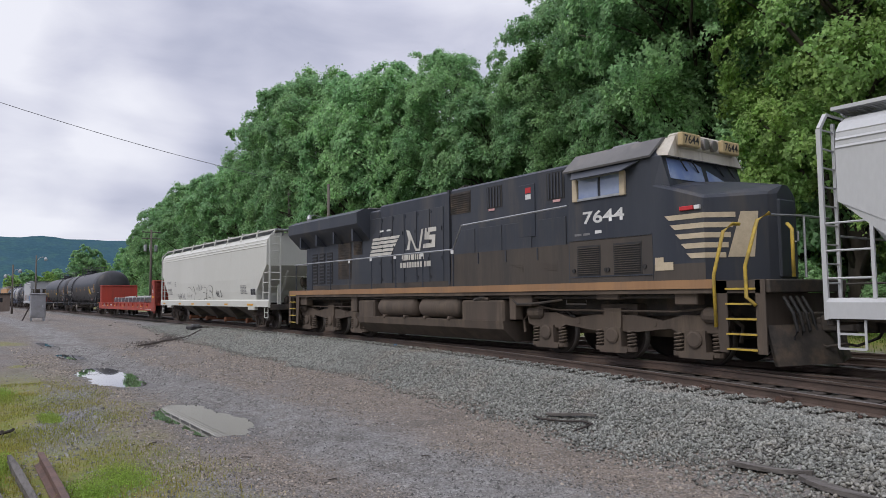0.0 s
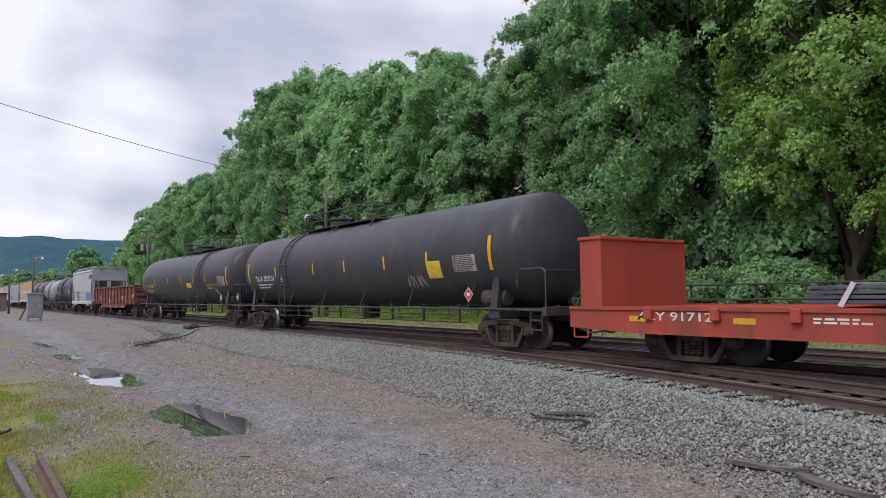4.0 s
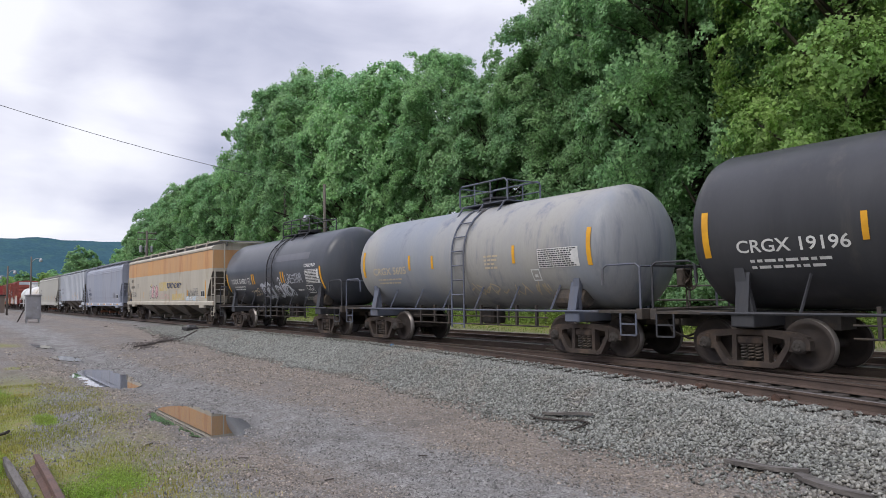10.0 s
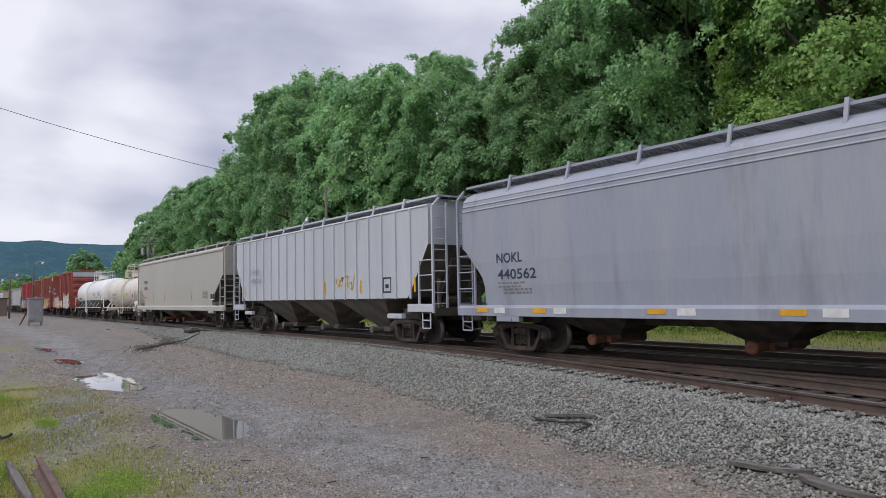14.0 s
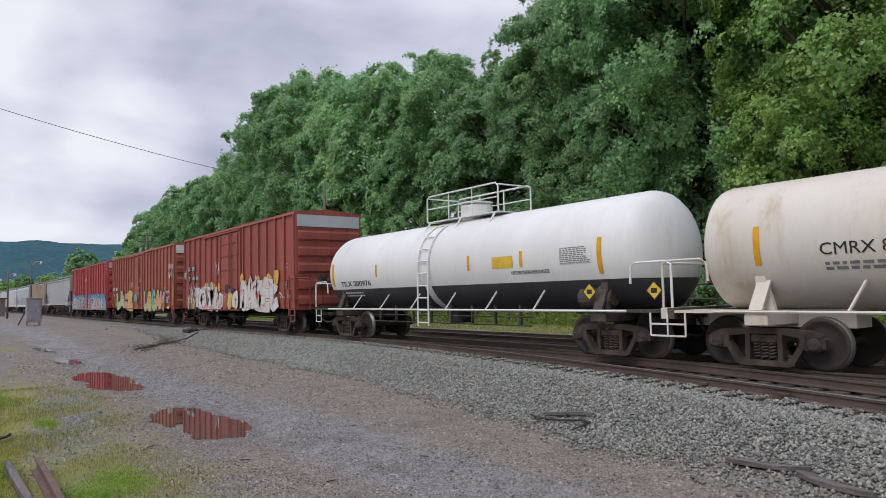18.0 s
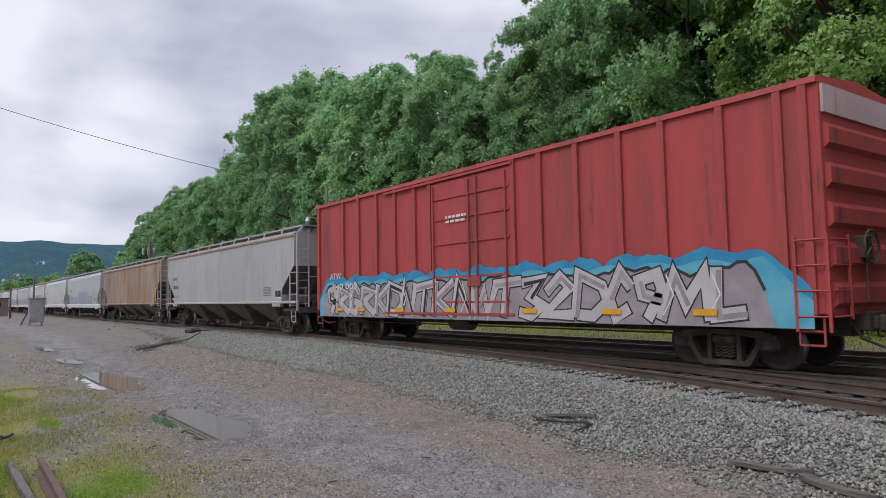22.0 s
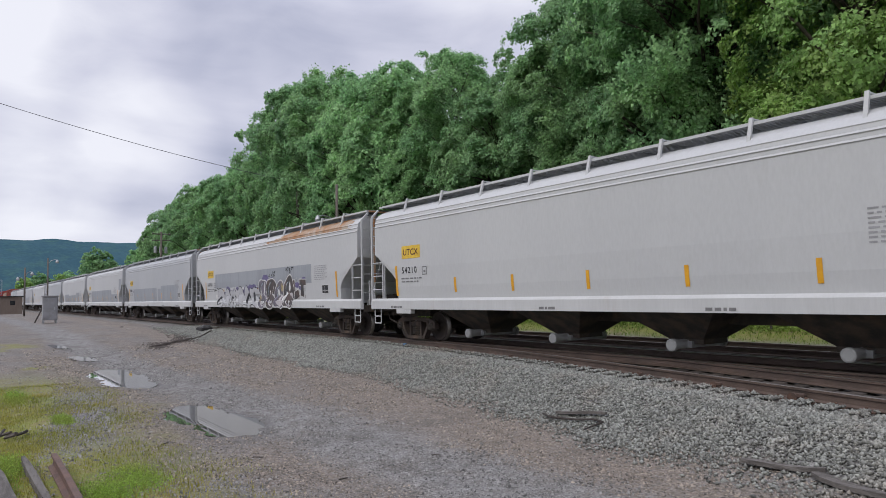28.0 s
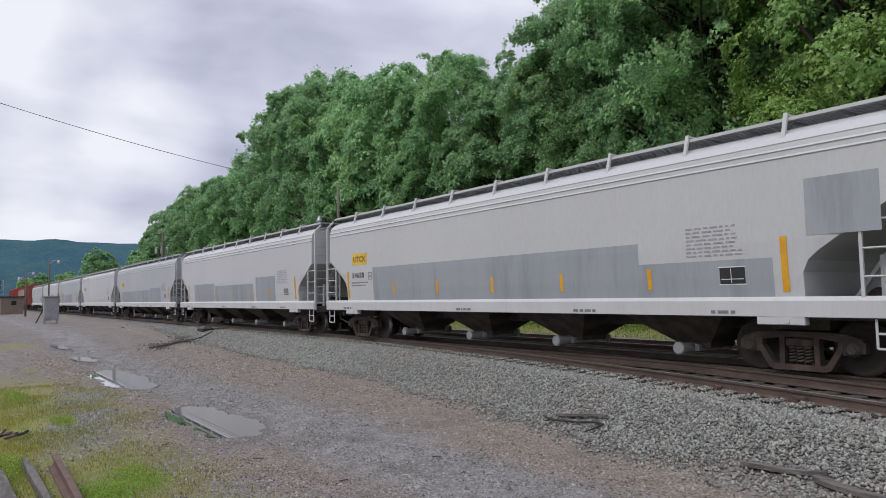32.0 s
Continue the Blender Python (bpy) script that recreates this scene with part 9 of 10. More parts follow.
# ---- train: the cars in their order, from the front ----
def hopper_marks(e, half, side, col=C_BLACK, xs=None):
    """Small stencils at both ends of a hopper's side."""
    small_print(e, side, half - 3.6, 2.0, 0.9, 6, C_GREY, 0.04, 0.07)
    flat_part("label_plate", e, [(half - 2.3, half - 1.65, 1.5, 1.86)], side, C_WHITE, 0.006)
    flat_part("label_plate", e, [(half - 2.27, half - 2.0, 1.55, 1.83), (half - 1.96, half - 1.68, 1.55, 1.83)], side, C_BLACK, 0.009)
    small_print(e, side, -half + 1.75, 1.78, 1.1, 2, C_GREY, 0.04, 0.09)


def box_frame(parent, side, x, z, s, material):
    t = s * 0.1
    flat_part("stencil_box", parent, [(x, x + s, z, z + t), (x, x + s, z + s - t, z + s), (x, x + t, z + t, z + s - t), (x + s - t, x + s, z + t, z + s - t), (x + s * 0.3, x + s * 0.7, z + s * 0.3, z + s * 0.55)], side, material, 0.007)


def data_panel(e, side, x0, x1, z0, z1, paper=C_WHITE, ink=C_BLACK):
    flat_part("data_panel", e, [(x0, x1, z0, z1)], side, paper, 0.006)
    n = 9
    small_print(e, lambda z: side(z) - 0.003, x0 + 0.03, z1 - 0.02, x1 - x0 - 0.06, n, ink, (z1 - z0) / n * 0.55, (z1 - z0) / n * 0.97, 0, (0.04, 0.11), 0.022)


def placard(e, side, x, z, fill=None):
    for s, m, off in ((0.2, C_BLACK if fill else C_WHITE, 0.012), (0.17, fill or C_RED, 0.015)):
        bm = bmesh.new()
        y = side - off
        bm.faces.new([bm.verts.new(p) for p in ((x - s, y, z), (x, y, z - s), (x + s, y, z), (x, y, z + s))])
        part("placard", bm, m, e, "yellow diamond placard" if fill else "red and white diamond placard")
    bm = bmesh.new()
    box(bm, x - 0.07, x + 0.07, side - 0.02, side - 0.017, z - 0.05, z + 0.05)
    part("placard", bm, C_BLACK if fill else C_WHITE, e)


def build_train():
    # leading white hopper ahead of the engine
    hopper("white covered hopper car coupled ahead of the engine", -5.35, 13.4, P_WHITE, P_HOPPER, "round", 4, cut=1.6, top_cut=2.85, sill_z=(1.0, 1.33))
    locomotive("dusty black diesel locomotive with pale nose stripes", -26.5, -6.4)
    e, h, s = hopper("cream covered hopper car with a black scrawl on its side", -46.95, -28.6, P_CREAM, P_HOPPER, "round", 4, cut=1.6, top_cut=2.85, sill_z=(1.0, 1.33))
    words(e, "UTCX", s, -7.6, 2.3, 0.95, 0.17, C_GREY)
    words(e, "50150", s, -7.56, 1.86, 0.92, 0.17, C_GREY)
    hopper_marks(e, h, s)
    box_frame(e, s, -5.9, 2.15, 0.26, C_GREY)
    sl = lambda z: -1.57
    for x in (-8.4, -4.9, -2.3, 0.6, 3.4, 6.6):
        flat_part("reflector", e, [(x, x + (0.75 if x > 5 else 0.5), 1.06, 1.14)], sl, C_YELLOW, 0.008)
    graffiti(e, s, -3.2, 1.3, 1.0, 2.15, [P_CREAM], "RNMES", 3, C_BLACK, None, 0.34, 0.018)
    scrawl(e, s, -5.2, -3.7, 1.35, 1.75, C_GREY, 5, 9, 0.03)
    scrawl(e, s, 1.9, 2.9, 1.45, 1.8, C_BLACK, 5, 5, 0.04)
    flat_car("red bulkhead flatcar loaded with strapped steel sheets", -69.1, -48.5)
    # two long black tank cars
    for u0, u1, mark, col, lbl, lx, pl in ((-89.6, -71.1, "TILX 307131", C_WHITE, "long black tank car with white lettering", -4.7, (-4.5, 1.3)), (-109.8, -91.7, "UTLX 957649", C_LABEL, "long black tank car with yellow lettering and placards", 4.05, (-1.6, 4.95))):
        e, h, s = tank_car(lbl, u0, u1, P_BLACK, 1.53, 2.6, P_BLACK, lx, pl, 0.6, fore=0.5, dome_x=pl[0] + 2.1)
        words(e, mark, s, -7.9, 2.1, 2.05, 0.23, col)
        small_print(e, s, -7.8, 1.98, 1.6, 2, col, 0.06, 0.12)
        reflectors(e, s, (-5.6, -2.3, 0.55, 2.85, 5.05) if col is C_LABEL else (-5.65, -2.0, 0.5, 3.2, 5.6), 2.25, 0.1, 0.42)
        reflectors(e, s, (-8.75, 8.45), 2.05, 0.13, 0.9)
        if col is C_LABEL:
            flat_part("label_plate", e, [(1.6, 2.5, 2.0, 2.27)], s, C_LABEL, 0.008)
            data_panel(e, s, 7.1, 8.2, 2.0, 2.5, C_FADEDGREY)
            words(e, "LIQUEFIED PETROLEUM GAS", s, 5.2, 2.04, 1.7, 0.09, C_LABEL)
            small_print(e, s, 5.2, 1.96, 1.0, 1, C_LABEL, 0.07)
            box_frame(e, s, 6.4, 1.62, 0.3, C_WHITE)
            placard(e, -1.5, 7.8, 1.42)
            placard(e, -1.2, 9.35, 1.42)
        else:
            data_panel(e, s, 6.9, 7.9, 2.05, 2.5, C_FADEDGREY)
            flat_part("label_plate", e, [(5.6, 6.3, 1.9, 2.4)], s, C_LABEL, 0.008)
            box_frame(e, s, -5.2, 2.05, 0.24, C_WHITE)
            scrawl(e, s, 4.3, 5.3, 1.6, 2.0, C_LILAC, 5, 2)
            placard(e, -1.5, 7.6, 1.42)
    gondola("rusty brown gondola with faded paint patches", -128.2, -112.0)
    e, h, s = hopper("short pale grey covered hopper car with graffiti", -141.15, -129.5, P_WHITE2, P_HOPPER, "slab", 2, cut=1.3, top_cut=3.15, low_cut=1.6, bay_wide=1.9, deep=0.42, steel=P_WHITE2)
    bm = bmesh.new()
    for (x0, z0, x1, z1) in ((4.12, 3.32, 4.18, 3.66), (4.18, 3.58, 4.4, 3.68), (4.18, 3.3, 4.4, 3.4), (4.34, 3.38, 4.42, 3.5), (4.55, 3.3, 4.63, 3.68), (4.63, 3.58, 4.8, 3.68), (4.78, 3.3, 4.86, 3.68), (4.62, 3.43, 4.8, 3.5), (5.05, 3.3, 5.13, 3.68), (4.92, 3.6, 5.28, 3.69)):
        box(bm, x0, x1, s(z0) - 0.012, s(z0) - 0.006, z0, z1)
    stroke(bm, s, [(5.28, 3.34), (5.6, 3.66)], 0.1, 0.012, 0)
    stroke(bm, s, [(5.28, 3.66), (5.6, 3.34)], 0.1, 0.016, 0)
    part("emblem", bm, C_DARKBLUE, e, "dark blue block emblem")
    for x in (h - 0.4, -h + 0.4):
        for y, w in ((0.0, 0.16), (-1.3, 0.07), (1.3, 0.07)):
            bm = bmesh.new()
            box(bm, x - 0.05, x + 0.05, y - w, y + w, 1.06, 3.3, bevel=0.01)
            part("end_post", bm, P_WHITE2, e)
    flat_part("label_plate", e, [(-3.95, -2.95, 2.32, 2.6), (-3.95, -2.9, 1.92, 2.2)], s, C_WHITE, 0.006)
    words(e, "CAEX", lambda z: s(z) - 0.004, -3.85, 2.37, 0.8, 0.17, C_BLACK)
    words(e, "32619", lambda z: s(z) - 0.004, -3.87, 1.97, 0.88, 0.18, C_BLACK)
    flames(e, lambda z: min(s(z), -1.52), -2.95, -0.75, 1.24, 2.3, 14, C_BROWN, 21)
    bubbles(e, s, 0.05, 2.35, 1.2, 2.15, 5, [P_WHITE2, P_WHITE], C_GREY, C_WHITE, 23, None, 0.035, label="white throw-up with dark outlines")
    bubbles(e, s, 3.0, 4.3, 1.2, 2.2, 2, [C_BLUE, C_BLUE], C_DARKBLUE, C_SKYPALE, 24, None, 0.03, label="bright blue spray-painted forms")
    scrawl(e, s, -0.6, 0.0, 1.35, 1.8, C_GREY, 4, 25, 0.02)
    scrawl(e, lambda z: -1.575, 4.35, 5.4, 0.98, 1.16, C_GREY, 4, 26, 0.03)
    reflectors(e, s, (-5.0, 0.0, 2.1, 4.45), 1.55, 0.09, 0.4)
    reflectors(e, s, (4.65,), 1.35, 0.11, 0.8)
    hopper_marks(e, h, s)
    # three tank cars
    for u0, u1, paint_, mark, lbl, r, zc, trim in ((-153.6, -143.0, P_BLACK, "CRGX 19196", "black tank car with white lettering", 1.52, 2.6, P_BLACK), (-166.5, -155.7, P_BLUETANK, "CRGX 5605", "faded blue-grey tank car with stains", 1.47, 2.5, P_TANKTRIM),
                                        (-179.9, -169.2, P_SLATETANK, "STSX 51021", "slate black tank car covered with pale scrawls", 1.52, 2.6, P_BLACK)):
        tagged_up = paint_ is P_SLATETANK
        e, h, s = tank_car(lbl, u0, u1, paint_, r, zc, trim, 0.36 if tagged_up else -0.4 if r > 1.5 else 0.15, (-0.33, 2.4) if tagged_up else (-0.85, 1.25), 0.6, fore=0.6 if r > 1.5 else 0.05)
        words(e, mark, s, -4.5, 2.1, 1.92, 0.23, C_WHITE if r > 1.5 else C_TAN)
        small_print(e, s, -4.3, 1.98, 1.4, 2, C_WHITE if r > 1.5 else C_TAN, 0.05, 0.11)
        reflectors(e, s, (-5.15, 5.05 if tagged_up else 4.75), 1.75 if tagged_up else 2.05, 0.13, 0.85)
        if tagged_up:
            reflectors(e, s, (-1.9, -1.68, 1.38, 1.62), 2.05, 0.11, 0.45)
            box_frame(e, s, -2.4, 2.06, 0.28, C_WHITE)
            data_panel(e, s, 3.77, 4.94, 1.97, 2.5)
            box_frame(e, s, 3.57, 1.6, 0.3, C_WHITE)
            box_frame(e, s, 3.87, 1.6, 0.3, C_WHITE)
            words(e, "CORN SYRUP", s, 3.74, 2.6, 0.98, 0.13, C_WHITE)
            small_print(e, s, -1.3, 1.86, 3.6, 3, C_LILAC, 0.035, 0.07)
            small_print(e, s, 2.7, 1.75, 0.6, 1, C_WHITE, 0.05, 0.1)
            small_print(e, s, 2.7, 1.45, 1.0, 2, C_WHITE, 0.04, 0.08)
            script(e, s, [(2, 0.8, 1.0), (2, 0.85, 1.0), (1, 0.75, 0.8), (2, 0.62, 0.9), (1, 1.0, 0.5), (1, 0.55, 0.35), (2, 0.6, 1.0), (1, 0.3, 0.5)], -1.0, 2.3, 1.36, 2.2, C_CHALK, 0.075, 41)
            script(e, s, [(1, 0.7, 0.8), (2, 0.7, 0.8), (1, 0.9, 0.6)], -2.35, -1.3, 1.52, 1.86, C_TAN, 0.035, 42)
            graffiti(e, s, 1.86, 3.4, 1.98, 2.4, [C_CHALK], "LRESTNM", 43, C_CHALK, None, 0.12, 0.004)
            flat_part("paint_patch", e, [(0.8, 4.1, 2.93, 3.2)], s, P_BUFFED, 0.004, "paler rectangle of buffed paint")
        else:
            reflectors(e, s, (-2.4, 2.3), 2.2, 0.1, 0.45)
            reflectors(e, s, (-1.2,), 2.2, 0.1, 0.38)
            data_panel(e, s, 3.2, 4.5, 2.05, 2.5)
            box_frame(e, s, 2.9, 1.75, 0.28, C_WHITE)
            small_print(e, s, 1.2, 2.45, 0.6, 4, C_WHITE if r > 1.5 else C_TAN, 0.05, 0.1)
        if r < 1.5:
            scrawl(e, s, -0.3, 3.4, 1.4, 1.75, C_TAN, 10, 33, 0.035)
    e, h, s = hopper("tan covered hopper car with a faded orange band", -201.55, -181.5, P_TAN, P_HOPPER, "slab", 4, cut=1.25, top_cut=2.85, low_cut=1.75, bay_wide=1.9, deep=0.32, sill_z=(1.08, 1.3), walk_mat=P_GRATE, tall=False)
    flat_part("painted_band", e, [(-h + 0.36, h - 0.36, 3.02, 3.98)], s, P_ORANGE, 0.004, "faded orange band stained with rust")
    bm = bmesh.new()
    zz = np.linspace(3.02, 3.98, 5)
    loop = [(h - 0.316, s(z) + 0.01, z) for z in zz] + [(h - 0.316, -s(z) - 0.01, z) for z in zz[::-1]]
    bm.faces.new([bm.verts.new(p) for p in loop])
    part("painted_band", bm, P_ORANGE, e, "faded orange band across the car's end")
    words(e, "TILX", s, -8.75, 2.68, 0.6, 0.17, C_BLACK)
    words(e, "636750", s, -8.73, 2.24, 1.05, 0.18, C_BLACK)
    small_print(e, s, -8.6, 1.95, 1.0, 2, C_GREY)
    box_frame(e, s, -6.9, 2.25, 0.28, C_GREY)
    box_frame(e, s, -7.6, 1.6, 0.32, C_BLACK)
    flat_part("paint_patch", e, [(-1.0, 0.9, 1.95, 2.5), (2.0, 4.6, 1.36, 1.75)], s, C_YELLOWWASH, 0.004, "thin yellow spray wash")
    bubbles(e, s, -3.3, -1.3, 1.5, 2.3, 4, [P_TAN, C_PINK], C_DARKBLUE, C_WHITE, 41, C_YELLOWWASH, 0.03)
    bubbles(e, s, 1.0, 3.9, 2.08, 2.48, 4, [C_DARKBLUE, C_DARKBLUE], C_YELLOWWASH, C_LILAC, 42, C_YELLOWWASH, 0.06, label="dark blue spray-painted blobs edged in yellow")
    scrawl(e, s, -0.9, 1.3, 1.45, 1.85, C_PINK, 7, 44, 0.025)
    scrawl(e, s, 5.1, 6.6, 1.4, 1.95, C_GREY, 7, 43, 0.03)
    bubbles(e, s, 5.0, 7.5, 1.33, 1.6, 4, [C_SKYPALE, P_TAN], C_SKYPALE, C_WHITE, 45, None, 0.02)
    reflectors(e, s, (-9.05, -5.1, 2.9, 5.2), 1.5, 0.1, 0.45)
    reflectors(e, s, (8.45,), 1.45, 0.12, 0.95)
    hopper_marks(e, h, s)
    e, h, s = hopper("faded blue-grey covered hopper car", -219.55, -203.3, P_GREYBLUE, P_UNDER, "round", 3, cut=1.15, low_cut=1.9, sill=P_GREYBLUE, deep=0.4)
    words(e, "NOKL", s, -6.4, 2.27, 0.95, 0.25, C_DARKBLUE)
    words(e, "440562", s, -6.38, 1.85, 1.4, 0.26, C_DARKBLUE)
    small_print(e, s, -6.2, 1.62, 1.2, 2, C_GREY)
    for x in (-7.2, -5.1, -1.8, 0.9, 3.7, 6.2):
        flat_part("reflector", e, [(x, x + 0.45, 1.02, 1.13)], sl, C_YELLOW, 0.008)
        flat_part("label_plate", e, [(x + 0.7, x + 1.1, 1.0, 1.14)], sl, C_WHITE, 0.008)
    hopper_marks(e, h, s)
    e, h, s = hopper("pale silver ribbed covered hopper car", -237.45, -220.65, P_SILVER, P_HOPPER, "ribbed", 3, cut=1.5, top_cut=3.0, low_cut=1.44, bay_wide=1.9, deep=0.35)
    words(e, "SHRX", lambda z: s(z) - 0.01, -5.95, 2.6, 1.0, 0.2, C_GREY, 1.6)
    words(e, "475 216", lambda z: s(z) - 0.01, -5.95, 2.2, 1.2, 0.2, C_GREY, 1.1)
    reflectors(e, s, (-7.0, -4.7, -2.2, 1.3, 4.0, 7.3), 1.6, 0.09, 0.45)
    scrawl(e, s, 2.2, 3.6, 1.7, 2.3, C_AMBER, 6, 51)
    box_frame(e, s, 5.5, 1.6, 0.5, C_BLACK)
    e, h, s = hopper("warm grey covered hopper car with orange marks", -257.45, -238.7, P_MGRX, P_HOPPER, "slab", 3, cut=2.0, top_cut=2.75, low_cut=1.6, deep=0.38, bay_wide=1.6)
    words(e, "MGRX", s, -7.55, 2.68, 1.1, 0.23, C_BLACK)
    words(e, "11029", s, -7.5, 2.26, 1.0, 0.22, C_BLACK)
    reflectors(e, s, (-7.55, -5.0, -2.2, 0.7, 3.6, 6.5), 1.5, 0.1, 0.5)
    hopper_marks(e, h, s)
    # the cream and the white tank cars with tall railings
    e, h, s = tank_car("cream tank car with rust-stained ends", -269.65, -258.0, P_CREAMTANK, 1.22, 2.25, P_CREAMTANK, -0.25, (-2.3, 0.95), 0.95, rear=0.95)
    words(e, "CMRX 80137", s, -4.45, 1.98, 1.7, 0.2, C_BLACK)
    small_print(e, s, -4.4, 1.86, 1.3, 2, C_GREY)
    reflectors(e, s, (-2.6, 2.4), 2.1, 0.1, 0.4)
    reflectors(e, s, (-5.6, 4.85), 1.85, 0.12, 0.7)
    flat_part("label_plate", e, [(0.9, 1.5, 2.0, 2.2)], s, C_LABEL, 0.008)
    data_panel(e, s, 2.85, 3.15, 1.82, 2.05, C_DARKBLUE, C_FAINT)
    data_panel(e, s, 3.6, 4.6, 1.75, 2.25, P_CREAMTANK, C_FAINT)
    bm = bmesh.new()
    bm.faces.new([bm.verts.new(p) for p in ((4.95, -1.5, 1.5), (5.15, -1.5, 1.3), (5.35, -1.5, 1.5), (5.15, -1.5, 1.7))])
    part("placard", bm, C_WHITE, e, "white diamond placard")
    bm = bmesh.new()
    for q in ((4.97, 1.5), (5.15, 1.32), (5.33, 1.5), (5.15, 1.68), (4.97, 1.5)), ((5.05, 1.5), (5.25, 1.5)), ((5.15, 1.4), (5.15, 1.6)):
        stroke(bm, lambda z: -1.5, list(q), 0.02, 0.004, 0)
    bar(bm, (5.15, -1.49, 1.06), (5.15, -1.49, 1.32), 0.04, 0.02)
    part("placard_frame", bm, C_GREY, e)
    e, h, s = tank_car("white tank car with a black belly", -285.75, -273.1, P_WHITETANK, 1.38, 2.32, P_WHITETANK, -0.15, (-1.0, 2.4), 0.8, P_BLACK, 1.72, fore=1.4)
    words(e, "TILX 200976", s, -5.5, 1.82, 2.1, 0.18, C_BLACK)
    small_print(e, s, -5.4, 1.62, 1.5, 2, C_WHITE, 0.05, 0.1)
    reflectors(e, s, (-3.0, 1.9, 4.0), 2.1, 0.1, 0.4)
    reflectors(e, s, (-6.1, 6.5), 1.85, 0.13, 0.8)
    flat_part("label_plate", e, [(2.95, 3.75, 2.1, 2.4)], s, C_LABEL, 0.008)
    words(e, "HYDROGEN PEROXIDE", s, 3.65, 1.92, 1.35, 0.09, C_BLACK)
    data_panel(e, s, 5.35, 6.35, 2.1, 2.5, P_WHITETANK, C_GREY)
    placard(e, -1.42, 6.3, 1.45, C_LABEL)
    placard(e, -1.42, 8.0, 1.45, C_LABEL)
    # three boxcars
    e, h, s = boxcar("brick red boxcar with white and orange graffiti", -303.85, -288.4, P_BOX, 17, (-1.3, 1.45), panel=P_SILVER)
    words(e, "CO", lambda z: -1.57, -6.8, 3.12, 0.45, 0.2, C_WHITE)
    words(e, "ER", lambda z: -1.57, -5.95, 3.12, 0.42, 0.2, C_WHITE)
    words(e, "17", lambda z: -1.57, -6.78, 2.57, 0.38, 0.2, C_WHITE)
    words(e, "40", lambda z: -1.57, -5.93, 2.57, 0.4, 0.2, C_WHITE)
    words(e, "06", lambda z: -1.57, -5.2, 2.57, 0.4, 0.2, C_WHITE)
    bx = lambda z: -1.566
    splotch(e, bx, -5.2, -1.3, 0.9, 2.15, C_SPOT, 0.0105, 66, "white spray fill spotted with red")
    splotch(e, bx, 1.75, 6.0, 0.9, 2.3, C_SPOT, 0.0105, 67, "white spray fill spotted with red")
    graffiti(e, bx, -5.4, -1.25, 0.88, 2.3, [C_SPOT, C_SPOT], "TRNML", 61, C_SOOT, C_AMBER, 0.46, 0.02, label="fat white letters spotted with red")
    graffiti(e, bx, 1.65, 6.1, 0.88, 2.5, [C_SPOT, C_SPOT], "DANEL", 62, C_SOOT, C_AMBER, 0.44, 0.02, label="fat white letters spotted with red")
    bubbles(e, lambda z: -1.615, -1.3, 1.45, 1.0, 1.9, 4, [C_SPOT, P_BOX, C_AMBER], C_BROWN, C_WHITE, 63, None, 0.03)
    flat_part("paint_patch", e, [(-0.35, 0.2, 1.75, 2.2)], lambda z: -1.6, C_BLACK, 0.012)
    flat_part("paint_patch", e, [(0.45, 0.85, 1.6, 2.0)], lambda z: -1.6, C_DARKBLUE, 0.02)
    scrawl(e, bx, -1.95, -1.4, 2.7, 3.4, C_WHITE, 6, 64, 0.03)
    scrawl(e, bx, -7.5, -6.98, 2.6, 3.2, C_WHITE, 11, 65, 0.025)
    flat_part("paint_patch", e, [(-6.86, -6.36, 2.53, 2.81), (-6.01, -5.45, 2.53, 2.81), (-5.28, -4.72, 2.53, 2.81), (-6.87, -6.3, 3.08, 3.36), (-6.02, -5.48, 3.08, 3.36)], bx, C_SOOT, 0.0015, "dark paint behind the lettering")
    box_frame(e, bx, -5.15, 2.05, 0.3, C_FADEDGREY)
    small_print(e, bx, -6.6, 2.3, 0.4, 2, C_PINK, 0.05, 0.12, 9, (0.08, 0.2))
    bubbles(e, bx, -6.75, -5.2, 0.95, 1.75, 5, [C_AMBER, C_SOOT, C_BROWN], C_SOOT, C_WHITE, 97, C_BROWN, 0.03, label="orange and dark spray-painted forms")
    scrawl(e, lambda z: -1.577, -6.3, -5.2, 1.3, 2.25, C_CHALK, 5, 98, 0.07)
    small_print(e, s, 6.35, 2.9, 0.6, 4, C_PINK, 0.03)
    data_panel(e, lambda z: -1.5, 6.45, 6.95, 1.85, 2.2, C_BLACK, C_PINK)
    scrawl(e, lambda z: -1.566, 6.2, 7.4, 1.45, 1.7, C_WHITE, 4, 88, 0.04)
    e, h, s = boxcar("orange-brown boxcar with teal and yellow graffiti", -324.25, -305.8, P_BOX2, 23, (-1.3, 1.55), panel=P_WHITETANK)
    graffiti(e, bx, -7.3, -1.6, 0.78, 2.45, [C_FADE, C_FADE, C_FADE2, C_FADEY], "LAKE", 64, C_BLACK, None, 0.38, 0.07, label="teal, violet and yellow spray-painted letters")
    graffiti(e, bx, 1.75, 7.0, 0.78, 2.32, [C_FADE, C_FADEY, C_FADE, C_FADEY, C_FADE2], "LEGAN", 65, C_BLACK, None, 0.38, 0.07, label="teal, yellow and orange spray-painted letters")
    scrawl(e, lambda z: -1.566, 7.95, 9.05, 3.35, 3.75, C_WHITE, 13, 66, 0.032)
    scrawl(e, lambda z: -1.566, 7.95, 9.05, 2.85, 3.25, C_WHITE, 13, 69, 0.032)
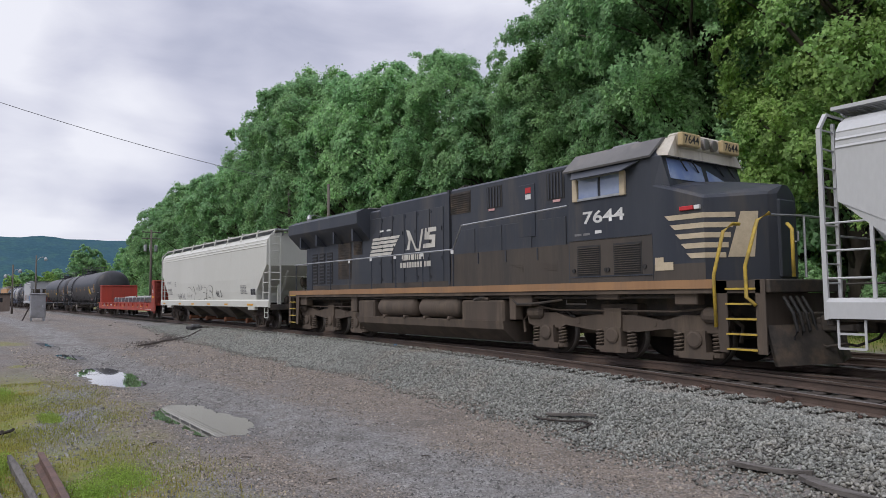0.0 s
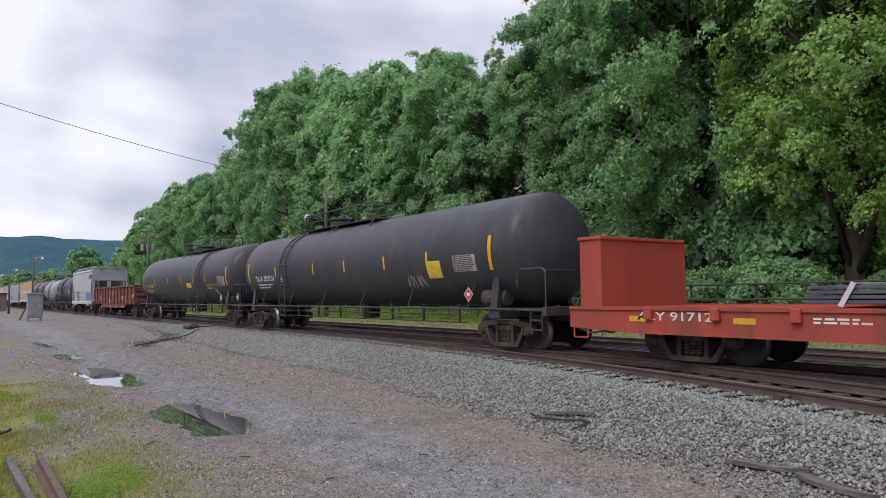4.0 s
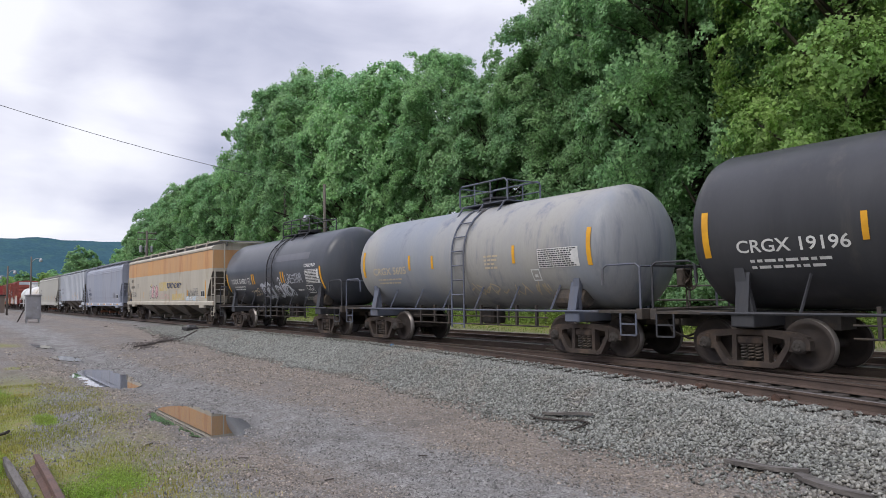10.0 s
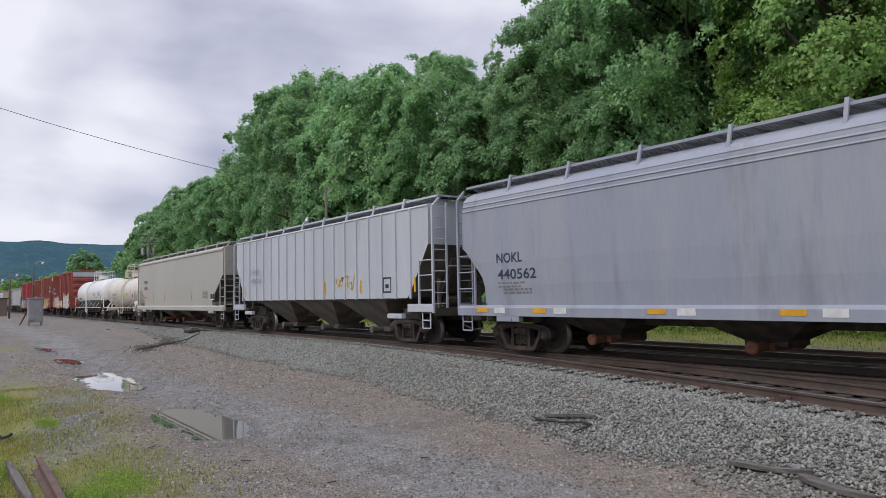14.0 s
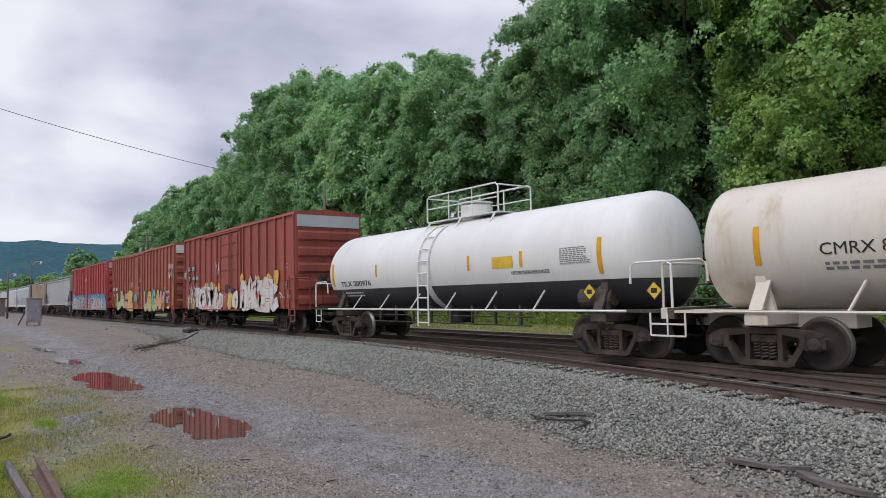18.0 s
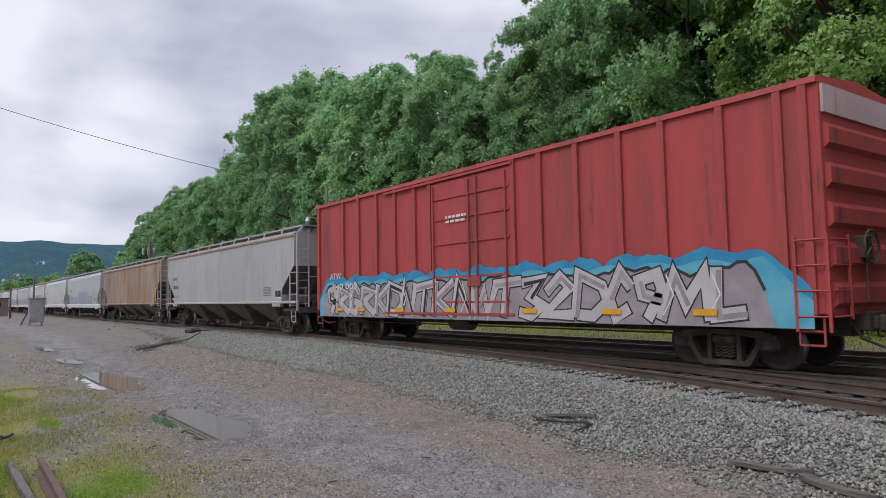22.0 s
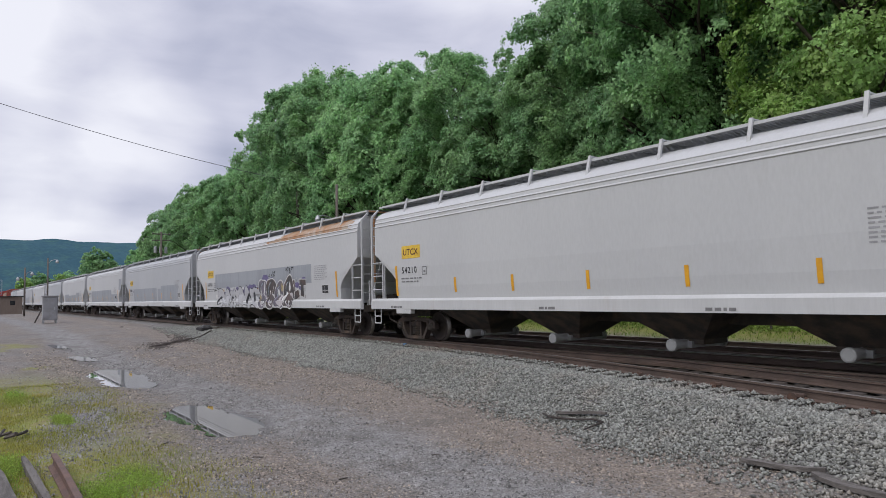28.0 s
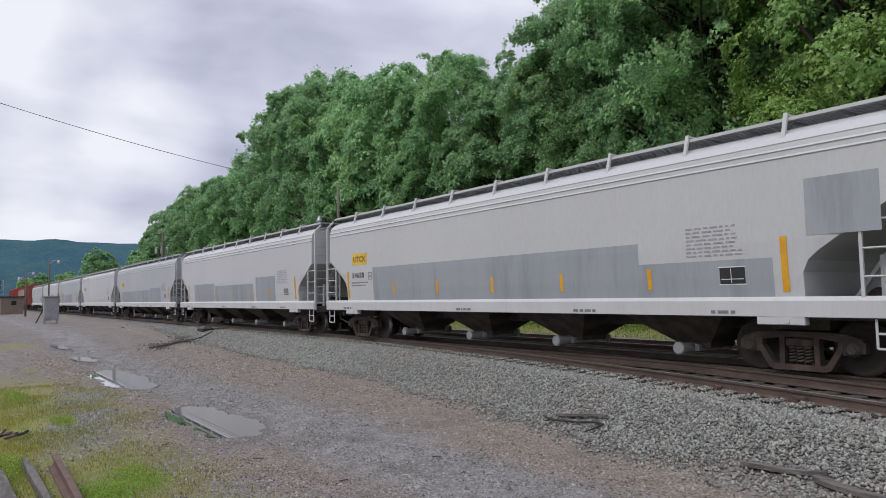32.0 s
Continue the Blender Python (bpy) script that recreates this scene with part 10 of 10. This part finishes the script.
    scrawl(e, lambda z: -1.566, 7.3, 8.2, 1.9, 2.15, C_WHITE, 6, 89, 0.03)
    scrawl(e, lambda z: -1.566, -2.3, -1.5, 2.5, 2.9, C_WHITE, 6, 67, 0.03)
    for k, (cx, cz, m) in enumerate(((-0.45, 1.72, C_SKY), (-0.55, 1.8, C_AQUA), (-0.2, 1.68, C_GREENSPRAY))):
        splotch(e, lambda z: -1.615, cx - 0.42 + 0.12 * k, cx + 0.42 - 0.12 * k, cz - 0.3 + 0.08 * k, cz + 0.3 - 0.08 * k, m, 0.004 + 0.003 * k, 91 + k, "blue and green spray cloud")
    flat_part("label_plate", e, [(0.15, 0.35, 1.85, 2.3), (0.2, 0.6, 2.32, 2.5)], lambda z: -1.6, P_FADEDPANEL, 0.02)
    small_print(e, s, 6.6, 2.5, 0.55, 4, C_PINK, 0.03)
    data_panel(e, lambda z: -1.566, 7.55, 8.15, 1.35, 1.75, C_BLACK, C_WHITE)
    flat_part("label_plate", e, [(7.65, 8.15, 0.98, 1.13)], s, C_LABEL, 0.07)
    words(e, "18", lambda z: -1.57, -8.3, 1.9, 0.3, 0.17, C_WHITE)
    words(e, "206", lambda z: -1.57, -7.35, 1.9, 0.45, 0.17, C_WHITE)
    flat_part("label_plate", e, [(-8.45, -8.03, 2.35, 2.58), (-7.45, -7.0, 2.35, 2.58)], lambda z: -1.57, C_WHITE, 0.007)
    reflectors(e, lambda z: -1.58, (-1.2, 1.15), 1.35, 0.14, 0.55)
    reflectors(e, lambda z: -1.58, (8.85,), 1.2, 0.14, 1.0)
    reflectors(e, lambda z: -1.58, (-9.0,), 1.2, 0.12, 0.8)
    words(e, "CLOSE AND LOCK", lambda z: -1.58, 0.1, 3.1, 0.85, 0.07, C_WHITE)
    words(e, "DOORS BEFORE", lambda z: -1.58, 0.14, 2.98, 0.75, 0.07, C_WHITE)
    words(e, "MOVING CAR", lambda z: -1.58, 0.18, 2.86, 0.62, 0.07, C_WHITE)
    e, h, s = boxcar("crimson boxcar with a blue and silver graffiti band", -345.05, -326.3, P_BOX3, 18, (-1.65, 1.8), panel=P_FADEDPANEL, at=[-9.02, -7.1, -5.99, -4.79, -3.66, -2.54, 2.84, 4.01, 5.23, 6.3, 7.57, 8.65, 9.08])
    bands = lambda z: -1.566
    burner(e, bands, -8.9, 9.1, 0.8, 1.98, 68, C_SKY, C_AQUA, C_SILVERLIGHT, C_LILAC, C_BLACK, "long blue and silver spray-painted graffiti band")
    words(e, "ATW", lambda z: -1.6, -8.0, 2.12, 0.85, 0.22, C_WHITE)
    words(e, "140 003", lambda z: -1.6, -7.75, 1.76, 1.75, 0.2, C_WHITE)
    small_print(e, lambda z: -1.575, -0.9, 3.7, 1.1, 2, C_WHITE, 0.07, 0.13)
    for x in (-7.5, -6.0, -3.6, -1.0, 2.2, 4.7, 6.9):
        flat_part("reflector", e, [(x, x + 0.5, 1.0, 1.12)], lambda z: -1.6, C_YELLOW, 0.01)
    # weathered hoppers
    e, h, s = hopper("weathered light grey covered hopper car", -366.45, -346.7, P_GREY, P_HOPPER, "slab", 4, cut=1.6, top_cut=2.8, low_cut=1.85, sill_z=(1.28, 1.37), bay_wide=1.9, deep=0.3)
    flat_part("rust_stain", e, [(-h + 0.4, h - 0.4, 4.03, 4.09), (-h + 0.4, h - 0.4, 4.11, 4.19)], s, P_RUSTY, 0.004, "brown dust and rust along the roof edge")
    rg = random.Random(31)
    for x in np.arange(-7.2, 8.0, 1.35):
        z = rg.uniform(2.0, 3.1)
        flat_part("seam_streak", e, [(x, x + 0.035, z - rg.uniform(0.5, 0.7), z), (x + 0.01, x + 0.03, z, z + rg.uniform(0.3, 0.8))], s, C_FAINT, 0.004)
    words(e, "CEFX", s, -8.3, 2.68, 0.75, 0.2, C_BLACK, 1.4)
    words(e, "380022", s, -8.28, 2.18, 1.1, 0.2, C_BLACK, 1.2)
    for x in (-8.5, -4.0, 0.2, 4.3):
        flat_part("reflector", e, [(x, x + 0.4, 1.5 if x < -8 else 1.285, 1.66 if x < -8 else 1.35)], s if x < -8 else sl, C_AMBER, 0.012)
    hopper_marks(e, h, s)
    e, h, s = hopper("tan covered hopper car streaked with brown rust", -387.65, -367.95, P_RUSTY, P_HOPPER, "slab", 4, cut=1.6, top_cut=2.75, low_cut=1.85, sill_z=(1.28, 1.37), bay_wide=1.9, deep=0.3, sill=P_RUSTY, steel=P_GREY)
    words(e, "TILX", s, -8.65, 2.65, 0.6, 0.17, C_GREY)
    words(e, "60610", s, -8.65, 2.25, 0.9, 0.18, C_GREY)
    reflectors(e, s, (8.5,), 1.5, 0.12, 0.9)
    # the run of pale grey hoppers at the rear
    marks = [("546", 1), ("54210", 2), ("54746", 3), ("54850", 4), ("54680", 5), ("", 0), ("", 6), ("", 7), ("", 8), ("", 9), ("", 10)]
    bounds = [(-408.85, -388.65), (-429.4, -409.85), (-450.35, -430.0), (-471.25, -451.2), (-492.1, -472.3), (-513.1, -493.1), (-534.6, -514.2), (-556.0, -535.7), (-577.5, -557.0), (-599.0, -578.5), (-620.0, -600.0)]
    paints = [P_WHITE2, P_WHITE, P_WHITE, P_WHITE2, P_WHITE, P_WHITE, P_WHITE2, P_WHITE, P_WHITE2, P_WHITE, P_WHITE2]
    for (u0, u1), (num, k), pnt in zip(bounds, marks, paints):
        lbl = {3: "pale grey covered hopper car with purple and silver graffiti", 2: "clean pale grey covered hopper car with a yellow emblem"}.get(k, "pale grey covered hopper car with darker grey paint patches")
        e, h, s = hopper(lbl, u0, u1, pnt, P_UNDER, "round", 4, sill=P_SILL, cut=1.65, top_cut=2.8, low_cut=1.95, sill_z=(1.0, 1.34))
        hopper_tail(e, h, s, num, k)
    # the brown cars that close the view
    boxcar("dark brown boxcar at the rear of the train", -638.0, -621.0, P_BOX, 17, panel=P_BOX)
    hopper("dull brown covered hopper car at the rear of the train", -657.0, -639.2, P_RUSTY, P_HOPPER, "slab", 3, bay_wide=1.9)
    boxcar("dark red boxcar at the rear of the train", -675.0, -658.2, P_BOX3, 17, panel=P_BOX3)
    boxcar("brown boxcar at the end of the train", -693.0, -676.2, P_BOX2, 17, panel=P_BOX2)


def hopper_tail(e, h, s, num, k):
    sl = lambda z: -1.57
    rng = random.Random(k + 70)
    if k:
        flat_part("emblem", e, [(-7.75, -6.7, 2.58, 2.98)], s, C_LABEL, 0.006, "yellow emblem plate")
        words(e, "UTCX", lambda z: s(z) - 0.003, -7.65, 2.68, 0.85, 0.2, C_MAROON)
    if num:
        words(e, num, s, -7.75, 2.12, 0.85, 0.2, C_BLACK, 1.2)
        small_print(e, s, -7.8, 1.98, 1.2, 2, C_GREY, 0.04, 0.1)
        box_frame(e, s, -6.6, 2.05, 0.25, C_GREY)
    small_print(e, s, h - 3.9, 2.66, 1.15, 8, C_FAINT, 0.03, 0.075, seed=k)
    flat_part("data_panel", e, [(h - 3.22, h - 2.72, 1.58, 1.88)], s, C_BLACK if k % 2 else C_GREY, 0.006)
    flat_part("data_panel", e, [(h - 3.19, h - 2.75, 1.66, 1.675), (h - 3.0, h - 2.985, 1.6, 1.86), (h - 3.24, h - 2.7, 1.56, 1.58), (h - 3.24, h - 2.7, 1.88, 1.9)], s, C_WHITE, 0.009)
    if k == 4:
        flat_part("paint_patch", e, [(-6.4, 1.19, 1.3, 2.3), (1.51, 2.4, 1.3, 2.2), (2.45, 6.9, 1.3, 2.4)], s, P_PATCH, 0.004, "darker grey paint patch")
    if k == 5:
        flat_part("paint_patch", e, [(-6.3, 4.85, 1.3, 2.45), (4.85, 7.7, 1.3, 2.02), (8.3, 9.45, 2.35, 3.3)], s, P_PATCH, 0.004, "darker grey paint patch")
    if k in (0, 1, 6, 8, 9):
        a = -h + 2.2 + rng.uniform(0, 1)
        for i in range(3):
            b = a + rng.uniform(3.0, 6.0)
            flat_part("paint_patch", e, [(a, min(b, h - 4.2), 1.22, rng.uniform(2.1, 2.6))], s, P_PATCH if k != 1 else P_GREYBLUE, 0.004, "darker grey paint patch")
            a = b + rng.uniform(0.0, 0.5)
            if a > h - 5:
                break
    reflectors(e, s, (-5.0, -2.55, 0.0, 2.55, 5.05), 1.5, 0.1, 0.42)
    reflectors(e, s, (-8.15, h - 2.05), 1.42, 0.12, 0.95)
    for x in (-8.4, -1.5, 3.0, 6.5):
        small_print(e, sl, x, 1.1, 0.7, 1, C_GREY, 0.06, seed=k)
    if k == 3:
        over = lambda z: min(s(z), -1.575) if z < 1.3 else s(z)
        graffiti(e, over, -5.9, 0.2, 0.96, 2.05, [C_SILVERPALE, C_SILVERPALE], "DAWANR", 71, C_BLACK, C_PURPLE, 0.5, 0.025, label="silver letters with thin dark outlines over purple")
        bubbles(e, over, 0.2, 4.2, 0.96, 2.35, 4, [C_DUSK, C_SOOT], C_WHITE, C_SKYPALE, 72, C_PURPLE, 0.04, C_SILVERLIGHT, "dark glossy bubble forms outlined in white over purple discs")
        graffiti(e, over, 4.1, 5.4, 1.35, 2.25, [C_SOOT, C_SOOT], "LT", 75, C_WHITE, C_PURPLE, 0.4, 0.03)
        scrawl(e, s, -0.1, 0.4, 1.75, 2.05, C_SOOT, 3, 76, 0.03)
        scrawl(e, s, 3.4, 4.2, 2.45, 2.75, C_BLACK, 4, 77, 0.035)
        scrawl(e, s, 1.4, 2.2, 2.35, 2.6, C_BLACK, 3, 73, 0.035)
        scrawl(e, s, -6.6, -5.9, 1.8, 2.0, C_BLACK, 3, 74, 0.03)
        flat_part("data_panel", e, [(-6.35, -6.0, 1.45, 1.66)], s, C_WHITE, 0.006)
        flat_part("paint_patch", e, [(-6.4, 6.0, 2.0, 2.75)], s, P_PATCH, 0.003, "darker grey paint patch")
        zz = [3.84] + [q[1] for q in PROFILES["round"] if 3.86 < q[1] < 4.3]
        flat_part("rust_stain", e, [(0.6 + 0.5 * i, h - 0.8 - 0.3 * (i % 2), z0, z1) for i, (z0, z1) in enumerate(zip(zz, zz[1:]))], s, P_RUSTWASH, 0.005, "orange rust stain under the roof")
    if k in (2, 3, 4):
        bm = bmesh.new()
        bar(bm, (h - 0.06, -1.0, 1.9 if k == 3 else 3.0), (h - 0.06, -1.0, 4.28), 0.062, 0.062)
        bar(bm, (h - 0.06, -1.2, 4.42), (h - 0.06, 0.9, 4.42), 0.062, 0.06)
        part("rust_stain", bm, P_RUSTWASH, e, "orange rust on the end ladder")


build_train()
finish_words()


# ---- how the train runs ----
def motions():
    keys = np.arange(0, 32.1, 2.0)
    for e, u, half, wheels in CARS:
        walk(e, [(float(t), pose(u + d, TRACK_Y, RAIL)) for t, d in zip(keys, SPEED_KEYS)])
        # the wheels roll while the car passes near; the rows run from the start to the end
        inside = [f for f in range(0, 961) if -48 - half < u + run_at(f / 30) < 8 + half]
        if not inside:
            continue
        for w, x, r in wheels:
            rows = [(f / 30, pose(x, 0, r, 0, math.degrees(run_at(f / 30) / r) % 360, 0)) for f in inside]
            if inside[0] > 0:
                rows.insert(0, (0.0, rows[0][1]))
            if inside[-1] < 960:
                rows.append((32.0, rows[-1][1]))
            walk(w, rows)


motions()
